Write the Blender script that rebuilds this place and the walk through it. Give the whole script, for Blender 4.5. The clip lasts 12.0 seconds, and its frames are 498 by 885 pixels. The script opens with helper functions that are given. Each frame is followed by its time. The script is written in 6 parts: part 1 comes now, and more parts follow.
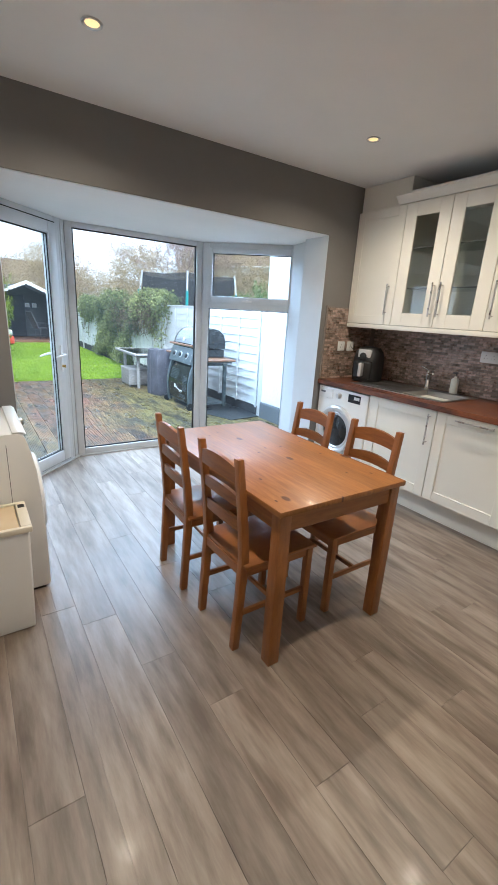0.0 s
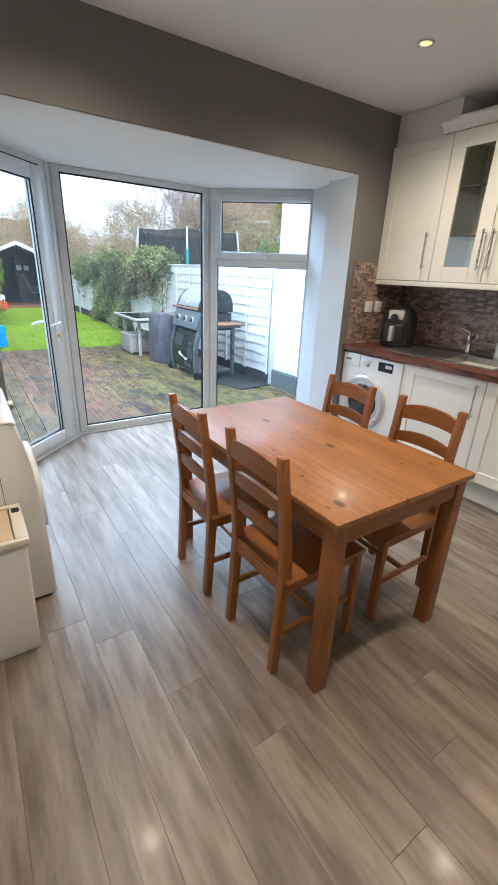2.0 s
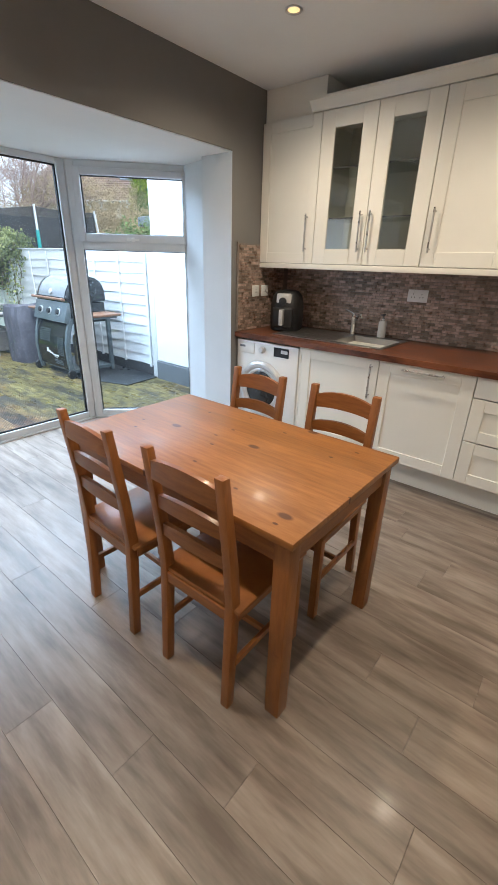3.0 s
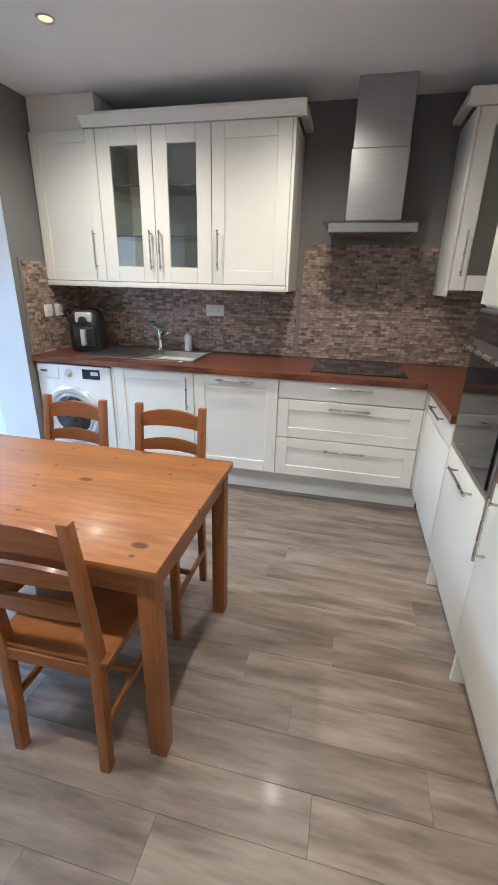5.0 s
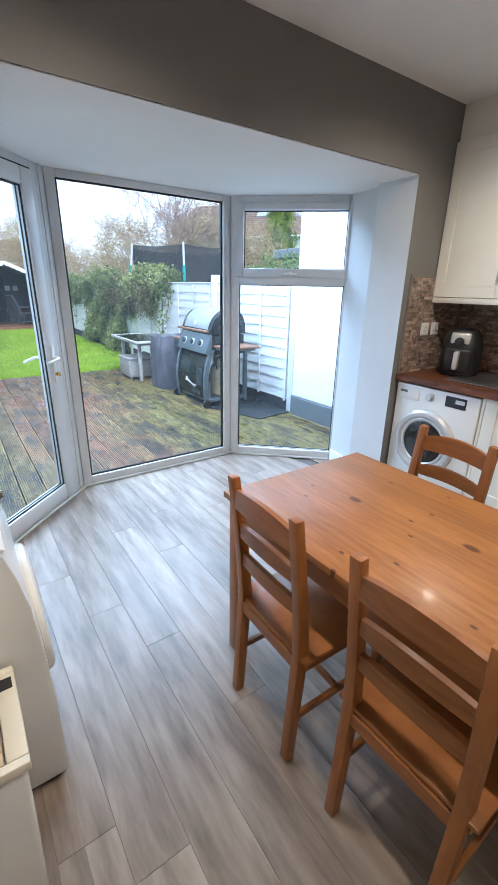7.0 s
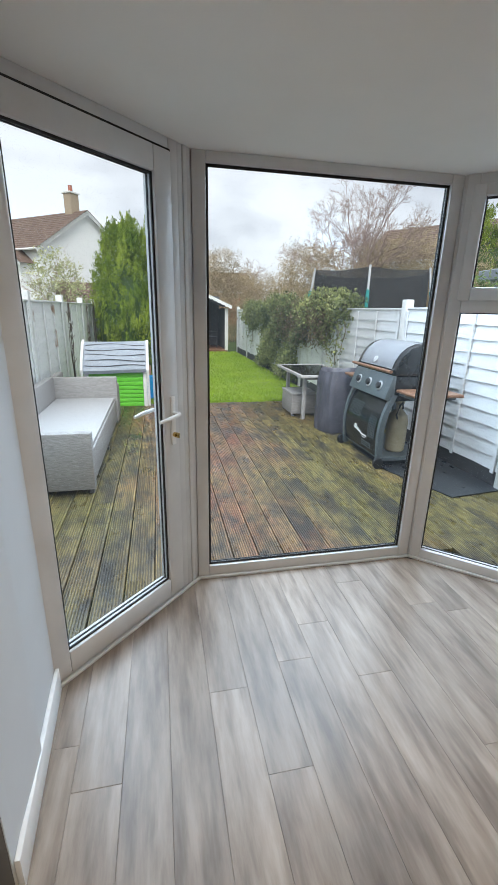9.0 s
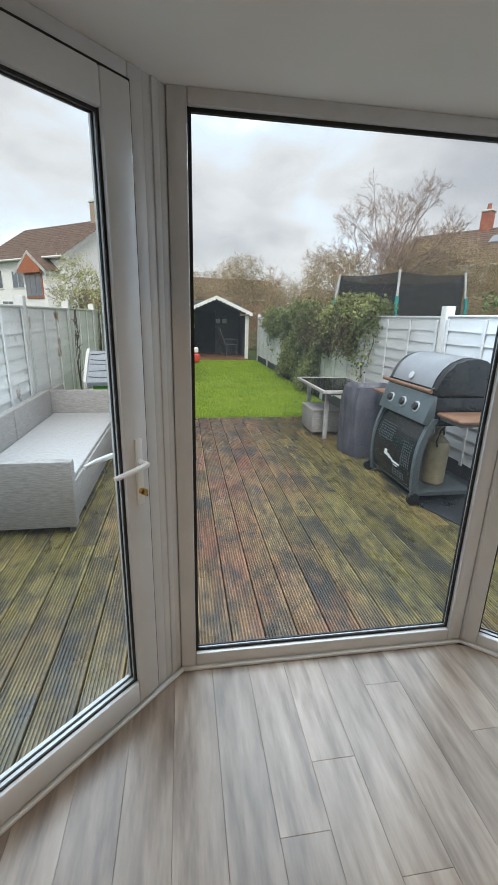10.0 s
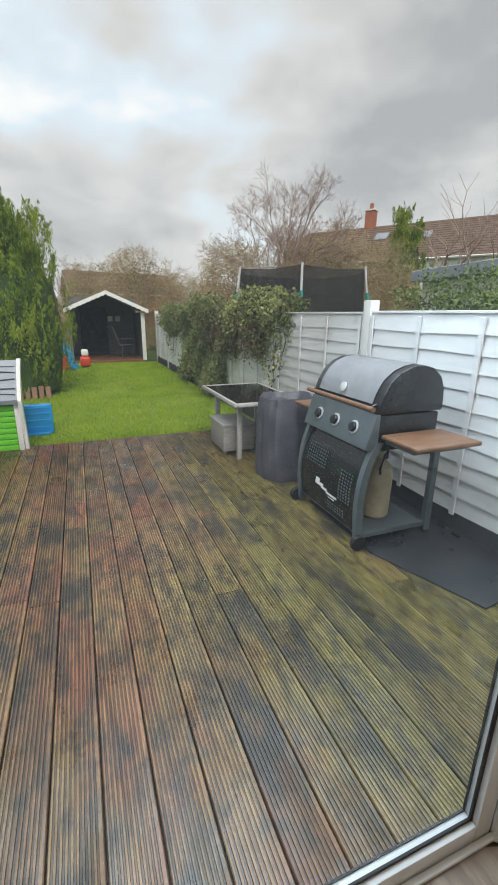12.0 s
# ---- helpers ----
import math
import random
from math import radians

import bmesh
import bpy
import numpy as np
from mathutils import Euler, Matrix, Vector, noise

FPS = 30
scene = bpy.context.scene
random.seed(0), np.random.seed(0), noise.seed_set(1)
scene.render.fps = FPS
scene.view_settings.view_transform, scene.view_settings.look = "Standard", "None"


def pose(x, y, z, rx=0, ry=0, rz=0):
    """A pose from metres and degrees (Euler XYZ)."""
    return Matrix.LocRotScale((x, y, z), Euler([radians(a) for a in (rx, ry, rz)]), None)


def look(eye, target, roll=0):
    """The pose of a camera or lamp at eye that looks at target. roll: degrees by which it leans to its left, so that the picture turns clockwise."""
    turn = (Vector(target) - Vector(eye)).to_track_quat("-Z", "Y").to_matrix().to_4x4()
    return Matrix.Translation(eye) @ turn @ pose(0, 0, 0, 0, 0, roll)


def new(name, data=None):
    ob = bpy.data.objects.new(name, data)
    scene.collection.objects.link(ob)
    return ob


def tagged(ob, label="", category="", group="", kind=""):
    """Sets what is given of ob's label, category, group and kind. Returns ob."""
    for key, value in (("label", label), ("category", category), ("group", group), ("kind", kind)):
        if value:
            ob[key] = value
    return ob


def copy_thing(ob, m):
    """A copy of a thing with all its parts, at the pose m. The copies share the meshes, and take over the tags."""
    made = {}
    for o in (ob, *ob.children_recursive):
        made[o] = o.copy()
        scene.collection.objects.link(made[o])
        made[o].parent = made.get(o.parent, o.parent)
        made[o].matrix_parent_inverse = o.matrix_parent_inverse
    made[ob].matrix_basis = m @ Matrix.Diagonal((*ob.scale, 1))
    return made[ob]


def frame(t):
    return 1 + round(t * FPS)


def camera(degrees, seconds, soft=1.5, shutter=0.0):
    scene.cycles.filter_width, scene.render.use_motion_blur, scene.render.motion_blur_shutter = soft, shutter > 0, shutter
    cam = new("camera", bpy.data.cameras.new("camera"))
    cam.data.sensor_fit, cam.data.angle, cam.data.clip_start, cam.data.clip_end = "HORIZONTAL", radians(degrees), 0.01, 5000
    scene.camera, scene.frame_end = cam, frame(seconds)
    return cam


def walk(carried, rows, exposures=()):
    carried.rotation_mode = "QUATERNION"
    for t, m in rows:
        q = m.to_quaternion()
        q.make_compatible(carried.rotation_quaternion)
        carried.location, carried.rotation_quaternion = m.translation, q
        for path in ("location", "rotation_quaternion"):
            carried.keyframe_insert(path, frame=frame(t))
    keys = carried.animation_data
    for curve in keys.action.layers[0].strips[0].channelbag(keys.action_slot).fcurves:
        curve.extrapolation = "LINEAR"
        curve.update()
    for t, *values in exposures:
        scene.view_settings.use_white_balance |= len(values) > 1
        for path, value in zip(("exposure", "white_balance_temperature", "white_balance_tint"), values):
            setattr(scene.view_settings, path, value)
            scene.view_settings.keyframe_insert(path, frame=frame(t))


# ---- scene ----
cam = camera(61.7, 12.0, soft=1.6)
PATH = [
    (0, (0.488, 0.509, 1.436), (1.562, 2.09, 0.849), 3.4),
    (0.5, (0.56, 0.561, 1.431), (1.652, 2.118, 0.812), 4.0),
    (1, (0.566, 0.66, 1.431), (1.55, 2.275, 0.781), 3.4),
    (1.5, (0.549, 0.775, 1.427), (1.494, 2.388, 0.718), 2.7),
    (2, (0.572, 0.878, 1.417), (1.612, 2.412, 0.667), 2.4),
    (2.5, (0.594, 1.012, 1.421), (1.814, 2.392, 0.642), 2.0),
    (3, (0.61, 1.12, 1.422), (2.032, 2.278, 0.624), 1.6),
    (3.5, (0.583, 1.221, 1.441), (2.199, 2.096, 0.651), 1.6),
    (3.7, (0.578, 1.227, 1.408), (2.258, 1.998, 0.645), 1.4),
    (4.5, (0.589, 1.197, 1.43), (2.444, 1.587, 0.705), 1.5),
    (5.3, (0.594, 1.177, 1.431), (2.388, 1.684, 0.708), 1.4),
    (5.5, (0.594, 1.2, 1.427), (2.344, 1.834, 0.694), 1.0),
    (6, (0.57, 1.32, 1.425), (2.175, 2.26, 0.688), 1.2),
    (6.5, (0.565, 1.437, 1.437), (1.932, 2.704, 0.712), 1.2),
    (7, (0.657, 1.591, 1.451), (1.736, 3.124, 0.756), 1.1),
    (7.5, (0.781, 1.783, 1.449), (1.614, 3.481, 0.798), 1.5),
    (9.3, (1.176, 2.781, 1.468), (1.55, 4.651, 0.867), 1.4),
    (9.5, (1.211, 2.886, 1.467), (1.574, 4.76, 0.872), 1.6),
    (10, (1.32, 3.193, 1.468), (1.623, 5.084, 0.891), 1.4),
    (10.5, (1.428, 3.453, 1.459), (1.684, 5.357, 0.9), 1.1),
    (11, (1.578, 3.735, 1.463), (1.848, 5.638, 0.911), 1.2),
    (11.5, (1.615, 3.946, 1.498), (1.985, 5.824, 0.918), 0.4),
    (12, (1.598, 4.143, 1.489), (2.309, 5.917, 0.902), 0.7),
]
walk(cam, [(t, look(eye, target, roll)) for t, eye, target, roll in PATH],
     exposures=[(0.0, 0.95, 5400, 7), (3.7, 0.82, 5700, 8), (5.5, 1.26, 4750, 6), (6.5, 1.03, 4950, 6), (7.0, 0.86, 5250, 8), (7.7, 0.68, 5700, 10), (9.3, 0.06, 6400, 10), (12.0, -0.29, 6900, 10)])

# ---- world, sun and lamps ----
world = bpy.data.worlds.new("overcast_sky")
scene.world = world
world.use_nodes = True
wn, wl = world.node_tree.nodes, world.node_tree.links
wn.clear()
sky = wn.new("ShaderNodeTexSky")
sky.sky_type, sky.sun_disc, sky.sun_elevation, sky.sun_rotation = "NISHITA", False, radians(48), radians(188.7)
sky_dim = wn.new("ShaderNodeVectorMath")
sky_dim.operation = "SCALE"
sky_dim.inputs["Scale"].default_value = 0.10
coord = wn.new("ShaderNodeTexCoord")
stretch = wn.new("ShaderNodeMapping")
stretch.inputs["Scale"].default_value = (1.0, 1.0, 1.9)
cloud = wn.new("ShaderNodeTexNoise")
cloud.inputs["Scale"].default_value, cloud.inputs["Detail"].default_value, cloud.inputs["Roughness"].default_value = 2.5, 5.0, 0.50
cloud.inputs["Distortion"].default_value = 0.1
tone = wn.new("ShaderNodeValToRGB")
tone.color_ramp.elements[0].position, tone.color_ramp.elements[0].color = 0.33, (0.39, 0.40, 0.425, 1)
tone.color_ramp.elements[1].position, tone.color_ramp.elements[1].color = 0.68, (0.90, 0.91, 0.93, 1)
mid = tone.color_ramp.elements.new(0.50)
mid.color = (0.61, 0.62, 0.635, 1)
gap = tone.color_ramp.elements.new(0.605)
gap.color = (0.66, 0.76, 0.87, 1)
cover = wn.new("ShaderNodeMix")
cover.data_type = "RGBA"
cover.inputs["Factor"].default_value = 0.9
back = wn.new("ShaderNodeBackground")
back.inputs["Strength"].default_value = 1.5
wout = wn.new("ShaderNodeOutputWorld")
wl.new(sky.outputs["Color"], sky_dim.inputs[0])
wl.new(coord.outputs["Generated"], stretch.inputs["Vector"])
wl.new(stretch.outputs["Vector"], cloud.inputs["Vector"])
wl.new(cloud.outputs["Fac"], tone.inputs["Fac"])
wl.new(sky_dim.outputs["Vector"], cover.inputs["A"])
wl.new(tone.outputs["Color"], cover.inputs["B"])
wl.new(cover.outputs["Result"], back.inputs["Color"])
wl.new(back.outputs["Background"], wout.inputs["Surface"])

sun_data = bpy.data.lights.new("sun", "SUN")
sun_data.energy, sun_data.angle, sun_data.color = 2.8, radians(35), (1.0, 0.97, 0.93)
sun = new("sun", sun_data)
sun.matrix_world = look((0, 0, 0), (0.10, 0.65, -0.74))

LAMP_PLACES = [(1.06, 2.66), (2.76, 2.67), (2.79, 1.41), (1.06, 1.41)]
CEIL, BAYCEIL = 2.526, 2.108
for lx, ly in LAMP_PLACES:
    spot = bpy.data.lights.new("downlight_beam", "SPOT")
    spot.energy, spot.color, spot.spot_size, spot.spot_blend, spot.shadow_soft_size = 37.0, (1.0, 0.78, 0.53), radians(157), 1.0, 0.03
    new("downlight_beam", spot).matrix_world = pose(lx, ly, CEIL - 0.03)

# sky light falling through the bay glass
bay_data = bpy.data.lights.new("bay_skylight", "AREA")
bay_data.shape, bay_data.size, bay_data.size_y, bay_data.energy, bay_data.color = "RECTANGLE", 5.2, 2.4, 360.0, (0.64, 0.82, 1.0)
new("bay_skylight", bay_data).matrix_world = look((1.95, 6.4, 3.6), (1.95, 2.6, 0.7))

# ---- materials ----


def mat(name, c1, c2, scale=6.0, rough=0.5, metal=0.0, bump=0.0, bscale=80.0, stretch=(1, 1, 1), rand=0.0, island=False,
        spots=None, spot_scale=3.0, spot_range=(0.6, 0.72), coat=0.0, rough_var=0.08, detail=5.0, ramp=(0.35, 0.65), spec=0.5, shift=0.0, huevar=0.0, alpha=1.0, spot_grain=False):
    """Two-tone surface with grain, larger stains (spots: a colour), relief and a brightness that changes from piece to piece."""
    m = bpy.data.materials.new(name)
    m.use_nodes = True
    n, l = m.node_tree.nodes, m.node_tree.links
    b = n["Principled BSDF"]
    geo = n.new("ShaderNodeNewGeometry")
    mp = n.new("ShaderNodeMapping")
    mp.inputs["Scale"].default_value = stretch
    src = geo.outputs["Position"]
    if island:
        rnd = geo.outputs["Random Per Island"]
    else:
        rnd = n.new("ShaderNodeObjectInfo").outputs["Random"]
    if shift:
        far = n.new("ShaderNodeVectorMath")
        far.operation = "MULTIPLY_ADD"
        comb = n.new("ShaderNodeCombineXYZ")
        for k in ("X", "Y", "Z"):
            l.new(rnd, comb.inputs[k])
        l.new(comb.outputs["Vector"], far.inputs[0])
        far.inputs[1].default_value = (shift, shift * 1.7, shift * 0.6)
        l.new(src, far.inputs[2])
        src = far.outputs["Vector"]
    l.new(src, mp.inputs["Vector"])
    t1 = n.new("ShaderNodeTexNoise")
    t1.inputs["Scale"].default_value, t1.inputs["Detail"].default_value, t1.inputs["Roughness"].default_value = scale, detail, 0.6
    l.new(mp.outputs["Vector"], t1.inputs["Vector"])
    r1 = n.new("ShaderNodeMapRange")
    r1.inputs["From Min"].default_value, r1.inputs["From Max"].default_value = ramp
    l.new(t1.outputs["Fac"], r1.inputs["Value"])
    mix = n.new("ShaderNodeMix")
    mix.data_type = "RGBA"
    mix.inputs["A"].default_value, mix.inputs["B"].default_value = (*c1, 1), (*c2, 1)
    l.new(r1.outputs["Result"], mix.inputs["Factor"])
    col = mix.outputs["Result"]
    if spots:
        t2 = n.new("ShaderNodeTexNoise")
        t2.inputs["Scale"].default_value, t2.inputs["Detail"].default_value = spot_scale, 7.0
        l.new(mp.outputs["Vector"] if spot_grain else src, t2.inputs["Vector"])
        r2 = n.new("ShaderNodeMapRange")
        r2.inputs["From Min"].default_value, r2.inputs["From Max"].default_value = spot_range
        l.new(t2.outputs["Fac"], r2.inputs["Value"])
        m2 = n.new("ShaderNodeMix")
        m2.data_type = "RGBA"
        m2.inputs["B"].default_value = (*spots, 1)
        l.new(r2.outputs["Result"], m2.inputs["Factor"])
        l.new(col, m2.inputs["A"])
        col = m2.outputs["Result"]
    if rand or huevar:
        hsv = n.new("ShaderNodeHueSaturation")
        val = n.new("ShaderNodeMapRange")
        val.inputs["To Min"].default_value, val.inputs["To Max"].default_value = 1 - rand, 1 + rand
        l.new(rnd, val.inputs["Value"])
        l.new(val.outputs["Result"], hsv.inputs["Value"])
        if huevar:
            hv = n.new("ShaderNodeMapRange")
            hv.inputs["To Min"].default_value, hv.inputs["To Max"].default_value = 0.5 + huevar, 0.5 - huevar
            l.new(rnd, hv.inputs["Value"])
            l.new(hv.outputs["Result"], hsv.inputs["Hue"])
        l.new(col, hsv.inputs["Color"])
        col = hsv.outputs["Color"]
    l.new(col, b.inputs["Base Color"])
    b.inputs["Metallic"].default_value, b.inputs["Specular IOR Level"].default_value, b.inputs["Coat Weight"].default_value = metal, spec, coat
    b.inputs["Coat Roughness"].default_value = 0.12
    b.inputs["Alpha"].default_value = alpha
    rr = n.new("ShaderNodeMapRange")
    rr.inputs["To Min"].default_value, rr.inputs["To Max"].default_value = max(rough - rough_var, 0.02), min(rough + rough_var, 1)
    l.new(t1.outputs["Fac"], rr.inputs["Value"])
    l.new(rr.outputs["Result"], b.inputs["Roughness"])
    if bump:
        t3 = n.new("ShaderNodeTexNoise")
        t3.inputs["Scale"].default_value, t3.inputs["Detail"].default_value = bscale, 3.0
        l.new(mp.outputs["Vector"], t3.inputs["Vector"])
        bp = n.new("ShaderNodeBump")
        bp.inputs["Strength"].default_value, bp.inputs["Distance"].default_value = bump, 0.004
        l.new(t3.outputs["Fac"], bp.inputs["Height"])
        l.new(bp.outputs["Normal"], b.inputs["Normal"])
    return m


def knotted_pine(name, c1, c2, dark, stretch, rough=0.38):
    """Stained pine: long grain, boards of slightly different tone and scattered dark knots."""
    m = mat(name, c1, c2, scale=7.0, rough=rough, bump=0.06, bscale=30, stretch=stretch, coat=0.04, spec=0.4)
    n, l = m.node_tree.nodes, m.node_tree.links
    b = n["Principled BSDF"]
    col = b.inputs["Base Color"].links[0].from_socket
    geo = n.new("ShaderNodeNewGeometry")
    split = n.new("ShaderNodeSeparateXYZ")
    l.new(geo.outputs["Position"], split.inputs["Vector"])
    # glued boards
    div = n.new("ShaderNodeMath")
    div.operation, div.inputs[1].default_value = "DIVIDE", 0.105
    flo = n.new("ShaderNodeMath")
    flo.operation = "FLOOR"
    white = n.new("ShaderNodeTexWhiteNoise")
    white.noise_dimensions = "1D"
    l.new(split.outputs["X"], div.inputs[0])
    l.new(div.outputs[0], flo.inputs[0])
    l.new(flo.outputs[0], white.inputs["W"])
    rng_ = n.new("ShaderNodeMapRange")
    rng_.inputs["To Min"].default_value, rng_.inputs["To Max"].default_value = 0.90, 1.10
    l.new(white.outputs["Value"], rng_.inputs["Value"])
    hsv = n.new("ShaderNodeHueSaturation")
    l.new(rng_.outputs["Result"], hsv.inputs["Value"])
    l.new(col, hsv.inputs["Color"])
    col = hsv.outputs["Color"]
    # knots
    wob = n.new("ShaderNodeTexNoise")
    wob.inputs["Scale"].default_value = 40.0
    for sc, lo, hi, off in ((2.4, 0.034, 0.058, 0.0), (4.0, 0.020, 0.036, 3.3)):
        mp = n.new("ShaderNodeMapping")
        mp.inputs["Scale"].default_value = (1.35, 0.75, 0.0)
        mp.inputs["Location"].default_value = (off, off * 0.7, 0)
        v = n.new("ShaderNodeTexVoronoi")
        v.voronoi_dimensions = "2D"
        v.inputs["Scale"].default_value = sc
        l.new(geo.outputs["Position"], mp.inputs["Vector"])
        l.new(mp.outputs["Vector"], v.inputs["Vector"])
        r = n.new("ShaderNodeMapRange")
        r.inputs["From Min"].default_value, r.inputs["From Max"].default_value = lo, hi
        r.inputs["To Min"].default_value, r.inputs["To Max"].default_value = 0.9, 0.0
        l.new(v.outputs["Distance"], r.inputs["Value"])
        mx = n.new("ShaderNodeMix")
        mx.data_type = "RGBA"
        mx.inputs["B"].default_value = (*dark, 1)
        l.new(r.outputs["Result"], mx.inputs["Factor"])
        l.new(col, mx.inputs["A"])
        col = mx.outputs["Result"]
    l.new(col, b.inputs["Base Color"])
    return m


def glow(name, colour, strength):
    m = bpy.data.materials.new(name)
    m.use_nodes = True
    b = m.node_tree.nodes["Principled BSDF"]
    b.inputs["Base Color"].default_value = (*colour, 1)
    b.inputs["Emission Color"].default_value = (*colour, 1)
    b.inputs["Emission Strength"].default_value = strength
    return m


def clear_glass(name, tint=(1, 1, 1), gloss=0.06, haze=0.0):
    """Thin window glass: clear, with a faint mirror that grows at grazing angles."""
    m = bpy.data.materials.new(name)
    m.use_nodes = True
    n, l = m.node_tree.nodes, m.node_tree.links
    n.remove(n["Principled BSDF"])
    tr, gl, mx, fr = n.new("ShaderNodeBsdfTransparent"), n.new("ShaderNodeBsdfGlossy"), n.new("ShaderNodeMixShader"), n.new("ShaderNodeLayerWeight")
    pw, ad = n.new("ShaderNodeMath"), n.new("ShaderNodeMath")
    pw.operation, ad.operation = "POWER", "MULTIPLY_ADD"
    tr.inputs["Color"].default_value = (*tint, 1)
    gl.inputs["Roughness"].default_value = 0.01
    fr.inputs["Blend"].default_value = 0.5
    pw.inputs[1].default_value = 5.0
    ad.inputs[1].default_value, ad.inputs[2].default_value = 0.55, gloss * 0.5
    l.new(fr.outputs["Facing"], pw.inputs[0])
    l.new(pw.outputs[0], ad.inputs[0])
    l.new(ad.outputs[0], mx.inputs["Fac"])
    l.new(tr.outputs["BSDF"], mx.inputs[1])
    l.new(gl.outputs["BSDF"], mx.inputs[2])
    last = mx.outputs["Shader"]
    # glare veil plus grubby glass, painted in as a thin pale layer
    if haze:
        geo, nz, rg, dm, tl = n.new("ShaderNodeNewGeometry"), n.new("ShaderNodeTexNoise"), n.new("ShaderNodeMapRange"), n.new("ShaderNodeMixShader"), n.new("ShaderNodeBsdfTranslucent")
        nz.inputs["Scale"].default_value, nz.inputs["Detail"].default_value = 2.5, 6.0
        rg.inputs["To Min"].default_value, rg.inputs["To Max"].default_value = haze * 0.5, haze * 1.5
        tl.inputs["Color"].default_value = (0.85, 0.9, 0.95, 1)
        l.new(geo.outputs["Position"], nz.inputs["Vector"])
        l.new(nz.outputs["Fac"], rg.inputs["Value"])
        l.new(rg.outputs["Result"], dm.inputs["Fac"])
        l.new(last, dm.inputs[1])
        l.new(tl.outputs["BSDF"], dm.inputs[2])
        last = dm.outputs["Shader"]
    l.new(last, n["Material Output"].inputs["Surface"])
    return m


M_WALL = mat("grey_wall_paint", (0.178, 0.172, 0.166), (0.192, 0.186, 0.180), 3, 0.75, bump=0.06, bscale=180)
M_REVEAL = mat("pale_grey_paint", (0.60, 0.61, 0.62), (0.63, 0.64, 0.65), 3, 0.7, bump=0.05, bscale=180)
M_CEIL = mat("white_ceiling_paint", (0.80, 0.80, 0.79), (0.83, 0.83, 0.82), 2, 0.85, bump=0.05, bscale=150)
M_WHITE = mat("white_gloss_paint", (0.76, 0.76, 0.75), (0.80, 0.80, 0.79), 4, 0.35)
M_UPVC = mat("white_upvc", (0.60, 0.61, 0.62), (0.66, 0.67, 0.68), 5, 0.3, rough_var=0.05)
M_SEAL = mat("black_rubber_seal", (0.012, 0.012, 0.013), (0.02, 0.02, 0.02), 20, 0.6)
M_FLOOR = mat("grey_oak_laminate", (0.158, 0.116, 0.086), (0.350, 0.283, 0.226), scale=2.8, rough=0.40, bump=0.04, bscale=26, stretch=(5.5, 0.8, 1), rand=0.13, shift=9.0,
              spots=(0.105, 0.074, 0.053), spot_scale=4.0, spot_range=(0.52, 0.84), ramp=(0.33, 0.67), detail=15, spot_grain=True, rough_var=0.05, spec=0.50, coat=0.035)
M_GAP = mat("dark_joint", (0.09, 0.075, 0.065), (0.12, 0.10, 0.09), 10, 0.8)
M_CREAM = mat("cream_cabinet_lacquer", (0.77, 0.745, 0.67), (0.80, 0.775, 0.70), 2.5, 0.36, bump=0.02, bscale=120, rough_var=0.05)
M_CREAMIN = mat("cream_carcass", (0.70, 0.68, 0.62), (0.74, 0.72, 0.66), 3, 0.5)
M_STEEL = mat("brushed_steel", (0.36, 0.355, 0.35), (0.40, 0.395, 0.39), 10, 0.36, metal=1.0, stretch=(1, 1, 14), bump=0.01, bscale=60, rough_var=0.04)
M_NICKEL = mat("satin_nickel", (0.50, 0.48, 0.46), (0.58, 0.56, 0.54), 20, 0.28, metal=1.0)
M_CHROME = mat("chrome", (0.75, 0.75, 0.76), (0.8, 0.8, 0.8), 10, 0.08, metal=1.0, rough_var=0.03)
M_WORKTOP = mat("red_brown_wood_worktop", (0.050, 0.014, 0.006), (0.215, 0.072, 0.029), 3.5, 0.34, stretch=(11, 1.6, 4), bump=0.08, bscale=30, coat=0.18, ramp=(0.3, 0.7))
M_BLACKGLASS = mat("black_ceramic_glass", (0.012, 0.012, 0.013), (0.018, 0.018, 0.018), 9, 0.08, rough_var=0.04)
M_BLACK = mat("black_plastic", (0.010, 0.010, 0.011), (0.018, 0.018, 0.019), 12, 0.45)
M_GREYPL = mat("dark_grey_plastic", (0.10, 0.10, 0.11), (0.13, 0.13, 0.14), 10, 0.4)
M_SILVER = mat("silver_plastic", (0.55, 0.55, 0.56), (0.62, 0.62, 0.63), 10, 0.3, metal=0.4)
M_APPL = mat("white_appliance_enamel", (0.74, 0.73, 0.71), (0.78, 0.77, 0.75), 3, 0.25, rough_var=0.05)
M_BINPL = mat("cream_bin_plastic", (0.66, 0.61, 0.50), (0.70, 0.65, 0.54), 4, 0.4)
M_PINE_TOP = knotted_pine("pine_tabletop", (0.255, 0.098, 0.022), (0.365, 0.152, 0.039), (0.075, 0.022, 0.007), (9, 0.9, 4), rough=0.40)
M_PINE = mat("stained_pine", (0.235, 0.082, 0.018), (0.325, 0.122, 0.029), 7, 0.42, stretch=(6, 6, 1.0), bump=0.1, bscale=40, coat=0.12, rand=0.10, shift=4.0, spots=(0.20, 0.065, 0.02), spot_scale=11, spot_range=(0.66, 0.75))
M_PINE_X = mat("stained_pine_rail", (0.235, 0.082, 0.018), (0.325, 0.122, 0.029), 7, 0.42, stretch=(1.2, 1.2, 9), bump=0.1, bscale=40, coat=0.12, rand=0.10, shift=4.0)
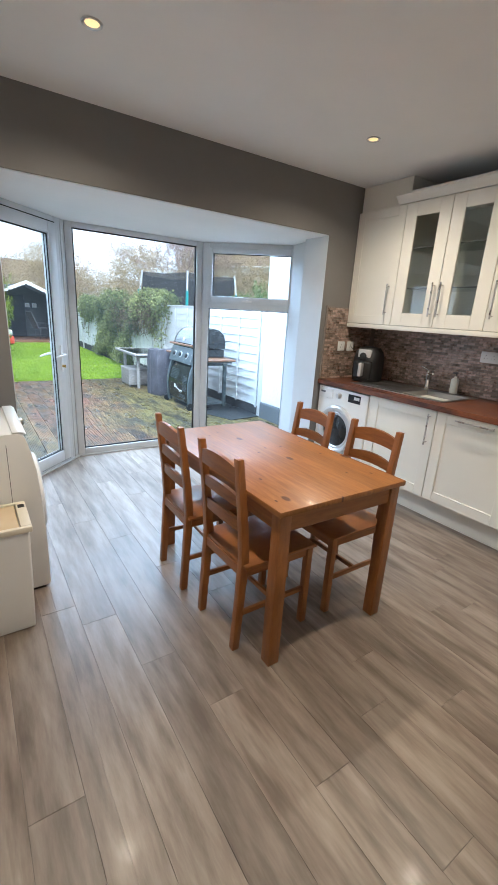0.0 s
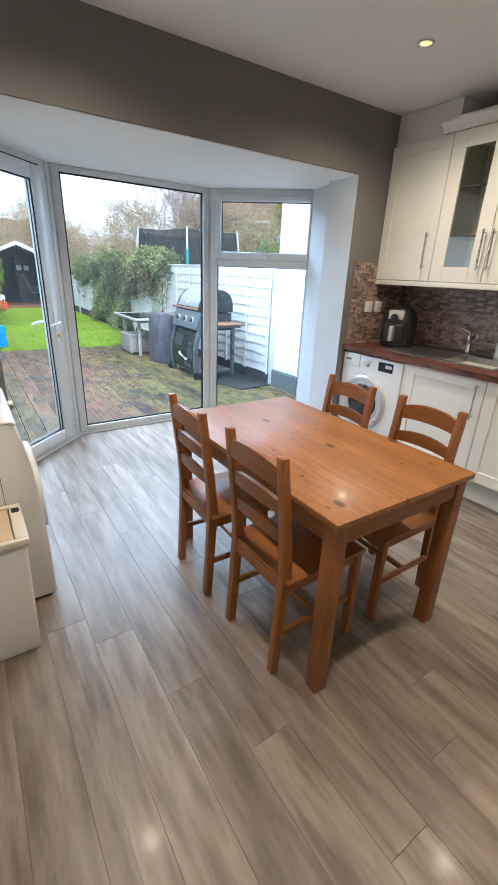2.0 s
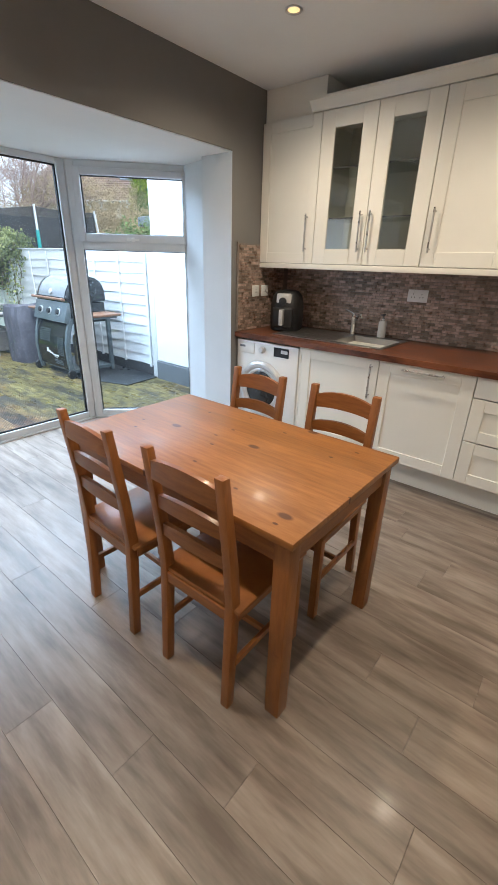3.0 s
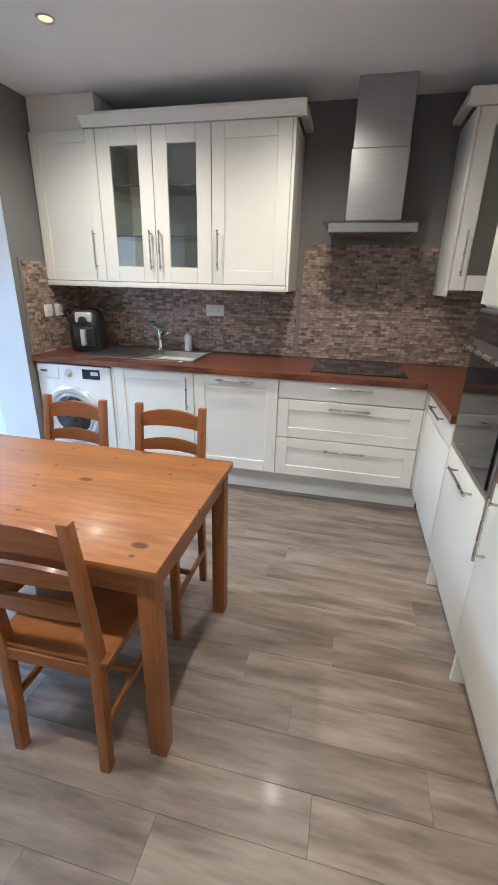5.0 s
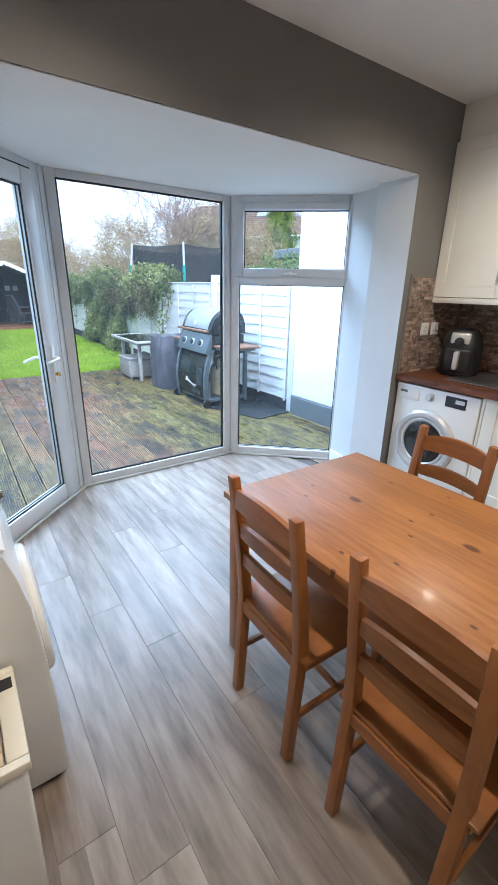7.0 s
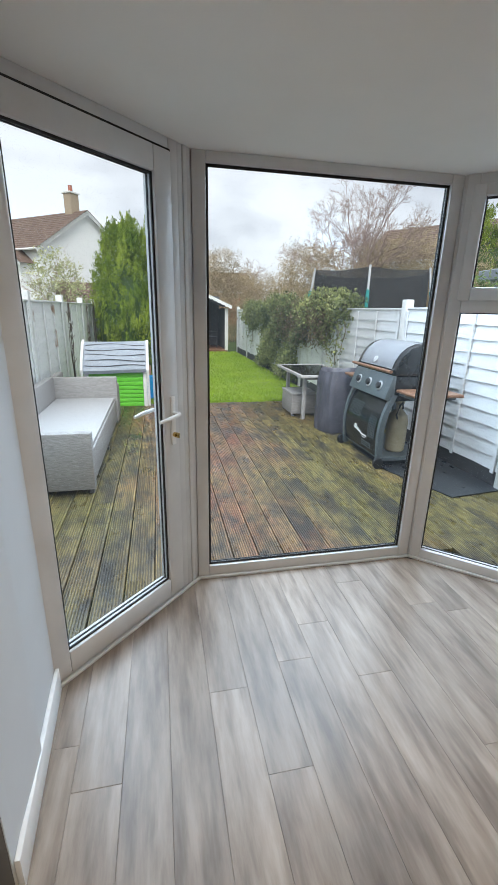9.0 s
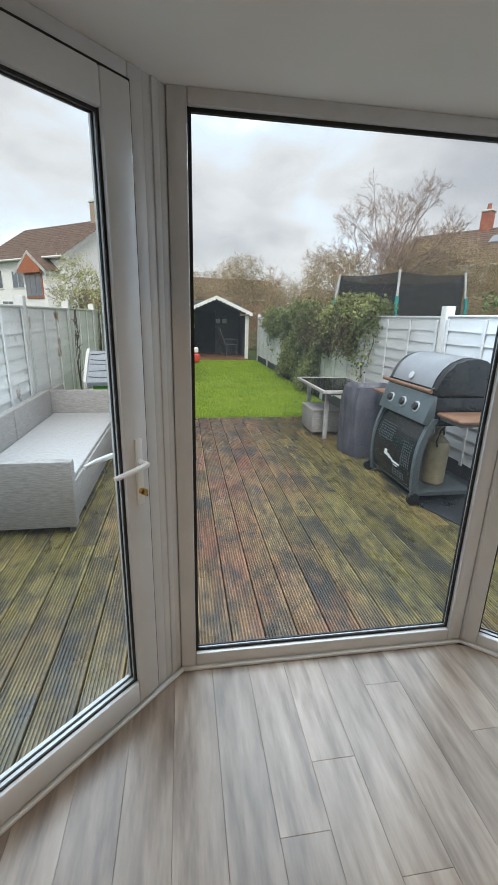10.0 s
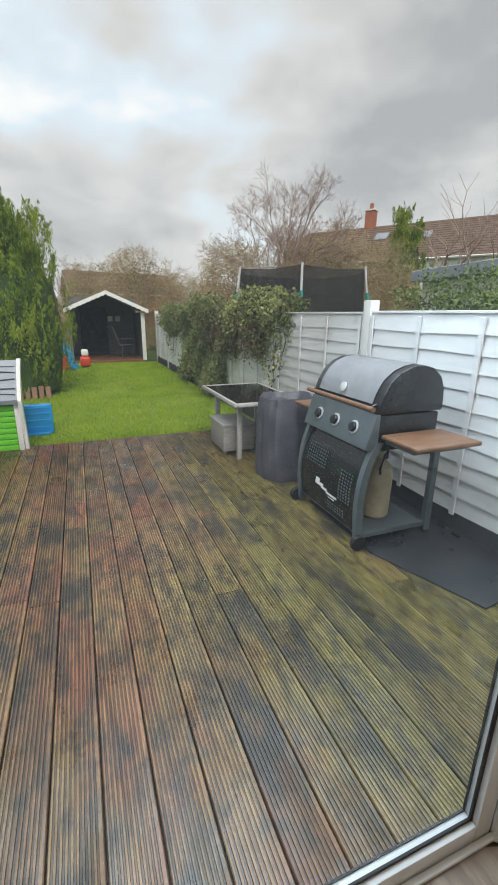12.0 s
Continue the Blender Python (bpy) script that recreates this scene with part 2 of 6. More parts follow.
M_TILE = mat("brown_stone_mosaic", (0.21, 0.142, 0.108), (0.40, 0.31, 0.255), 30, 0.32, rand=0.55, island=True, huevar=0.012, bump=0.05, rough_var=0.2)
M_GROUT = mat("grey_brown_grout", (0.20, 0.17, 0.15), (0.25, 0.22, 0.2), 40, 0.9, bump=0.2, bscale=300)
M_GLASS = clear_glass("window_glass", (0.98, 0.99, 0.985), 0.006, haze=0.006)
M_CABGLASS = clear_glass("cabinet_glass", (0.93, 0.95, 0.94), 0.16)
M_BRASS = mat("brass", (0.6, 0.42, 0.15), (0.7, 0.5, 0.2), 20, 0.25, metal=1)
M_BULB = glow("warm_bulb", (1.0, 0.68, 0.28), 0.6)
M_SOAP = mat("white_soap_bottle", (0.7, 0.7, 0.68), (0.75, 0.75, 0.73), 9, 0.3)
M_DISPLAY = mat("dark_display", (0.02, 0.022, 0.03), (0.03, 0.032, 0.04), 9, 0.1)



def wet_deck(name, dim):
    """Wet grooved boards: red-brown where they are walked on, algae green beyond, dark soaked blotches that break at each board."""
    m = bpy.data.materials.new(name)
    m.use_nodes = True
    n, l = m.node_tree.nodes, m.node_tree.links
    b = n["Principled BSDF"]
    geo, inf, split = n.new("ShaderNodeNewGeometry"), n.new("ShaderNodeObjectInfo"), n.new("ShaderNodeSeparateXYZ")
    l.new(geo.outputs["Position"], split.inputs["Vector"])
    comb, far = n.new("ShaderNodeCombineXYZ"), n.new("ShaderNodeVectorMath")
    for k in ("X", "Y", "Z"):
        l.new(inf.outputs["Random"], comb.inputs[k])
    far.operation = "MULTIPLY_ADD"
    far.inputs[1].default_value = (7.0, 11.0, 4.0)
    l.new(comb.outputs["Vector"], far.inputs[0])
    l.new(geo.outputs["Position"], far.inputs[2])

    def noise(src, stretch, scale, detail, lo, hi, to=(0.0, 1.0)):
        mp, t, r = n.new("ShaderNodeMapping"), n.new("ShaderNodeTexNoise"), n.new("ShaderNodeMapRange")
        mp.inputs["Scale"].default_value = stretch
        t.inputs["Scale"].default_value, t.inputs["Detail"].default_value, t.inputs["Roughness"].default_value = scale, detail, 0.62
        r.inputs["From Min"].default_value, r.inputs["From Max"].default_value = lo, hi
        r.inputs["To Min"].default_value, r.inputs["To Max"].default_value = to
        l.new(src, mp.inputs["Vector"])
        l.new(mp.outputs["Vector"], t.inputs["Vector"])
        l.new(t.outputs["Fac"], r.inputs["Value"])
        return r.outputs["Result"]

    def mix(fac, a, c):
        x = n.new("ShaderNodeMix")
        x.data_type = "RGBA"
        l.new(fac, x.inputs["Factor"])
        for key, v in (("A", a), ("B", c)):
            if isinstance(v, tuple):
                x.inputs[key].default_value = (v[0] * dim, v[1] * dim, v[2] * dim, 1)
            else:
                l.new(v, x.inputs[key])
        return x.outputs["Result"]

    own, place = far.outputs["Vector"], geo.outputs["Position"]
    grain = noise(own, (9.0, 0.8, 1), 4.0, 8.0, 0.3, 0.7)
    red = mix(grain, (0.150, 0.052, 0.032), (0.400, 0.165, 0.085))
    brown = mix(grain, (0.130, 0.070, 0.032), (0.400, 0.245, 0.110))
    green = mix(grain, (0.105, 0.080, 0.026), (0.345, 0.275, 0.095))
    across = n.new("ShaderNodeMapRange")
    across.inputs["From Min"].default_value, across.inputs["From Max"].default_value = 0.30, 1.05
    away, size = n.new("ShaderNodeMath"), n.new("ShaderNodeMath")
    away.operation, size.operation = "SUBTRACT", "ABSOLUTE"
    away.inputs[1].default_value = 1.62
    l.new(split.outputs["X"], away.inputs[0])
    l.new(away.outputs[0], size.inputs[0])
    l.new(size.outputs[0], across.inputs["Value"])
    zone = n.new("ShaderNodeMath")
    zone.use_clamp = True
    l.new(across.outputs["Result"], zone.inputs[0])
    l.new(noise(place, (1.3, 0.7, 1), 1.1, 4.0, 0.3, 0.7, (-0.45, 0.45)), zone.inputs[1])
    col = mix(zone.outputs[0], mix(noise(own, (1.0, 0.5, 1), 1.6, 4.0, 0.42, 0.58), red, brown), green)
    soaked = noise(own, (2.0, 1.0, 1), 2.3, 7.0, 0.49, 0.63, (0.0, 0.86))
    col = mix(soaked, col, (0.050, 0.045, 0.040))
    col = mix(noise(own, (1.6, 1.0, 1), 7.0, 7.0, 0.50, 0.64, (0.0, 0.75)), col, (0.062, 0.050, 0.036))
    hsv, val = n.new("ShaderNodeHueSaturation"), n.new("ShaderNodeMapRange")
    val.inputs["To Min"].default_value, val.inputs["To Max"].default_value = 0.74, 1.2
    l.new(inf.outputs["Random"], val.inputs["Value"])
    l.new(val.outputs["Result"], hsv.inputs["Value"])
    l.new(col, hsv.inputs["Color"])
    l.new(hsv.outputs["Color"], b.inputs["Base Color"])
    l.new(noise(own, (2.0, 1.0, 1), 3.0, 5.0, 0.35, 0.65, (0.22, 0.55)), b.inputs["Roughness"])
    bp = n.new("ShaderNodeBump")
    bp.inputs["Strength"].default_value, bp.inputs["Distance"].default_value = 0.3, 0.003
    l.new(noise(own, (10.0, 1.0, 1), 12.0, 4.0, 0.2, 0.8), bp.inputs["Height"])
    l.new(bp.outputs["Normal"], b.inputs["Normal"])
    return m


M_DECK = wet_deck("wet_grooved_decking", 0.86)
# board colours dimmed, so the grooves carry their shade in the colour
M_GROOVE = wet_deck("shaded_deck_grooves", 0.38)
M_GROUND = mat("garden_ground", (0.045, 0.075, 0.016), (0.075, 0.115, 0.022), 1.5, 0.9, bump=0.4, bscale=30, spots=(0.06, 0.05, 0.03), spot_scale=0.4)
M_LAWN = mat("lawn_soil_and_moss", (0.14, 0.22, 0.016), (0.22, 0.30, 0.028), 2.0, 0.85, bump=0.6, bscale=60, spots=(0.20, 0.27, 0.05), spot_scale=1.1, spot_range=(0.5, 0.7))
M_GRASS = mat("grass_blades", (0.19, 0.31, 0.016), (0.30, 0.42, 0.036), 1.6, 0.8, spec=0.15, rand=0.3, island=True)
M_FENCE = mat("white_painted_fence", (0.68, 0.69, 0.70), (0.76, 0.77, 0.78), 3.0, 0.6, stretch=(1, 1, 5), bump=0.15, bscale=30, rand=0.05, spots=(0.45, 0.44, 0.41), spot_scale=2.2, spot_range=(0.62, 0.8))
M_FENCEOLD = mat("peeling_white_fence", (0.74, 0.745, 0.73), (0.82, 0.825, 0.81), 3.0, 0.7, stretch=(1, 1, 5), bump=0.2, bscale=30, rand=0.06, spots=(0.34, 0.24, 0.17), spot_scale=2.6, spot_range=(0.66, 0.72))
M_POST = mat("painted_concrete_post", (0.60, 0.60, 0.58), (0.68, 0.68, 0.66), 8, 0.75, bump=0.2, bscale=90)
M_DARKBOARD = mat("dark_gravel_board", (0.045, 0.045, 0.05), (0.075, 0.075, 0.08), 6, 0.8, bump=0.2)
M_RENDER = mat("white_rendered_wall", (0.80, 0.80, 0.79), (0.84, 0.84, 0.83), 2, 0.8, bump=0.12, bscale=120)
M_BUFF = mat("buff_brick_chimney", (0.30, 0.235, 0.165), (0.40, 0.32, 0.23), 9, 0.9, bump=0.3, bscale=60)
M_PLINTH = mat("grey_painted_plinth", (0.12, 0.13, 0.14), (0.15, 0.16, 0.17), 4, 0.7, bump=0.1)
M_RATTAN = mat("grey_woven_rattan", (0.24, 0.222, 0.208), (0.40, 0.375, 0.355), 9, 0.6, stretch=(2, 2, 22), bump=0.5, bscale=26)
M_RATTAN_T = mat("pale_woven_seat", (0.37, 0.352, 0.342), (0.46, 0.442, 0.432), 30, 0.6, bump=0.5, bscale=90)
M_COVER = mat("dark_grey_fabric_cover", (0.058, 0.056, 0.070), (0.098, 0.095, 0.116), 5, 0.5, bump=0.25, bscale=50)
M_BBQ = mat("black_enamel", (0.010, 0.011, 0.012), (0.018, 0.019, 0.020), 8, 0.2)
M_BBQG = mat("slate_blue_painted_steel", (0.085, 0.105, 0.115), (0.11, 0.13, 0.14), 6, 0.35)
# grey enamel, paled so the reflected sky is part of the colour
M_LIDG = mat("grey_lid_sky_sheen", (0.40, 0.405, 0.43), (0.46, 0.465, 0.49), 6, 0.14)
M_TEAK = mat("brown_shelf_wood", (0.14, 0.065, 0.035), (0.23, 0.115, 0.062), 6, 0.4, stretch=(1, 8, 1), bump=0.15)
M_SACK = mat("beige_gas_bottle", (0.42, 0.35, 0.22), (0.56, 0.48, 0.33), 7, 0.6)
M_IVY = mat("ivy_leaves", (0.055, 0.080, 0.020), (0.250, 0.275, 0.095), 1.2, 0.55, rand=0.6, island=True, huevar=0.02)
M_IVYDRY = mat("dry_ivy_stems", (0.12, 0.085, 0.05), (0.18, 0.13, 0.08), 4, 0.8, rand=0.3, island=True)
M_CONIFER = mat("conifer_foliage", (0.095, 0.155, 0.016), (0.28, 0.35, 0.042), 1.3, 0.8, spec=0.15, rand=0.45, island=True)
M_LAUREL = mat("laurel_leaves", (0.075, 0.13, 0.035), (0.16, 0.23, 0.06), 1.5, 0.6, rand=0.4, island=True)
M_TWIG = mat("bare_twigs", (0.24, 0.165, 0.135), (0.38, 0.28, 0.235), 2, 0.8, rand=0.3, island=True)
M_BRUSH = mat("brown_winter_brush", (0.24, 0.185, 0.095), (0.43, 0.335, 0.20), 0.8, 0.85, rand=0.35, island=True)
M_SHRUB = mat("pale_yellow_green_leaves", (0.27, 0.29, 0.11), (0.52, 0.52, 0.30), 2.0, 0.6, rand=0.35, island=True)
M_BARK = mat("bark", (0.07, 0.05, 0.04), (0.12, 0.09, 0.07), 8, 0.9, bump=0.5, bscale=40)
M_SHED = mat("dark_grey_shed_boards", (0.12, 0.123, 0.13), (0.16, 0.163, 0.17), 4, 0.7, stretch=(1, 1, 6), bump=0.15)
M_ROOFT = mat("brown_roof_tiles", (0.115, 0.075, 0.055), (0.185, 0.125, 0.095), 3, 0.85, bump=0.3, bscale=14, rand=0.12)
M_REDBRICK = mat("red_brick", (0.30, 0.095, 0.055), (0.40, 0.15, 0.09), 4, 0.8)
M_ORANGE = mat("orange_brown_cladding", (0.34, 0.10, 0.04), (0.42, 0.14, 0.06), 4, 0.6)
M_CREAMWALL = mat("cream_house_render", (0.70, 0.66, 0.58), (0.76, 0.72, 0.64), 1, 0.85)
M_NET = mat("black_trampoline_net", (0.016, 0.016, 0.017), (0.03, 0.03, 0.03), 30, 0.8, alpha=0.82)
M_TEAL = mat("teal_foam", (0.02, 0.25, 0.24), (0.03, 0.3, 0.29), 5, 0.6)
M_GREEN = mat("green_toy_plastic", (0.13, 0.55, 0.03), (0.17, 0.62, 0.05), 3, 0.4)
M_GREYROOF = mat("blue_grey_toy_plastic", (0.27, 0.31, 0.36), (0.33, 0.37, 0.42), 3, 0.45)
M_BLUE = mat("blue_toy_plastic", (0.01, 0.27, 0.70), (0.015, 0.33, 0.78), 3, 0.35)
M_RED = mat("red_toy_plastic", (0.6, 0.06, 0.03), (0.68, 0.08, 0.04), 3, 0.4)
M_PANE = mat("dark_house_pane", (0.10, 0.115, 0.13), (0.16, 0.18, 0.2), 1, 0.08)
M_SLATE = mat("wet_black_mat", (0.025, 0.027, 0.03), (0.045, 0.047, 0.05), 3, 0.3, bump=0.2, rough_var=0.15)
M_PICKET = mat("terracotta_edging", (0.30, 0.17, 0.12), (0.38, 0.22, 0.16), 5, 0.8)

# ---- mesh helpers ----


def box(bm, x0, x1, y0, y1, z0, z1, bevel=0.0, seg=1, m=None):
    """A box between two corners, with rounded edges, into bm."""
    r = bmesh.ops.create_cube(bm, size=1.0)
    vs = r["verts"]
    for v in vs:
        v.co = Vector(((x0 + x1) / 2 + v.co.x * (x1 - x0), (y0 + y1) / 2 + v.co.y * (y1 - y0), (z0 + z1) / 2 + v.co.z * (z1 - z0)))
    if bevel:
        es = list({e for v in vs for e in v.link_edges})
        out = bmesh.ops.bevel(bm, geom=es, offset=bevel, segments=seg, affect="EDGES", profile=0.5)
        vs = list({v for f in out["faces"] for v in f.verts} | {v for v in vs if v.is_valid})
    if m is not None:
        bmesh.ops.transform(bm, matrix=m, verts=vs)
    return vs


def bm_box(*a, **k):
    bm = bmesh.new()
    box(bm, *a, **k)
    return bm


def tube(bm, points, radii, sides=8, caps=True):
    """A round tube along points."""
    rings = []
    pts = [Vector(p) for p in points]
    if not hasattr(radii, "__len__"):
        radii = [radii] * len(pts)
    for i, p in enumerate(pts):
        d = (pts[min(i + 1, len(pts) - 1)] - pts[max(i - 1, 0)]).normalized()
        side = d.cross(Vector((0, 0, 1)))
        if side.length < 1e-3:
            side = d.cross(Vector((1, 0, 0)))
        side.normalize()
        up = side.cross(d)
        rings.append([bm.verts.new(p + radii[i] * (side * math.cos(2 * math.pi * k / sides) + up * math.sin(2 * math.pi * k / sides))) for k in range(sides)])
    for a, b in zip(rings, rings[1:]):
        for k in range(sides):
            bm.faces.new((a[k], a[(k + 1) % sides], b[(k + 1) % sides], b[k]))
    if caps:
        bm.faces.new(rings[0][::-1])
        bm.faces.new(rings[-1])


def bm_tube(points, radii, sides=8):
    bm = bmesh.new()
    tube(bm, points, radii, sides)
    return bm


def lathe(profile, sides=24, m=None):
    """A turned shape: profile of (radius, height) from bottom to top."""
    bm = bmesh.new()
    rings = [[bm.verts.new((r * math.cos(2 * math.pi * k / sides), r * math.sin(2 * math.pi * k / sides), z)) for k in range(sides)] for r, z in profile]
    for a, b in zip(rings, rings[1:]):
        for k in range(sides):
            bm.faces.new((a[k], a[(k + 1) % sides], b[(k + 1) % sides], b[k]))
    bm.faces.new(rings[0][::-1])
    bm.faces.new(rings[-1])
    if m is not None:
        bm.transform(m)
    return bm


def prism(points, z0, z1, bevel=0.0):
    """An upright prism over a plan outline (counter-clockwise)."""
    bm = bmesh.new()
    lo = [bm.verts.new((x, y, z0)) for x, y in points]
    hi = [bm.verts.new((x, y, z1)) for x, y in points]
    bm.faces.new(lo[::-1])
    bm.faces.new(hi)
    n = len(points)
    for k in range(n):
        bm.faces.new((lo[k], lo[(k + 1) % n], hi[(k + 1) % n], hi[k]))
    bmesh.ops.recalc_face_normals(bm, faces=bm.faces)
    if bevel:
        bmesh.ops.bevel(bm, geom=list(bm.edges), offset=bevel, segments=2, affect="EDGES", profile=0.5)
    return bm


def extrude_y(outline, y0, y1, bevel=0.0):
    """An outline of (x, z) drawn out along y."""
    bm = prism([(x, z) for x, z in outline], y0, y1)
    bm.transform(Matrix(((1, 0, 0, 0), (0, 0, 1, 0), (0, 1, 0, 0), (0, 0, 0, 1))))
    bmesh.ops.recalc_face_normals(bm, faces=bm.faces)
    if bevel:
        bmesh.ops.bevel(bm, geom=list(bm.edges), offset=bevel, segments=2, affect="EDGES", profile=0.5)
    return bm


def mesh_of(name, bm, material, smooth=True):
    me = bpy.data.meshes.new(name)
    bm.to_mesh(me)
    bm.free()
    me.materials.append(material)
    if smooth:
        me.shade_smooth()
        me.set_sharp_from_angle(angle=radians(32))
    return me


def part(name, bm, material, parent, label="", m=None):
    """Links a bmesh as one mesh object under a thing or a part."""
    ob = new(name, mesh_of(name, bm, material))
    ob.parent = parent
    if m is not None:
        ob.matrix_basis = m
    return tagged(ob, label)


def thing(name, label, category, m=None, group="", kind=""):
    ob = new(name)
    ob.empty_display_size = 0.1
    if m is not None:
        ob.matrix_basis = m
    return tagged(ob, label, category, group, kind)


def solid(name, bm, material, label, category="", kind="", group="", m=None):
    ob = new(name, mesh_of(name, bm, material))
    if m is not None:
        ob.matrix_basis = m
    return tagged(ob, label, category, group, kind)


def cloud_mesh(name, verts, faces, material, parent=None, label="", category="", kind=""):
    me = bpy.data.meshes.new(name)
    me.from_pydata(verts, [], faces)
    me.materials.append(material)
    ob = new(name, me)
    if parent:
        ob.parent = parent
    return tagged(ob, label, category, "", kind)


# ---- large structure: room ----
WX, WY0, WY, T = 3.88, 0.05, 3.40, 0.3
OPL, OPR, OPZ = 0.70, 3.14, 2.108
# bay outline, inside line of the frames
BL, CL, CR, BR = (0.665, 4.05), (1.285, 4.665), (2.605, 4.665), (3.274, 4.048)

ground = solid("ground", bm_box(-400, 400, -300, 600, -0.6, -0.075), M_GROUND, "damp green garden ground reaching the horizon", "ground", "structure")
wall_north = solid("wall_north", bm_box(0, OPL - 0.004, WY, WY + 0.30, -0.05, CEIL + 0.2), M_WALL, "grey painted pier beside the bay opening", "wall", "structure")
solid("wall_north_lintel", bm_box(OPL - 0.004, OPR + 0.004, WY, WY + 0.30, OPZ + 0.004, CEIL + 0.2), M_WALL, "grey painted wall above the bay opening", "wall", "structure")
solid("wall_north_pier", bm_box(OPR + 0.004, WX, WY, WY + 0.30, -0.05, CEIL + 0.2), M_WALL, "grey painted pier beside the kitchen units", "wall", "structure")
solid("wall_east", bm_box(WX, WX + T, WY0 - T, WY + 0.30, -0.05, CEIL + 0.2), M_WALL, "grey painted kitchen wall", "wall", "structure")
# two unseen walls, added and kept pale to bounce light into the room
solid("wall_south", bm_box(-T, WX, WY0 - T, WY0, -0.05, CEIL + 0.2), M_REVEAL, "unseen end wall, painted pale grey to bounce light", "wall", "structure")
solid("wall_west", bm_box(-T, 0, WY0, WY + 0.30, -0.05, CEIL + 0.2), M_REVEAL, "unseen side wall, painted pale grey to bounce light", "wall", "structure")
solid("ceiling", bm_box(0, WX, WY0, WY, CEIL, CEIL + 0.2), M_CEIL, "flat white plaster ceiling with recessed downlights", "ceiling", "structure")
# bay side walls (reveals) and ceiling
solid("wall_bay_east", prism([(OPR, WY + 0.001), (OPR + 0.003, WY + 0.001), (OPR + 0.003, WY + 0.301), (OPR + 0.45, WY + 0.301), (BR[0] + 0.26, BR[1] - 0.255), (BR[0] + 0.002, BR[1] - 0.012)], -0.05, OPZ + 0.001), M_REVEAL, "pale grey painted bay reveal", "wall", "structure")
solid("wall_bay_west", prism([(OPL, WY + 0.001), (BL[0] - 0.002, BL[1] - 0.012), (BL[0] - 0.26, BL[1] - 0.27), (OPL - 0.4, WY + 0.301), (OPL - 0.003, WY + 0.301), (OPL - 0.003, WY + 0.001)], -0.05, OPZ + 0.001), M_REVEAL, "pale grey painted bay reveal", "wall", "structure")
solid("ceiling_bay_soffit", bm_box(OPL - 0.003, OPR + 0.003, WY + 0.008, WY + 0.302, OPZ, OPZ + 0.0035), M_CEIL, "white soffit of the bay opening", "ceiling", "structure")
solid("ceiling_bay", prism([(OPL - 0.3, WY + 0.302), (OPR + 0.35, WY + 0.302), (BR[0] + 0.25, BR[1]), (CR[0] + 0.05, CR[1] + 0.10), (CL[0] - 0.05, CL[1] + 0.10), (BL[0] - 0.25, BL[1])], BAYCEIL, BAYCEIL + 0.3), M_CEIL, "white plaster ceiling of the bay", "ceiling", "structure")
# skirting on the reveals and the west wall
solid("baseboard", prism([(OPL, WY + 0.01), (OPL + 0.016, WY + 0.01), (BL[0] + 0.016, BL[1] - 0.02), (BL[0], BL[1] - 0.02)], 0, 0.11, 0.003), M_WHITE, "white painted skirting board", "skirting", "structure")
solid("baseboard_east", prism([(OPR - 0.016, WY + 0.01), (OPR, WY + 0.01), (BR[0], BR[1] - 0.02), (BR[0] - 0.016, BR[1] - 0.02)], 0, 0.11, 0.003), M_WHITE, "white painted skirting board", "skirting", "structure")

# ---- bay window and glazed door ----


def panel_frame(a, b):
    """Pose whose x runs from plan point a to b, y pointing outdoors, z up, and the length."""
    d = Vector((b[0] - a[0], b[1] - a[1], 0))
    return Matrix.Translation((a[0], a[1], 0)) @ Matrix.Rotation(math.atan2(d.y, d.x), 4, "Z"), d.length


def bar(bm, x0, x1, z0, z1, y0=0.0, y1=0.07, bevel=0.006):
    box(bm, x0, x1, y0, y1, z0, z1, bevel, 2)


def glazing(parent, x0, x1, z0, z1, y=0.04, wide=0.003):
    """Seals round a pane and the pane itself."""
    bm = bmesh.new()
    for sy in (y - 0.016, y + 0.010):
        e = wide if sy < y else 0.005
        for q in ((x0 - 0.004, x0 + e, z0, z1), (x1 - e, x1 + 0.004, z0, z1), (x0, x1, z0 - 0.004, z0 + e), (x0, x1, z1 - e, z1 + 0.004)):
            box(bm, q[0], q[1], sy, sy + 0.006, q[2], q[3])
    part("seal", bm, M_SEAL, parent, "black rubber seal")
    g = part("pane", bm_box(x0 - 0.01, x1 + 0.01, y - 0.003, y + 0.003, z0 - 0.01, z1 + 0.01), M_GLASS, parent, "clear glass pane")
    g.visible_shadow = False
    return g


FH = BAYCEIL + 0.001
m1, L1 = panel_frame(CL, CR)
win = thing("window_1", "white plastic framed full-height fixed bay window", "window", m1, kind="structure")
for nm, q in (("frame_side", (0.0, 0.062, 0.0, FH)), ("frame_side", (L1 - 0.066, L1, 0.0, FH)), ("frame_sill", (0.062, L1 - 0.066, 0.0, 0.07)), ("frame_head", (0.062, L1 - 0.066, 2.063, FH))):
    bm = bmesh.new()
    bar(bm, *q, y1=0.052)
    part(nm, bm, M_UPVC, win)
glazing(win, 0.062, L1 - 0.066, 0.07, 2.063, 0.034, 0.012)
bm = bmesh.new()
box(bm, -0.02, L1 + 0.02, 0.054, 0.080, -0.05, 0.0, 0.002, 1)
part("outer_flashing", bm, M_GREYPL, win)

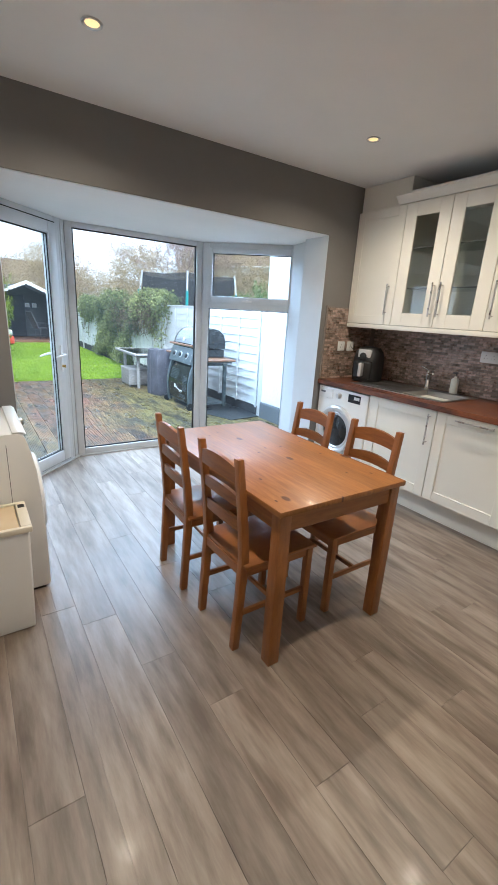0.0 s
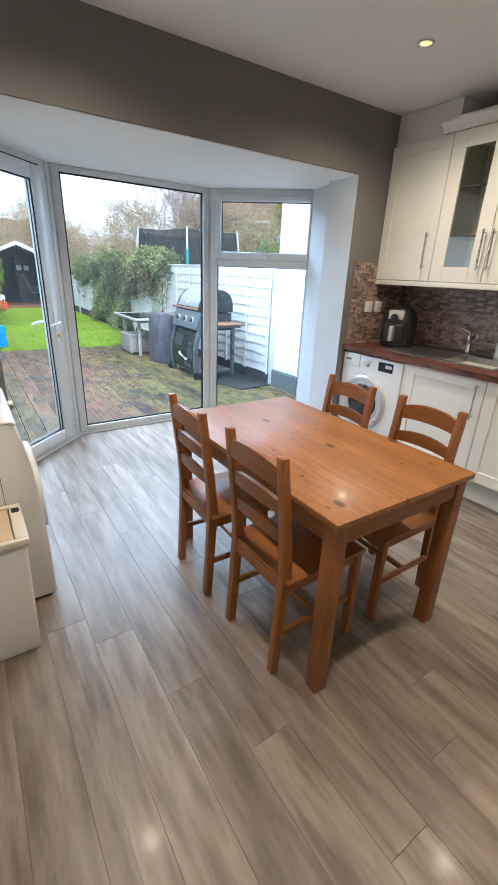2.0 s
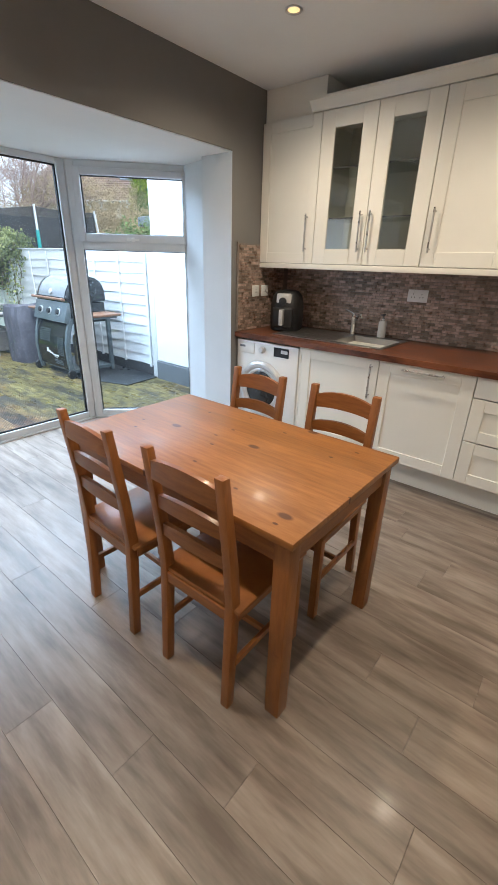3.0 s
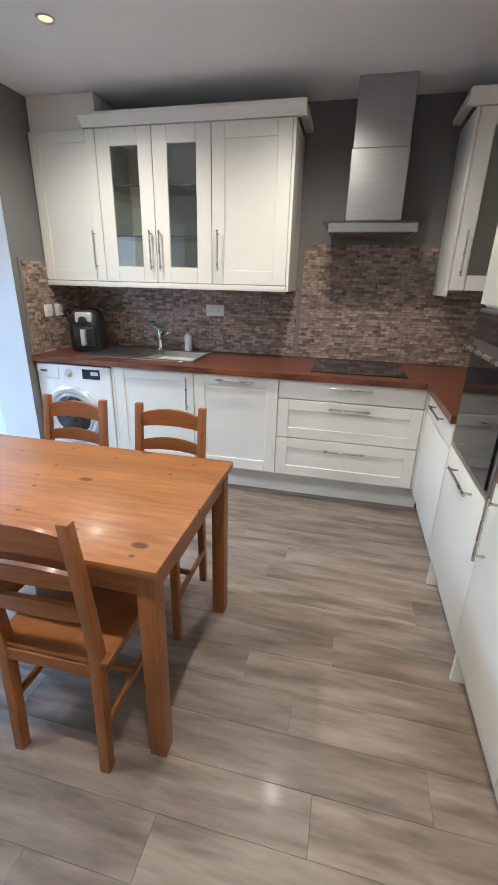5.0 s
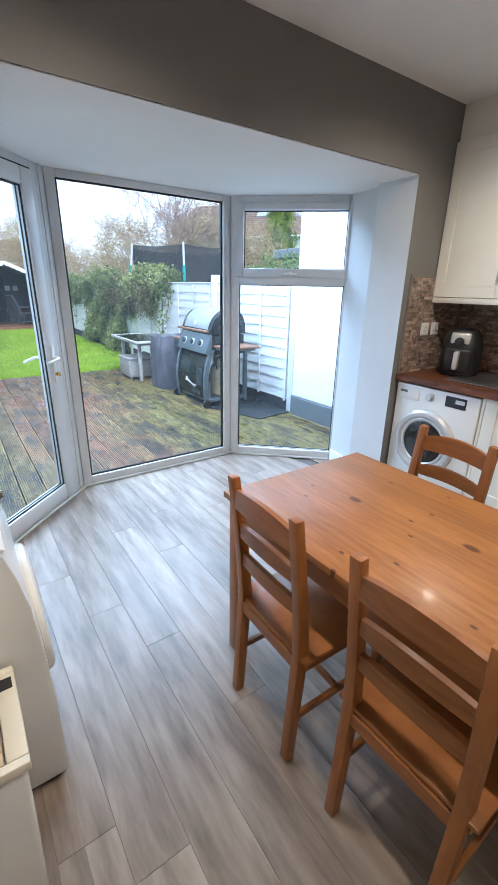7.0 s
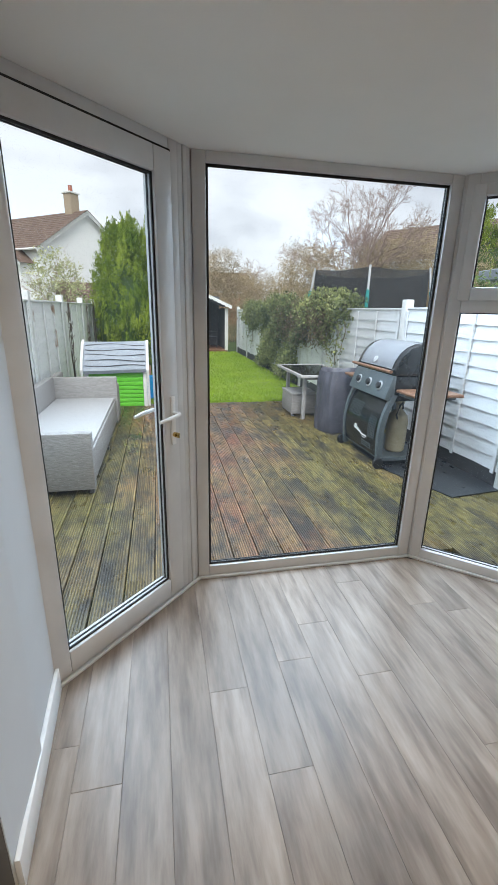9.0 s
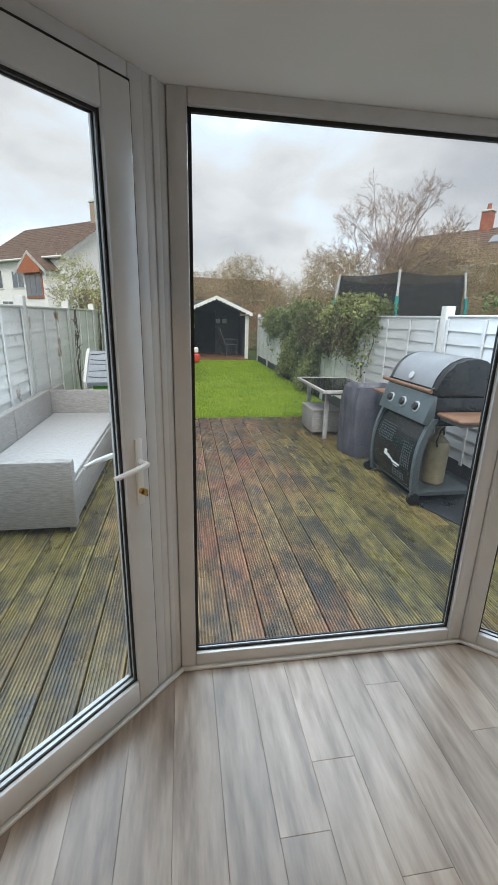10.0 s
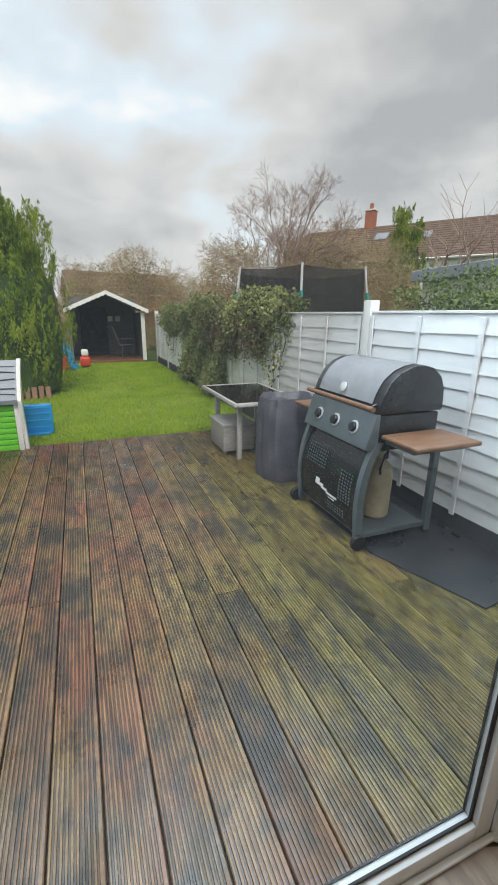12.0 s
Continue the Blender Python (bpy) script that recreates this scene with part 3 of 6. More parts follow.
m2, L2 = panel_frame(CR, BR)
L2 += 0.055
win2 = thing("window_2", "white plastic framed bay window with a top light", "window", m2, kind="structure")
for nm, q in (("frame_side", (0.0, 0.070, 0.0, FH)), ("frame_side", (L2 - 0.055, L2, 0.0, FH)), ("frame_sill", (0.070, L2 - 0.055, 0.0, 0.07)), ("frame_head", (0.070, L2 - 0.055, 2.055, FH)), ("transom", (0.070, L2 - 0.055, 1.475, 1.540))):
    bm = bmesh.new()
    bar(bm, *q)
    part(nm, bm, M_UPVC, win2)
sash = part("top_light", bm_box(0.05, 0.105, -0.012, 0.05, 1.535, 2.06, 0.006, 2), M_UPVC, win2)
for q in ((L2 - 0.064, L2 - 0.03, 1.535, 2.06), (0.105, L2 - 0.064, 1.535, 1.598), (0.105, L2 - 0.064, 2.010, 2.06)):
    bm = bmesh.new()
    bar(bm, *q, y0=-0.012, y1=0.05)
    part("sash_bar", bm, M_UPVC, sash)
bm = bmesh.new()
box(bm, L2 / 2 - 0.05, L2 / 2 + 0.05, -0.030, -0.012, 1.550, 1.567, 0.004, 2)
box(bm, L2 / 2 - 0.012, L2 / 2 + 0.012, -0.024, -0.010, 1.543, 1.575, 0.004, 2)
part("window_handle", bm, M_WHITE, sash)
glazing(win2, 0.105, L2 - 0.064, 1.598, 2.010)
glazing(win2, 0.070, L2 - 0.055, 0.07, 1.475)

m3, L3 = panel_frame(BL, CL)
m3 = m3 @ Matrix.Translation((-0.085, 0, 0))
door = thing("door_1", "closed white plastic glazed garden door", "door", m3, kind="structure")
for nm, q in (("frame_side", (0.0, 0.045, 0.0, FH)), ("frame_side", (L3 - 0.05, L3, 0.0, FH)), ("frame_head", (0.045, L3 - 0.05, 2.062, FH)), ("threshold", (0.045, L3 - 0.05, 0.0, 0.028))):
    bm = bmesh.new()
    bar(bm, *q)
    part(nm, bm, M_UPVC, door)
leaf = part("door_leaf", bm_box(0.05, 0.14, -0.018, 0.05, 0.034, 2.057, 0.008, 3), M_UPVC, door)
for q in ((L3 - 0.150, L3 - 0.056, 0.034, 2.057), (0.14, L3 - 0.150, 0.034, 0.135), (0.14, L3 - 0.150, 1.965, 2.057)):
    bm = bmesh.new()
    bar(bm, *q, y0=-0.018, y1=0.05, bevel=0.008)
    part("rail", bm, M_UPVC, leaf)
glazing(door, 0.14, L3 - 0.150, 0.135, 1.965, 0.012, 0.009)
bm = bmesh.new()
for q in ((0.044, 0.0495, 0.03, 2.066), (L3 - 0.0555, L3 - 0.0485, 0.03, 2.066), (0.05, L3 - 0.055, 2.0575, 2.066), (0.05, L3 - 0.055, 0.028, 0.0335)):
    box(bm, q[0], q[1], -0.006, 0.03, q[2], q[3])
part("door_gasket", bm, M_SEAL, door, "black rubber gasket")
for side, sy in ((-1, -0.018), (1, 0.05)):
    hx = L3 - 0.100
    bm = bm_box(hx - 0.014, hx + 0.014, min(sy, sy + side * 0.010), max(sy, sy + side * 0.010), 0.855, 1.085, 0.005, 2)
    plate = part("handle_plate", bm, M_WHITE, leaf)
    yy = sy + side * 0.045
    part("door_handle", bm_tube([(hx, sy, 1.005), (hx, yy, 1.005), (hx - 0.02, yy + side * 0.004, 1.004), (hx - 0.075, yy + side * 0.006, 0.998), (hx - 0.125, yy, 0.992)], [0.010, 0.010, 0.0095, 0.009, 0.007], 10), M_WHITE, leaf)
bm = lathe([(0.011, 0), (0.011, 0.018), (0.009, 0.02)], 14, pose(L3 - 0.100, -0.020, 0.905, 90, 0, 0))
box(bm, L3 - 0.103, L3 - 0.097, -0.058, -0.038, 0.893, 0.917, 0.001)
part("lock_cylinder", bm, M_BRASS, leaf, "brass lock cylinder with key")
# corner posts
cp = thing("trim_corner_west", "white ribbed plastic bay corner post", "window post", m3, kind="structure")
for k, (x0, x1, y0) in enumerate(((L3 - 0.001, L3 + 0.034, 0.004), (L3 + 0.032, L3 + 0.056, -0.002), (L3 + 0.054, L3 + 0.090, 0.005), (L3 + 0.088, L3 + 0.128, 0.020))):
    part("profile", bm_box(x0, x1, y0, 0.075, 0.0, FH, 0.005, 2), M_UPVC, cp)
solid("trim_corner_east", prism([(CR[0] + 0.006, CR[1] - 0.012), (CR[0] + 0.065, CR[1] - 0.002), (CR[0] + 0.065, CR[1] + 0.075), (CR[0] - 0.004, CR[1] + 0.075)], 0, FH, 0.006), M_UPVC, "white plastic bay corner post", "window post", "structure")
# floor bead along the frames
for nm, (a, b) in (("trim_bead", (CL, CR)), ("trim_bead_door", (BL, CL)), ("trim_bead_east", (CR, BR))):
    mm, ll = panel_frame(a, b)
    bm = bm_box(0.0, ll, -0.020, -0.001, 0.0, 0.014, 0.004, 2)
    solid(nm, bm, M_UPVC, "white floor bead along the window frame", "floor trim", "structure", m=mm)

# ---- downlights ----
for lx, ly in LAMP_PLACES:
    dl = thing("downlight", "recessed ceiling downlight with a lit warm bulb", "ceiling light", pose(lx, ly, CEIL), group="ceiling downlights")
    ring = bmesh.new()
    prof = [(0.030, -0.003), (0.041, -0.006), (0.044, 0.001), (0.030, 0.001)]
    rr = [[ring.verts.new((r * math.cos(2 * math.pi * k / 28), r * math.sin(2 * math.pi * k / 28), z)) for k in range(28)] for r, z in prof]
    for a, b in zip(rr, rr[1:] + rr[:1]):
        for k in range(28):
            ring.faces.new((a[k], a[(k + 1) % 28], b[(k + 1) % 28], b[k]))
    part("bezel", ring, M_SILVER, dl)
    part("bulb", lathe([(0.005, -0.0035), (0.022, -0.003), (0.0295, -0.0015), (0.0295, 0.0)], 20), M_BULB, dl, "lit warm bulb")

# ---- table and chairs ----
TX0, TX1, TY0, TY1 = 1.385, 2.118, 1.592, 2.785
table = thing("dining_table", "orange-stained knotty pine dining table", "table")
part("tabletop", bm_box(TX0, TX1, TY0, TY1, 0.716, 0.740, 0.0025, 2), M_PINE_TOP, table)
for x, y in ((TX0 + 0.016, TY0 + 0.016), (TX1 - 0.072, TY0 + 0.016), (TX0 + 0.016, TY1 - 0.072), (TX1 - 0.072, TY1 - 0.072)):
    bm = bmesh.new()
    vs = box(bm, x, x + 0.056, y, y + 0.056, 0, 0.7155, 0.004, 2)
    part("leg", bm, M_PINE, table)
for x in (TX0 + 0.026, TX1 - 0.048):
    part("apron", bm_box(x, x + 0.022, TY0 + 0.073, TY1 - 0.073, 0.632, 0.7155, 0.002), M_PINE_X, table)
for y in (TY0 + 0.026, TY1 - 0.048):
    part("apron", bm_box(TX0 + 0.073, TX1 - 0.073, y, y + 0.022, 0.632, 0.7155, 0.002), M_PINE_X, table)


def curved_slat(width, z0, z1, lift, y, thick, sag=0.012):
    """A back slat between the posts: arched top edge, slightly hollow in plan."""
    bm = bmesh.new()
    n = 9
    rows = []
    for i in range(n):
        u = i / (n - 1) * 2 - 1
        x = u * width / 2
        c = 1 - u * u
        rows.append([bm.verts.new((x, y - sag * c + d, z)) for d, z in ((0, z0 + lift * 0.35 * c), (thick, z0 + lift * 0.35 * c), (thick, z1 + lift * c), (0, z1 + lift * c))])
    for a, b in zip(rows, rows[1:]):
        for k in range(4):
            bm.faces.new((a[k], a[(k + 1) % 4], b[(k + 1) % 4], b[k]))
    bm.faces.new(rows[0])
    bm.faces.new(rows[-1][::-1])
    bmesh.ops.recalc_face_normals(bm, faces=bm.faces)
    return bm


def build_chair(m):
    """Ladder-back chair; local x across, the back at y = 0, facing +y."""
    ch = thing("dining_chair", "orange-stained pine ladder-back dining chair pushed under the table", "chair", m, group="chairs round the table")
    w = 0.304
    for sx in (-1, 1):
        # rear post with a backward rake above the seat
        bm = bmesh.new()
        prof = [(0.0, 0.0), (0.012, 0.22), (0.022, 0.44), (0.012, 0.60), (-0.022, 0.905)]
        rings = []
        for i, (y, z) in enumerate(prof):
            h, d = 0.0165, (0.034, 0.036, 0.040, 0.036, 0.028)[i]
            rings.append([bm.verts.new((sx * w / 2 + a * h, y + b * d, z)) for a, b in ((-1, 0), (1, 0), (1, 1), (-1, 1))])
        for a, b in zip(rings, rings[1:]):
            for k in range(4):
                bm.faces.new((a[k], a[(k + 1) % 4], b[(k + 1) % 4], b[k]))
        bm.faces.new(rings[0][::-1])
        bm.faces.new(rings[-1])
        bmesh.ops.recalc_face_normals(bm, faces=bm.faces)
        bmesh.ops.bevel(bm, geom=list(bm.edges), offset=0.003, segments=2, affect="EDGES", profile=0.5)
        part("rear_leg", bm, M_PINE, ch)
        part("front_leg", bm_box(sx * 0.166 - 0.016, sx * 0.166 + 0.016, 0.385, 0.417, 0, 0.415, 0.003, 2), M_PINE, ch)
        part("side_rail", bm_box(sx * 0.164 - 0.009, sx * 0.164 + 0.009, 0.05, 0.385, 0.37, 0.415, 0.002), M_PINE_X, ch)
        part("stretcher", bm_box(sx * 0.162 - 0.008, sx * 0.162 + 0.008, 0.04, 0.390, 0.175, 0.200, 0.002), M_PINE_X, ch)
    for y in (0.024, 0.392):
        part("seat_rail", bm_box(-0.150, 0.150, y, y + 0.018, 0.37, 0.415, 0.002), M_PINE_X, ch)
    bm = bm_box(-0.190, 0.190, 0.030, 0.425, 0.416, 0.432, 0.005, 2)
    part("seat", bm, M_PINE_X, ch)
    part("stretcher", bm_box(-0.154, 0.154, 0.205, 0.221, 0.180, 0.203, 0.002), M_PINE_X, ch)
    for z0, z1, y, lift in ((0.800, 0.862, -0.012, 0.022), (0.690, 0.735, 0.006, 0.018), (0.575, 0.620, 0.020, 0.016)):
        part("back_slat", curved_slat(w - 0.030, z0, z1, lift, y, 0.016), M_PINE_X, ch)
    return ch


chair = build_chair(pose(1.312, 1.927, 0, 0, 0, -89))
copy_thing(chair, pose(1.300, 2.425, 0, 0, 0, -91.5))
for ccx, ccy, rz in ((2.268, 1.931, 90.5), (2.262, 2.414, 88)):
    copy_thing(chair, pose(ccx, ccy, 0, 0, 0, rz))

# ---- kitchen units ----
FX = 3.21            # door fronts of the base run
WT = 0.90


def bar_handle(parent, a, b, out, r=0.006):
    """A bar handle from a to b, standing off along out on two feet."""
    a, b, out = Vector(a), Vector(b), Vector(out)
    d = (b - a).normalized()
    bm = bmesh.new()
    tube(bm, [a + out, b + out], r, 10)
    for p in (a + d * 0.02, b - d * 0.02):
        tube(bm, [p, p + out], r * 0.8, 8)
    part("handle", bm, M_NICKEL, parent, "satin nickel bar handle")


def shaker(name, parent, y0, y1, z0, z1, x, rail=0.075, glass=None, thick=0.020):
    """A framed door front in the plane x, facing -x, with a sunk middle or a pane."""
    g = 0.0015
    y0, y1, z0, z1 = y0 + g, y1 - g, z0 + g, z1 - g
    bm = bmesh.new()
    for q in ((y0, y0 + rail, z0, z1), (y1 - rail, y1, z0, z1), (y0 + rail, y1 - rail, z0, z0 + rail), (y0 + rail, y1 - rail, z1 - rail, z1)):
        box(bm, x, x + thick, q[0], q[1], q[2], q[3], 0.0022)
    d = part(name, bm, M_CREAM, parent)
    if glass:
        part("pane", bm_box(x + 0.007, x + 0.011, y0 + rail - 0.005, y1 - rail + 0.005, z0 + rail - 0.005, z1 - rail + 0.005), M_CABGLASS, d, "clear glass pane")
    else:
        bm = bm_box(x + 0.0075, x + 0.017, y0 + rail - 0.004, y1 - rail + 0.004, z0 + rail - 0.004, z1 - rail + 0.004)
        part("panel", bm, M_CREAM, d)
    return d


def carcass(parent, y0, y1, z0, z1, x0, x1, hollow=False):
    bm = bmesh.new()
    t = 0.018
    for q in ((x0, x1, y0, y0 + t, z0, z1), (x0, x1, y1 - t, y1, z0, z1), (x0, x1, y0 + t, y1 - t, z0, z0 + t), (x0, x1, y0 + t, y1 - t, z1 - t, z1), (x1 - t, x1, y0 + t, y1 - t, z0 + t, z1 - t)):
        box(bm, *q)
    part("carcass", bm, M_CREAMIN, parent)


BZ0, BZ1 = 0.195, 0.862
u = thing("sink_cabinet", "cream shaker base cabinet under the sink", "kitchen cabinet", group="base units")
carcass(u, 2.172, 2.765, BZ0, BZ1 - 0.002, FX + 0.022, WX - 0.05)
d = shaker("door", u, 2.172, 2.765, BZ0, BZ1, FX)
bar_handle(d, (FX, 2.215, 0.60), (FX, 2.215, 0.83), (-0.032, 0, 0))
u = thing("dishwasher_cabinet", "cream shaker integrated dishwasher front with a bar handle", "kitchen cabinet", group="base units")
carcass(u, 1.590, 2.170, BZ0, BZ1 - 0.002, FX + 0.022, WX - 0.05)
d = shaker("door", u, 1.590, 2.170, BZ0, BZ1, FX)
bar_handle(d, (FX, 1.750, 0.828), (FX, 2.010, 0.828), (-0.032, 0, 0))
u = thing("drawer_cabinet", "wide cream base cabinet with three drawers", "kitchen cabinet", group="base units")
carcass(u, 0.690, 1.588, BZ0, BZ1 - 0.002, FX + 0.022, WX - 0.05)
for z0, z1, hz in ((0.735, 0.862, 0.828), (0.470, 0.732, 0.692), (0.195, 0.467, 0.405)):
    if z1 - z0 < 0.2:
        d = part("drawer_front", bm_box(FX, FX + 0.02, 0.6915, 1.5865, z0 + 0.0015, z1 - 0.0015, 0.003, 2), M_CREAM, u)
    else:
        d = shaker("drawer_front", u, 0.690, 1.588, z0, z1, FX, rail=0.07)
    bar_handle(d, (FX, 1.005, hz), (FX, 1.265, hz), (-0.032, 0, 0))
solid("corner_post", bm_box(FX + 0.004, FX + 0.06, 0.640, 0.688, BZ0, BZ1, 0.002), M_CREAM, "cream corner filler post between base units", "kitchen panel")
solid("plinth", bm_box(3.335, 3.352, 0.62, 2.77, 0.0, BZ0 - 0.004, 0.002), M_CREAM, "cream kitchen plinth along the floor", "plinth")
# end panel beside the washing machine
solid("end_panel", bm_box(FX + 0.005, WX - 0.05, 2.768, 2.786, 0.0, BZ1 - 0.002, 0.001), M_CREAM, "cream end panel beside the washing machine", "kitchen panel")
# worktop with a real sink opening
SX0, SX1, SY0, SY1 = 3.37, 3.74, 2.245, 2.62
bm = bmesh.new()
for q in ((3.185, SX0, 0.70, 3.397), (SX1, WX - 0.002, 0.70, 3.397), (SX0, SX1, 0.70, SY0), (SX0, SX1, SY1, 3.397)):
    box(bm, q[0], q[1], q[2], q[3], 0.862, WT)
box(bm, 2.53, WX - 0.002, WY0 + 0.002, 0.70, 0.862, WT)
bmesh.ops.remove_doubles(bm, verts=bm.verts, dist=0.0005)
solid("worktop", bm, M_WORKTOP, "red-brown oiled wood kitchen worktop", "worktop")
# sink with drainer
sink = thing("sink", "stainless steel inset sink with drainer", "sink", pose(0, 0, WT))
bm = bmesh.new()
for q in ((SX0 - 0.05, SX0, SY0 - 0.03, 3.12), (SX1, SX1 + 0.07, SY0 - 0.03, 3.12), (SX0, SX1, SY0 - 0.03, SY0), (SX0, SX1, SY1, 3.12)):
    box(bm, *q, 0.0, 0.006, 0.002)
drainer = part("drainer", bm, M_STEEL, sink)
for k in range(7):
    part("drainer_rib", bm_box(SX0 + 0.02, SX1 - 0.02, SY1 + 0.05 + k * 0.06, SY1 + 0.062 + k * 0.06, 0.0055, 0.0085, 0.001), M_STEEL, drainer)
bm = bmesh.new()
d0 = 0.16
for q in ((SX0, SX0 + 0.004, SY0, SY1, -d0, 0.004), (SX1 - 0.004, SX1, SY0, SY1, -d0, 0.004), (SX0, SX1, SY0, SY0 + 0.004, -d0, 0.004), (SX0, SX1, SY1 - 0.004, SY1, -d0, 0.004), (SX0, SX1, SY0, SY1, -d0 - 0.004, -d0)):
    box(bm, *q)
part("bowl", bm, M_STEEL, sink)
tap = thing("tap", "chrome mixer tap standing behind the sink", "tap", pose(3.775, 2.66, WT + 0.006))
part("tap_body", lathe([(0.026, 0), (0.026, 0.008), (0.019, 0.014), (0.019, 0.10), (0.022, 0.105), (0.022, 0.145), (0.012, 0.152)], 20), M_CHROME, tap)
part("spout", bm_tube([(0, 0, 0.07), (-0.03, -0.03, 0.12), (-0.07, -0.07, 0.155), (-0.12, -0.11, 0.165), (-0.135, -0.125, 0.15)], [0.011, 0.011, 0.011, 0.011, 0.010], 10), M_CHROME, tap)
part("lever", bm_tube([(0, 0, 0.15), (-0.005, 0.02, 0.165), (-0.01, 0.075, 0.185)], [0.008, 0.007, 0.006], 8), M_CHROME, tap)
soap = thing("soap_dispenser", "white soap pump bottle beside the sink", "soap bottle", pose(3.80, 2.43, WT + 0.006))
part("bottle", lathe([(0.028, 0), (0.031, 0.004), (0.031, 0.11), (0.022, 0.125), (0.011, 0.128), (0.011, 0.14)], 18), M_SOAP, soap)
bm = bm_tube([(0, 0, 0.14), (0, 0, 0.165)], 0.005, 8)
box(bm, -0.04, 0.012, -0.010, 0.010, 0.163, 0.174, 0.003, 2)
part("pump", bm, M_GREYPL, soap, "grey pump head")
# hob
hob = thing("hob", "black glass ceramic hob set in the worktop", "hob", pose(0, 0, WT))
part("glass_plate", bm_box(3.30, 3.80, 0.80, 1.40, 0.0, 0.006, 0.002), M_BLACKGLASS, hob)
for cx, cy, r in ((3.43, 0.95, 0.09), (3.43, 1.24, 0.075), (3.66, 0.95, 0.075), (3.66, 1.24, 0.09)):
    ringm = bmesh.new()
    tube(ringm, [(cx + r * math.cos(a * math.pi / 12), cy + r * math.sin(a * math.pi / 12), 0.0062) for a in range(25)], 0.0012, 4)
    part("cooking_zone", ringm, M_GREYPL, hob)

# washing machine
wm = thing("washing_machine", "white front-loading washing machine under the worktop", "washing machine", pose(FX - 0.005, 3.088, 0))
part("body", bm_box(0.0, 0.58, -0.298, 0.298, 0.012, 0.848, 0.008, 3), M_APPL, wm)
for sy in (-0.25, 0.25):
    for sx in (0.06, 0.52):
        part("foot", lathe([(0.02, 0), (0.02, 0.012)], 12, pose(sx, sy, 0)), M_BLACK, wm)
WMZ = 0.475
to_front = pose(0, 0.03, WMZ, 0, -90, 0)


def torus(R, r, squash=1.0, n=40, k=10):
    bm = bmesh.new()
    rr = [[bm.verts.new(((R + r * math.cos(b * 2 * math.pi / k)) * math.cos(a * 2 * math.pi / n), (R + r * math.cos(b * 2 * math.pi / k)) * math.sin(a * 2 * math.pi / n), squash * r * math.sin(b * 2 * math.pi / k))) for b in range(k)] for a in range(n)]
    for a in range(n):
        for b in range(k):
            bm.faces.new((rr[a][b], rr[(a + 1) % n][b], rr[(a + 1) % n][(b + 1) % k], rr[a][(b + 1) % k]))
    return bm


bm = torus(0.195, 0.032, 0.9)
bm.transform(to_front)
dr = part("door", bm, M_SILVER, wm, "silver door ring")
bm = torus(0.158, 0.018, 1.2)
bm.transform(to_front)
part("inner_ring", bm, M_SILVER, dr, "silver inner ring")
bm = lathe([(0.150, 0.0), (0.150, 0.012), (0.12, 0.026), (0.06, 0.036), (0.005, 0.039)], 32, to_front)
part("porthole", bm, M_BLACKGLASS, dr, "dark round glass")
part("drawer", bm_box(-0.006, 0.01, 0.115, 0.285, 0.745, 0.835, 0.004, 2), M_APPL, wm, "white detergent drawer")
part("drawer_mark", bm_box(-0.0075, -0.006, 0.205, 0.262, 0.790, 0.806, 0.0), M_GREYPL, wm, "grey printed mark")
bm = lathe([(0.030, 0), (0.030, 0.004), (0.023, 0.008), (0.021, 0.026), (0.018, 0.028)], 24, pose(0, 0.035, 0.79, 0, -90, 0))
part("programme_dial", bm, M_SILVER, wm, "silver programme dial")
part("display", bm_box(-0.004, 0.01, -0.215, -0.075, 0.755, 0.825, 0.003), M_DISPLAY, wm, "dark display window")
part("display_text", bm_box(-0.0055, -0.004, -0.205, -0.145, 0.785, 0.81), M_SILVER, wm)
part("kick_panel", bm_box(-0.003, 0.01, -0.28, 0.28, 0.03, 0.125, 0.004), M_APPL, wm)

# upper cabinets
UX, UZ0, UZ1 = 3.47, 1.415, 2.325
u = thing("wall_cabinet", "cream shaker wall cabinet with one plain door", "kitchen cabinet", group="wall units")
carcass(u, 2.905, 3.395, UZ0, UZ1, UX + 0.022, WX - 0.001)
d = shaker("door", u, 2.905, 3.395, UZ0, UZ1, UX, rail=0.07)
bar_handle(d, (UX, 2.965, 1.495), (UX, 2.965, 1.740), (-0.032, 0, 0))
solid("boxing", bm_box(UX + 0.03, WX - 0.001, 2.905, 3.397, UZ1 + 0.006, CEIL - 0.002, 0.002), M_CREAM, "cream boxed panel above the wall cabinet", "kitchen panel")
u = thing("glass_wall_cabinet", "cream wall cabinet with two glazed doors and glass shelves", "kitchen cabinet", group="wall units")
carcass(u, 2.120, 2.903, UZ0, UZ1, UX + 0.022, WX - 0.001)
for y0, y1, hy in ((2.512, 2.903, 2.545), (2.120, 2.511, 2.478)):
    d = shaker("door", u, y0, y1, UZ0, UZ1, UX, rail=0.098, glass=True)
    bar_handle(d, (UX, hy, 1.495), (UX, hy, 1.740), (-0.032, 0, 0))
for z in (1.705, 2.005):
    part("shelf", bm_box(UX + 0.05, WX - 0.03, 2.14, 2.885, z, z + 0.006), M_CABGLASS, u, "glass shelf")
    part("shelf_edge", bm_box(UX + 0.045, UX + 0.0495, 2.14, 2.885, z - 0.001, z + 0.008), M_GREYPL, u, "dark polished glass edge")
u = thing("wall_cabinet", "cream shaker wall cabinet beside the cooker hood", "kitchen cabinet", group="wall units")
carcass(u, 1.620, 2.118, UZ0, UZ1, UX + 0.022, WX - 0.001)
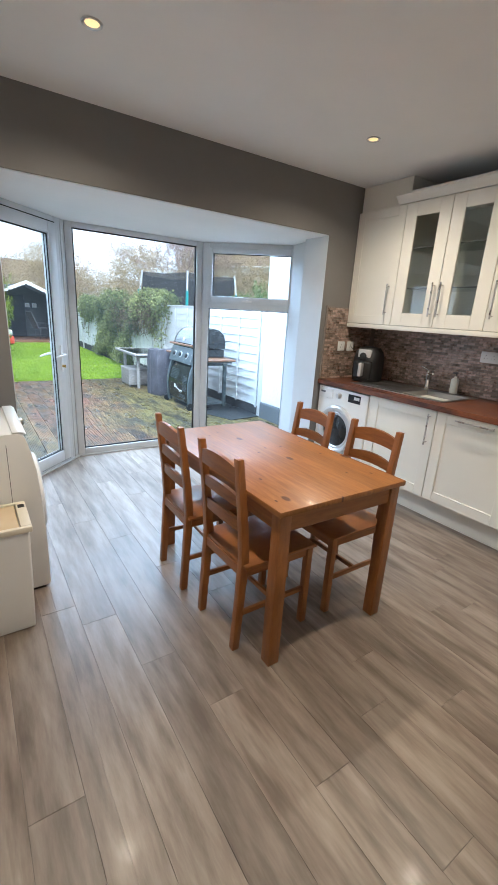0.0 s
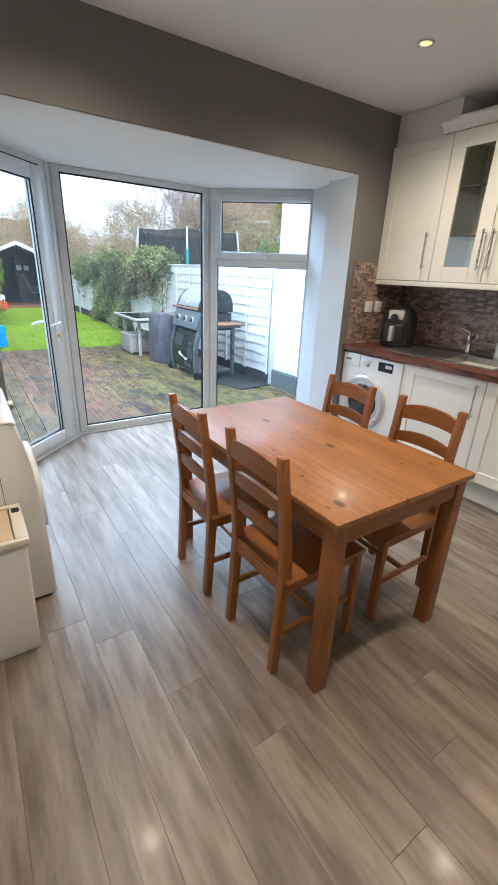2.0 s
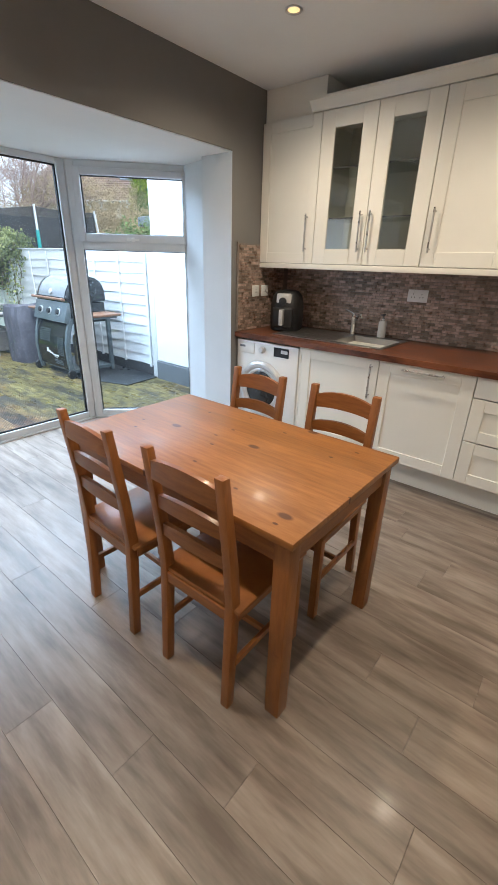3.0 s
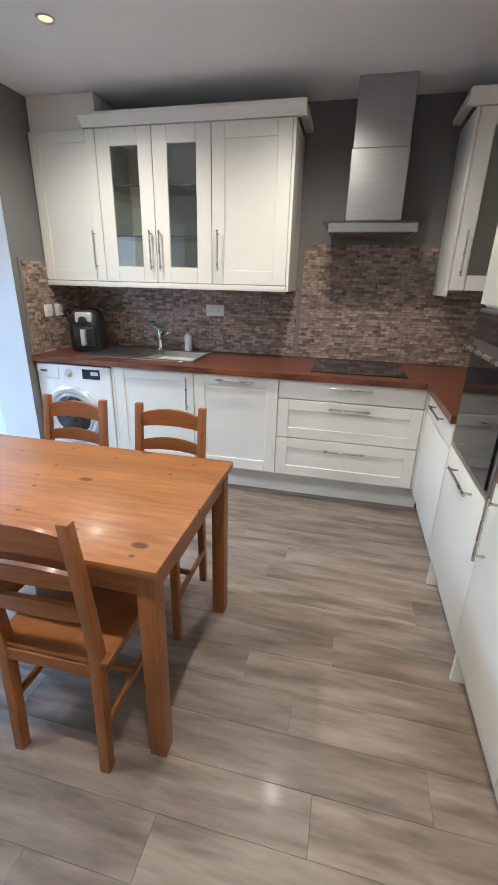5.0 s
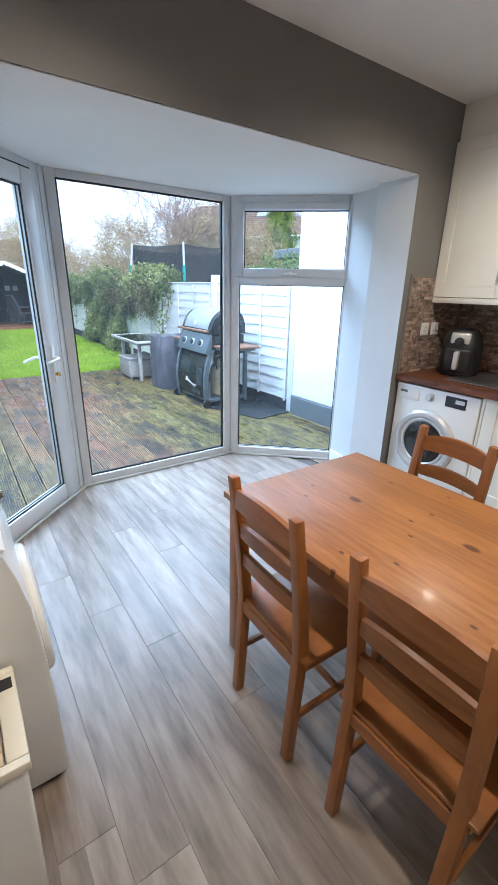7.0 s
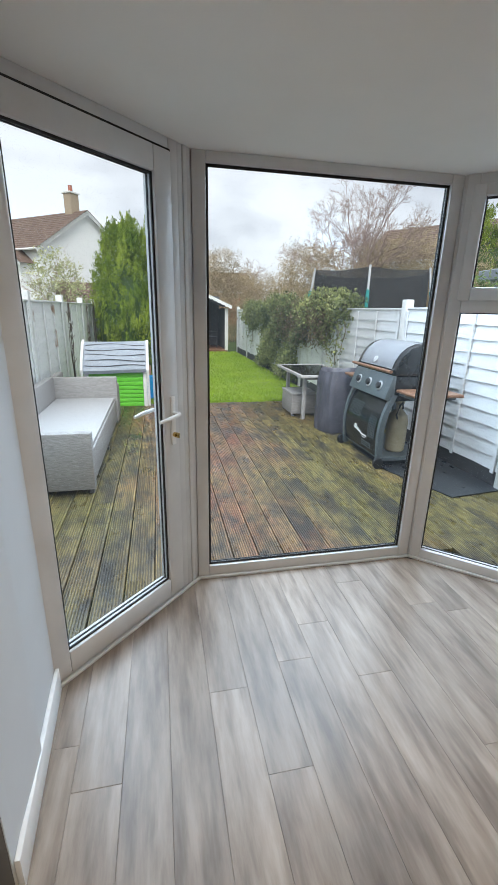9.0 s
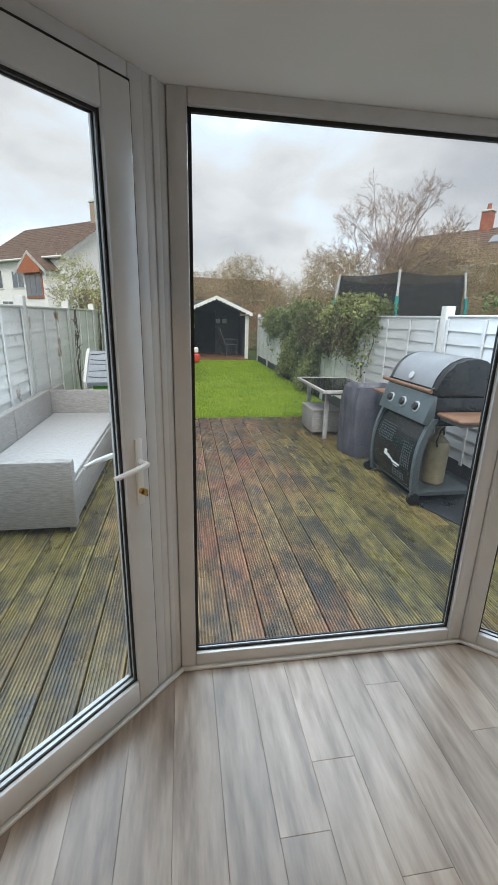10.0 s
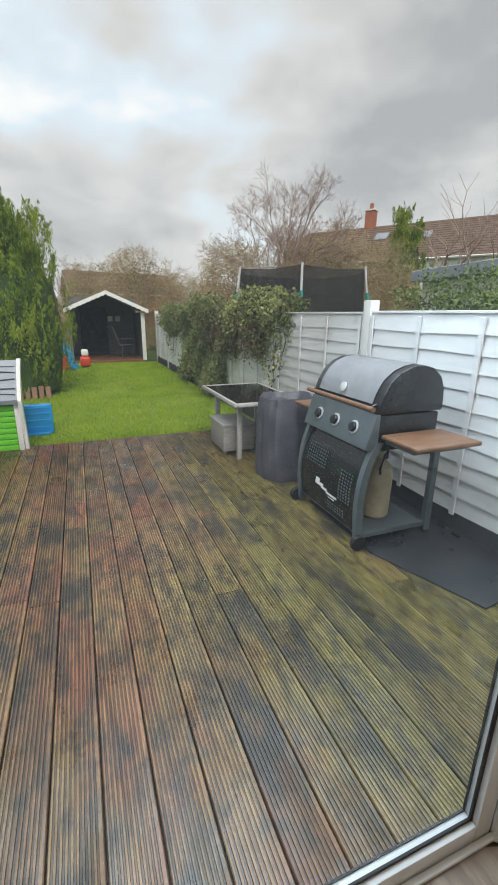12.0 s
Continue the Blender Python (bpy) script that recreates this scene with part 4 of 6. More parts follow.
d = shaker("door", u, 1.620, 2.118, UZ0, UZ1, UX, rail=0.085)
bar_handle(d, (UX, 2.072, 1.495), (UX, 2.072, 1.740), (-0.032, 0, 0))
part("side_panel", bm_box(UX, WX - 0.001, 1.600, 1.619, UZ0 - 0.035, UZ1, 0.002), M_CREAM, u)
solid("pelmet", bm_box(UX - 0.004, UX + 0.016, 1.6195, 3.395, 1.378, UZ0 - 0.002, 0.003, 2), M_CREAM, "cream light pelmet under the wall units", "kitchen trim")
corn = extrude_y([(UX + 0.02, UZ1 + 0.002), (UX - 0.005, UZ1 + 0.004), (UX - 0.015, UZ1 + 0.02), (UX - 0.05, UZ1 + 0.055), (UX - 0.05, UZ1 + 0.070), (UX + 0.02, UZ1 + 0.070)], 1.545, 2.985)
box(corn, UX + 0.0, WX - 0.001, 1.545, 1.60, UZ1 + 0.03, UZ1 + 0.070, 0.004)
solid("cornice", corn, M_CREAM, "cream moulded cornice on top of the wall units", "kitchen trim")
u = thing("wall_cabinet", "cream wall cabinet in the corner beyond the hood", "kitchen cabinet", group="wall units")
carcass(u, WY0 + 0.002, 0.63, UZ0, UZ1, UX + 0.022, WX - 0.001)
d = shaker("door", u, 0.19, 0.63, UZ0, UZ1, UX, rail=0.085, glass=True)
bar_handle(d, (UX, 0.585, 1.495), (UX, 0.585, 1.740), (-0.032, 0, 0))
part("side_panel", bm_box(UX, WX - 0.001, 0.632, 0.650, UZ0 - 0.035, UZ1, 0.002), M_CREAM, u)
corn = extrude_y([(UX + 0.02, UZ1 + 0.002), (UX - 0.005, UZ1 + 0.004), (UX - 0.015, UZ1 + 0.02), (UX - 0.05, UZ1 + 0.055), (UX - 0.05, UZ1 + 0.070), (UX + 0.02, UZ1 + 0.070)], WY0 + 0.01, 0.70)
box(corn, UX, WX - 0.001, 0.65, 0.70, UZ1 + 0.03, UZ1 + 0.070, 0.004)
solid("cornice", corn, M_CREAM, "cream moulded cornice on the corner wall unit", "kitchen trim")
# cooker hood
hood = thing("cooker_hood", "brushed steel chimney cooker hood with a glass canopy", "cooker hood", pose(0, 1.115, 0))
part("chimney", bm_box(3.55, WX - 0.001, -0.165, 0.165, 1.80, 2.18, 0.003), M_STEEL, hood)
part("chimney_upper", bm_box(3.556, WX - 0.001, -0.159, 0.159, 2.18, CEIL - 0.001, 0.003), M_STEEL, hood)
part("canopy_glass", prism([(3.43, -0.22), (3.41, -0.10), (3.405, 0), (3.41, 0.10), (3.43, 0.22), (3.47, 0.30), (WX - 0.001, 0.30), (WX - 0.001, -0.30), (3.47, -0.30)][::-1], 1.784, 1.790), M_CABGLASS, hood, "glass canopy edge")
part("filter_box", bm_box(3.47, WX - 0.001, -0.26, 0.26, 1.728, 1.783, 0.004), M_STEEL, hood)
part("grease_filter", bm_box(3.50, WX - 0.03, -0.23, 0.23, 1.722, 1.7275), M_GREYPL, hood)

# return run of units with a built-in oven
RY = 0.68
u = thing("corner_base_cabinet", "cream base cabinet on the return run with a drawer", "kitchen cabinet", group="base units")
bm = bm_box(2.535, FX + 0.0, WY0 + 0.01, RY - 0.022, BZ0, BZ1 - 0.002)
part("carcass", bm, M_CREAMIN, u)
swing = Matrix.Translation((0, RY, 0)) @ Matrix.Rotation(radians(-90), 4, "Z")
d = part("drawer_front", bm_box(2.54, 3.17, RY - 0.02, RY, 0.737, 0.860, 0.003, 2), M_CREAM, u)
bar_handle(d, (2.72, RY, 0.82), (2.98, RY, 0.82), (0, 0.032, 0))
d = part("door", bm_box(2.54, 3.17, RY - 0.02, RY, BZ0, 0.733, 0.003, 2), M_CREAM, u)
u = thing("oven_cabinet", "tall cream cabinet housing a built-in oven", "kitchen cabinet")
bm = bmesh.new()
for q in ((2.512, 2.53, 0.001, 2.31), (1.932, 1.95, 0.001, 2.31), (1.95, 2.512, 2.292, 2.31), (1.95, 2.512, 0.75, 0.768), (1.95, 2.512, 1.36, 1.378)):
    box(bm, q[0], q[1], WY0 + 0.01, RY - 0.022, q[2], q[3], 0.001)
part("carcass", bm, M_CREAM, u)
d = part("lower_door", bm_box(1.934, 2.528, RY - 0.02, RY, BZ0, 0.762, 0.003, 2), M_CREAM, u)
bar_handle(d, (2.10, RY, 0.72), (2.36, RY, 0.72), (0, 0.032, 0))
part("upper_door", bm_box(1.934, 2.528, RY - 0.02, RY, 1.372, 2.308, 0.003, 2), M_CREAM, u)
ov = thing("oven", "stainless steel built-in oven with a dark glass door", "oven")
part("front", bm_box(1.955, 2.508, WY0 + 0.1, RY + 0.002, 0.770, 1.358, 0.003), M_STEEL, ov)
part("glass", bm_box(1.985, 2.478, RY + 0.002, RY + 0.010, 0.80, 1.20, 0.003), M_BLACKGLASS, ov, "dark glass oven door")
part("control_panel", bm_box(1.965, 2.498, RY + 0.002, RY + 0.008, 1.245, 1.345, 0.002), M_BLACKGLASS, ov)
bar_handle(ov, (2.02, RY + 0.01, 1.215), (2.44, RY + 0.01, 1.215), (0, 0.035, 0), 0.008)
u = thing("base_cabinet", "cream base cabinet at the end of the return run", "kitchen cabinet", group="base units")
part("carcass", bm_box(1.44, 1.930, WY0 + 0.01, RY - 0.022, BZ0, BZ1), M_CREAM, u)
for x0, x1 in ((1.44, 1.930),):
    d = part("door", bm_box(x0, x1, RY - 0.02, RY, BZ0, BZ1, 0.003, 2), M_CREAM, u)
    bar_handle(d, (x1 - 0.06, RY, 0.60), (x1 - 0.06, RY, 0.83), (0, 0.032, 0))
solid("worktop", bm_box(1.44, 1.931, WY0 + 0.002, RY + 0.005, BZ1 + 0.001, WT, 0.003), M_WORKTOP, "short red-brown wood worktop on the return run", "worktop")
solid("plinth", bm_box(1.46, 3.334, 0.590, 0.606, 0.0, BZ0 - 0.004, 0.002), M_CREAM, "cream kitchen plinth of the return run", "plinth")

# air fryer and sockets
fr = thing("air_fryer", "black air fryer with a silver dial standing on the worktop", "air fryer", pose(3.60, 3.185, WT, 0, 0, 20))
bm = bmesh.new()
rings = []
for z, rx, ry in ((0.0, 0.125, 0.115), (0.01, 0.135, 0.125), (0.10, 0.142, 0.130), (0.20, 0.140, 0.128), (0.27, 0.125, 0.113), (0.305, 0.095, 0.085), (0.315, 0.05, 0.045)):
    rings.append([bm.verts.new((rx * math.copysign(abs(math.cos(a)) ** 0.75, math.cos(a)), ry * math.copysign(abs(math.sin(a)) ** 0.75, math.sin(a)), z)) for a in [2 * math.pi * k / 32 for k in range(32)]])
for a, b in zip(rings, rings[1:]):
    for k in range(32):
        bm.faces.new((a[k], a[(k + 1) % 32], b[(k + 1) % 32], b[k]))
bm.faces.new(rings[0][::-1])
bm.faces.new(rings[-1])
part("body", bm, M_BLACK, fr)
part("dial_panel", bm_box(-0.149, -0.10, -0.062, 0.062, 0.205, 0.285, 0.015, 3), M_SILVER, fr, "silver control panel", pose(0, 0, 0, 0, 4, 0))
part("dial", lathe([(0.030, 0), (0.030, 0.012), (0.025, 0.014)], 20, pose(-0.150, 0.0, 0.235, 0, -86, 0)), M_BLACK, fr, "black dial")
part("basket", bm_box(-0.152, -0.08, -0.085, 0.085, 0.03, 0.19, 0.018, 3), M_BLACK, fr)
part("basket_handle", bm_box(-0.205, -0.14, -0.016, 0.016, 0.055, 0.175, 0.008, 3), M_SILVER, fr, "silver basket handle")


def socket(label, w, m):
    s = thing("wall_socket", label, "socket", m)
    part("plate", bm_box(-w / 2, w / 2, -0.009, 0.0, -0.043, 0.043, 0.004, 2), M_WHITE, s)
    for k in range(2 if w > 0.1 else 1):
        cx = (k - 0.5) * 0.06 if w > 0.1 else 0
        bm = bmesh.new()
        for qx, qz in ((0, 0.012), (-0.011, -0.010), (0.011, -0.010)):
            box(bm, cx + qx - 0.002, cx + qx + 0.002, -0.0095, -0.0085, qz - 0.004, qz + 0.004)
        part("socket_holes", bm, M_BLACK, s)
        part("switch", bm_box(cx - 0.006, cx + 0.006, -0.013, -0.009, 0.022, 0.036, 0.002), M_WHITE, s)


socket("white double wall socket on the mosaic splashback", 0.146, pose(WX - 0.012, 2.225, 1.22, 0, 0, -90))
socket("white wall socket on the mosaic splashback", 0.086, pose(3.42, WY - 0.012, 1.20))
socket("white wall switch on the mosaic splashback", 0.086, pose(3.54, WY - 0.012, 1.20))
cab = bm_tube([(3.54, WY - 0.02, 1.20), (3.58, 3.37, 1.17), (3.66, 3.36, 1.19), (3.74, 3.34, 1.17), (3.80, 3.30, 1.08), (3.80, 3.26, 0.98), (3.76, 3.2, 0.92)], 0.003, 6)
solid("power_cable", cab, M_GREYPL, "dark grey power cable looping behind the air fryer", "cable")

# ---- dryer and bin by the west pier ----
dry = thing("tumble_dryer", "white freestanding tumble dryer with a curved front beside the bay", "tumble dryer", pose(0.11, 2.62, 0))
prof = [(0.0, 0.015), (0.595, 0.015), (0.605, 0.03), (0.606, 0.30), (0.600, 0.50), (0.588, 0.66), (0.570, 0.76), (0.553, 0.825), (0.540, 0.845), (0.52, 0.850), (0.0, 0.850)]
part("body", extrude_y(prof, 0.0, 0.595, 0.006), M_APPL, dry)
part("top_edge", extrude_y([(0.50, 0.8505), (0.535, 0.8505), (0.549, 0.84), (0.56, 0.845), (0.545, 0.858), (0.50, 0.858)], 0.0, 0.595, 0.003), M_WHITE, dry)
# black block that stands for the shade in the floor gap
part("plinth_gap", bm_box(0.03, 0.58, 0.01, 0.585, 0.0, 0.0145), M_BLACK, dry, "black block for the shaded gap under the body")
bm = torus(0.185, 0.028, 0.8)
bm.transform(pose(0.606, 0.30, 0.44, 0, 88, 0))
part("door", bm, M_APPL, dry, "white round door")
bm = lathe([(0.16, 0), (0.16, 0.01), (0.08, 0.022), (0.01, 0.025)], 28, pose(0.604, 0.30, 0.44, 0, 88, 0))
part("door_glass", bm, M_BLACKGLASS, dry)
bm = lathe([(0.024, 0), (0.024, 0.016), (0.019, 0.030), (0.01, 0.031)], 20, pose(0.560, 0.47, 0.785, 0, 78, 0))
part("dial", bm, M_NICKEL, dry, "metallic programme knob")
part("side_seam", bm_box(0.47, 0.4725, -0.0008, 0.002, 0.04, 0.80), M_GREYPL, dry)
kb = thing("kitchen_bin", "cream plastic kitchen bin with a cardboard-coloured lid", "bin", pose(0.325, 2.34, 0))
bm = bmesh.new()
lo = [bm.verts.new(p) for p in ((-0.02, 0, 0), (0.280, 0, 0), (0.280, 0.24, 0), (-0.02, 0.24, 0))]
hi = [bm.verts.new(p) for p in ((-0.035, -0.012, 0.50), (0.295, -0.012, 0.50), (0.295, 0.255, 0.50), (-0.035, 0.255, 0.50))]
bm.faces.new(lo[::-1])
bm.faces.new(hi)
for k in range(4):
    bm.faces.new((lo[k], lo[(k + 1) % 4], hi[(k + 1) % 4], hi[k]))
bmesh.ops.bevel(bm, geom=list(bm.edges), offset=0.012, segments=3, affect="EDGES", profile=0.5)
part("tub", bm, M_APPL, kb)
bm = bmesh.new()
for q in ((-0.045, 0.305, -0.022, 0.0), (-0.045, 0.305, 0.243, 0.265), (-0.045, -0.025, 0.0, 0.243), (0.262, 0.305, 0.0, 0.243)):
    box(bm, q[0], q[1], q[2], q[3], 0.495, 0.522, 0.005, 2)
part("rim", bm, M_BINPL, kb)
part("lid", bm_box(-0.02, 0.258, 0.004, 0.239, 0.505, 0.517, 0.004, 2), mat("tan_lid", (0.52, 0.40, 0.25), (0.58, 0.46, 0.30), 4, 0.5), kb, "tan lid")
part("slot", bm_box(0.270, 0.297, 0.19, 0.225, 0.5222, 0.5235), M_BLACK, kb, "dark grip slot")

# ---- garden: fences, neighbour wall, lawn ----
DZ = -0.02
rng = np.random.default_rng(7)
solid("lawn", bm_box(-0.32, 3.95, 9.46, 18.4, -0.30, -0.045, 0.0), M_LAWN, "wet bright green lawn behind the decking", "lawn", "structure")
solid("deck_edge_board", bm_box(-0.33, 3.93, 9.425, 9.455, -0.28, -0.028, 0.004), M_DECK, "pale timber edge between decking and lawn", "edging board", "structure")
solid("deck_underlay", bm_box(-0.33, 3.98, 4.80, 9.42, -0.30, -0.062), M_GAP, "dark void under the decking", "deck base", "structure")


def fence(name, x, ys, top, face, paint, height_drop=0.0, label=""):
    """Concrete posts with overlapping board panels; face: the side the boards show (-1 or 1)."""
    f = thing(name, label, "fence")
    for i, y in enumerate(ys):
        tz = top + 0.13 - height_drop * i
        part("post", bm_box(x - 0.05, x + 0.05, y - 0.05, y + 0.05, -0.3, tz, 0.008, 2), M_POST, f)
    for i, (a, b) in enumerate(zip(ys, ys[1:])):
        zt = top - height_drop * i
        part("gravel_board", bm_box(x - 0.02, x + 0.02, a + 0.05, b - 0.05, -0.30, 0.12, 0.004), M_DARKBOARD, f)
        rows = 11
        h = (zt - 0.12) / rows
        for k in range(rows):
            z = 0.12 + k * h
            tilt = pose(0, 0, 0)
            bm = bmesh.new()
            n = 6
            pv = []
            for j in range(n + 1):
                yy = a + 0.052 + (b - a - 0.104) * j / n
                w = 0.006 * math.sin(j * 1.7 + k * 2.3 + i)
                pv.append([bm.verts.new(p) for p in ((x + face * 0.026, yy, z + w), (x + face * 0.010, yy, z + h + 0.012), (x - face * 0.002, yy, z + h + 0.012), (x + face * 0.014, yy, z + w))])
            for p, q in zip(pv, pv[1:]):
                for e in range(4):
                    bm.faces.new((p[e], p[(e + 1) % 4], q[(e + 1) % 4], q[e]))
            bm.faces.new(pv[0])
            bm.faces.new(pv[-1][::-1])
            bmesh.ops.recalc_face_normals(bm, faces=bm.faces)
            part("board", bm, paint, f)
        for s in (0.06, 0.36, 0.66, 0.96):
            yy = a + (b - a) * s
            part("batten", bm_box(x + face * 0.036 - 0.008, x + face * 0.036 + 0.008, yy - 0.02, yy + 0.02, 0.10, zt - 0.01, 0.003), paint, f)
        part("cap", bm_box(x - 0.03, x + 0.045 * 1, a + 0.05, b - 0.05, zt + 0.012, zt + 0.032, 0.004), paint, f)
    return f


fence("east_garden_fence", 4.06, [5.50, 7.38, 9.26, 11.14, 13.02, 14.90, 16.78, 18.66], 1.50, -1, M_FENCE, 0.008, "white painted panel fence with tall posts")
fence("west_garden_fence", -0.40, [4.50, 6.36, 8.22, 10.08, 11.94, 13.80, 15.66, 17.52], 1.50, 1, M_FENCEOLD, 0.0, "white panel fence with peeling paint")
nw = thing("neighbour_wall", "white rendered neighbour wall with a grey plinth", "building")
part("wall", bm_box(4.00, 6.6, 3.75, 5.44, 0.21, 3.1, 0.01), M_RENDER, nw)
part("plinth", bm_box(3.985, 6.6, 3.75, 5.445, -0.3, 0.209, 0.008), M_PLINTH, nw, "grey painted plinth")
solid("wall_outer_west", bm_box(-6.0, OPL - 0.75, WY + 0.02, WY + 0.60, -0.3, 5.2), M_RENDER, "white rendered back wall of the house", "wall", "structure")
solid("barbecue_mat", prism([(3.26, 6.10), (3.50, 5.42), (4.02, 5.48), (4.02, 6.95), (3.28, 6.95)], DZ + 0.0005, DZ + 0.010), M_SLATE, "wet black rubber mat on the decking", "mat")

# ---- sofa ----
sofa = thing("rattan_sofa", "grey woven rattan garden sofa with a bare seat", "garden sofa")
part("seat", bm_box(-0.20, 0.515, 6.075, 8.26, 0.30, 0.335, 0.01, 2), M_RATTAN_T, sofa, "pale woven seat top")
part("front_panel", bm_box(0.49, 0.530, 6.075, 8.26, DZ + 0.035, 0.2995, 0.008, 2), M_RATTAN, sofa)
part("armrest", bm_box(-0.26, 0.555, 5.99, 6.073, DZ + 0.035, 0.505, 0.012, 2), M_RATTAN, sofa)
part("armrest", bm_box(-0.26, 0.555, 8.262, 8.345, DZ + 0.035, 0.60, 0.012, 2), M_RATTAN, sofa)
for y0, y1 in ((6.074, 7.16), (7.166, 8.26)):
    bm = bm_box(-0.285, -0.205, y0, y1, DZ + 0.035, 0.61, 0.012, 2)
    part("backrest", bm, M_RATTAN, sofa)
for x in (-0.24, 0.52):
    for y in (6.03, 7.16, 8.30):
        part("foot", bm_box(x - 0.02, x + 0.02, y - 0.02, y + 0.02, DZ, DZ + 0.036), M_GREYPL, sofa)
seat2 = thing("rattan_armchair", "grey woven rattan garden armchair at the sofa end", "garden chair")
part("body", bm_box(-0.20, 0.46, 8.40, 8.80, DZ + 0.02, 0.36, 0.012, 2), M_RATTAN, seat2)
part("side", bm_box(0.462, 0.53, 8.37, 8.82, DZ, 0.44, 0.012, 2), M_RATTAN, seat2)
part("backrest", bm_box(-0.28, -0.202, 8.40, 8.82, DZ, 0.60, 0.012, 2), M_RATTAN, seat2)

# ---- playhouse ----
ph = thing("playhouse", "green plastic toy playhouse with a grey roof", "playhouse", pose(0.45, 9.62, -0.045))
for k in range(9):
    part("wall_slat", bm_box(-0.40, 0.40, -0.30, -0.255, 0.02 + k * 0.066, 0.082 + k * 0.066, 0.010, 2), M_GREEN, ph)
part("inner_wall", bm_box(-0.40, 0.40, -0.255, 0.25, 0.02, 0.615, 0.01), M_GREEN, ph)
for k in range(9):
    part("side_slat", bm_box(0.401, 0.435, -0.25, 0.25, 0.02 + k * 0.066, 0.082 + k * 0.066, 0.010, 2), M_GREEN, ph)
for x in (-0.43, 0.43):
    part("corner_post", bm_box(x - 0.028, x + 0.028, -0.315, -0.26, 0.0, 0.63, 0.008, 2), M_WHITE, ph, "white corner post")
bm = bmesh.new()
n = 14
rows = []
for i in range(n + 1):
    s = i / n
    y, z = -0.38 + 0.38 * s, 0.60 + 0.40 * s
    rows.append([(x, y, z + 0.012 * math.sin(i * 2.2 + 3.0 * x)) for x in np.linspace(-0.47, 0.47, 13)])
top = [[bm.verts.new(p) for p in r] for r in rows]
low = [[bm.verts.new((p[0], p[1] + 0.02, p[2] - 0.05)) for p in r] for r in rows]
for a in (top, low):
    for r, q in zip(a, a[1:]):
        for k in range(12):
            bm.faces.new((r[k], r[k + 1], q[k + 1], q[k]))
for k in range(12):
    bm.faces.new((top[0][k], top[0][k + 1], low[0][k + 1], low[0][k]))
for r, q, r2, q2 in zip(top, top[1:], low, low[1:]):
    for k in (0, 12):
        bm.faces.new((r[k], q[k], q2[k], r2[k]))
bmesh.ops.recalc_face_normals(bm, faces=bm.faces)
part("roof", bm, M_GREYROOF, ph, "blue-grey wavy roof")
for k in range(5):
    s_ = 0.14 + 0.18 * k
    line = [(x, -0.38 + 0.38 * (s_ + 0.03 * math.sin(7 * x + 2.1 * k)), 0.606 + 0.40 * (s_ + 0.03 * math.sin(7 * x + 2.1 * k))) for x in np.linspace(-0.44, 0.44, 17)]
    part("roof_groove", bm_tube(line, 0.007, 5), M_DARKBOARD, ph, "dark wavy groove line")
part("roof_back", bm_box(-0.47, 0.47, 0.0, 0.04, 0.60, 0.99, 0.01), M_GREYROOF, ph)
for x0, x1 in ((0.462, 0.50), (-0.50, -0.462)):
    bm = bmesh.new()
    for (ya, za), (yb, zb) in (((-0.29, 0.0), (-0.33, 0.28)), ((-0.33, 0.28), (-0.40, 0.60)), ((-0.40, 0.60), (-0.36, 0.68)), ((-0.36, 0.68), (-0.10, 0.95)), ((-0.10, 0.95), (0.02, 1.02))):
        q = [bm.verts.new(p) for x in (x0, x1) for p in ((x, ya, za), (x, yb, zb), (x, yb + 0.075, zb - 0.02), (x, ya + 0.075, za - (0.02 if za else 0)))]
        bmesh.ops.convex_hull(bm, input=q)
    part("gable_trim", bm, M_WHITE, ph, "white moulded gable edge")
bc = thing("toy_table", "bright blue plastic toy panel standing on the lawn", "toy", pose(0.99, 10.05, -0.045, 0, 0, 4))
part("panel", bm_box(-0.195, 0.195, -0.03, 0.03, 0.0, 0.40, 0.025, 3), M_BLUE, bc)
for z in (0.08, 0.17, 0.26, 0.33):
    part("rib", bm_box(-0.165, 0.165, -0.036, -0.029, z, z + 0.03, 0.004, 2), M_BLUE, bc)
part("foot", bm_box(-0.15, 0.15, -0.10, 0.10, 0.0, 0.03, 0.01, 2), M_BLUE, bc)

# ---- rattan table, covered heater, barbecue ----
tb = thing("garden_table", "grey rattan garden table with a dark glass top", "garden table")
part("glass_top", bm_box(2.99, 3.69, 7.96, 9.10, 0.632, 0.640, 0.002), M_BLACKGLASS, tb, "dark reflective glass top")
bm = bmesh.new()
for q in ((2.96, 2.995, 7.93, 9.13), (3.685, 3.72, 7.93, 9.13), (2.995, 3.685, 7.93, 7.962), (2.995, 3.685, 9.098, 9.13)):
    box(bm, q[0], q[1], q[2], q[3], 0.606, 0.646, 0.008, 2)
part("top_rim", bm, M_RATTAN_T, tb, "pale woven rim")
for x in (3.10, 3.62):
    for y in (8.17, 8.95):
        part("leg", bm_box(x - 0.025, x + 0.025, y - 0.025, y + 0.025, DZ, 0.606, 0.006, 2), M_RATTAN_T, tb)
part("apron", bm_box(3.08, 3.64, 8.15, 8.97, 0.55, 0.605, 0.006), M_RATTAN, tb)
st = thing("rattan_stool", "pale grey woven rattan footstool tucked under the table", "stool")
part("body", bm_box(2.985, 3.36, 8.36, 8.86, DZ + 0.03, 0.30, 0.012, 2), M_RATTAN, st)
part("top", bm_box(2.975, 3.37, 8.35, 8.87, 0.30, 0.325, 0.008, 2), M_RATTAN_T, st)
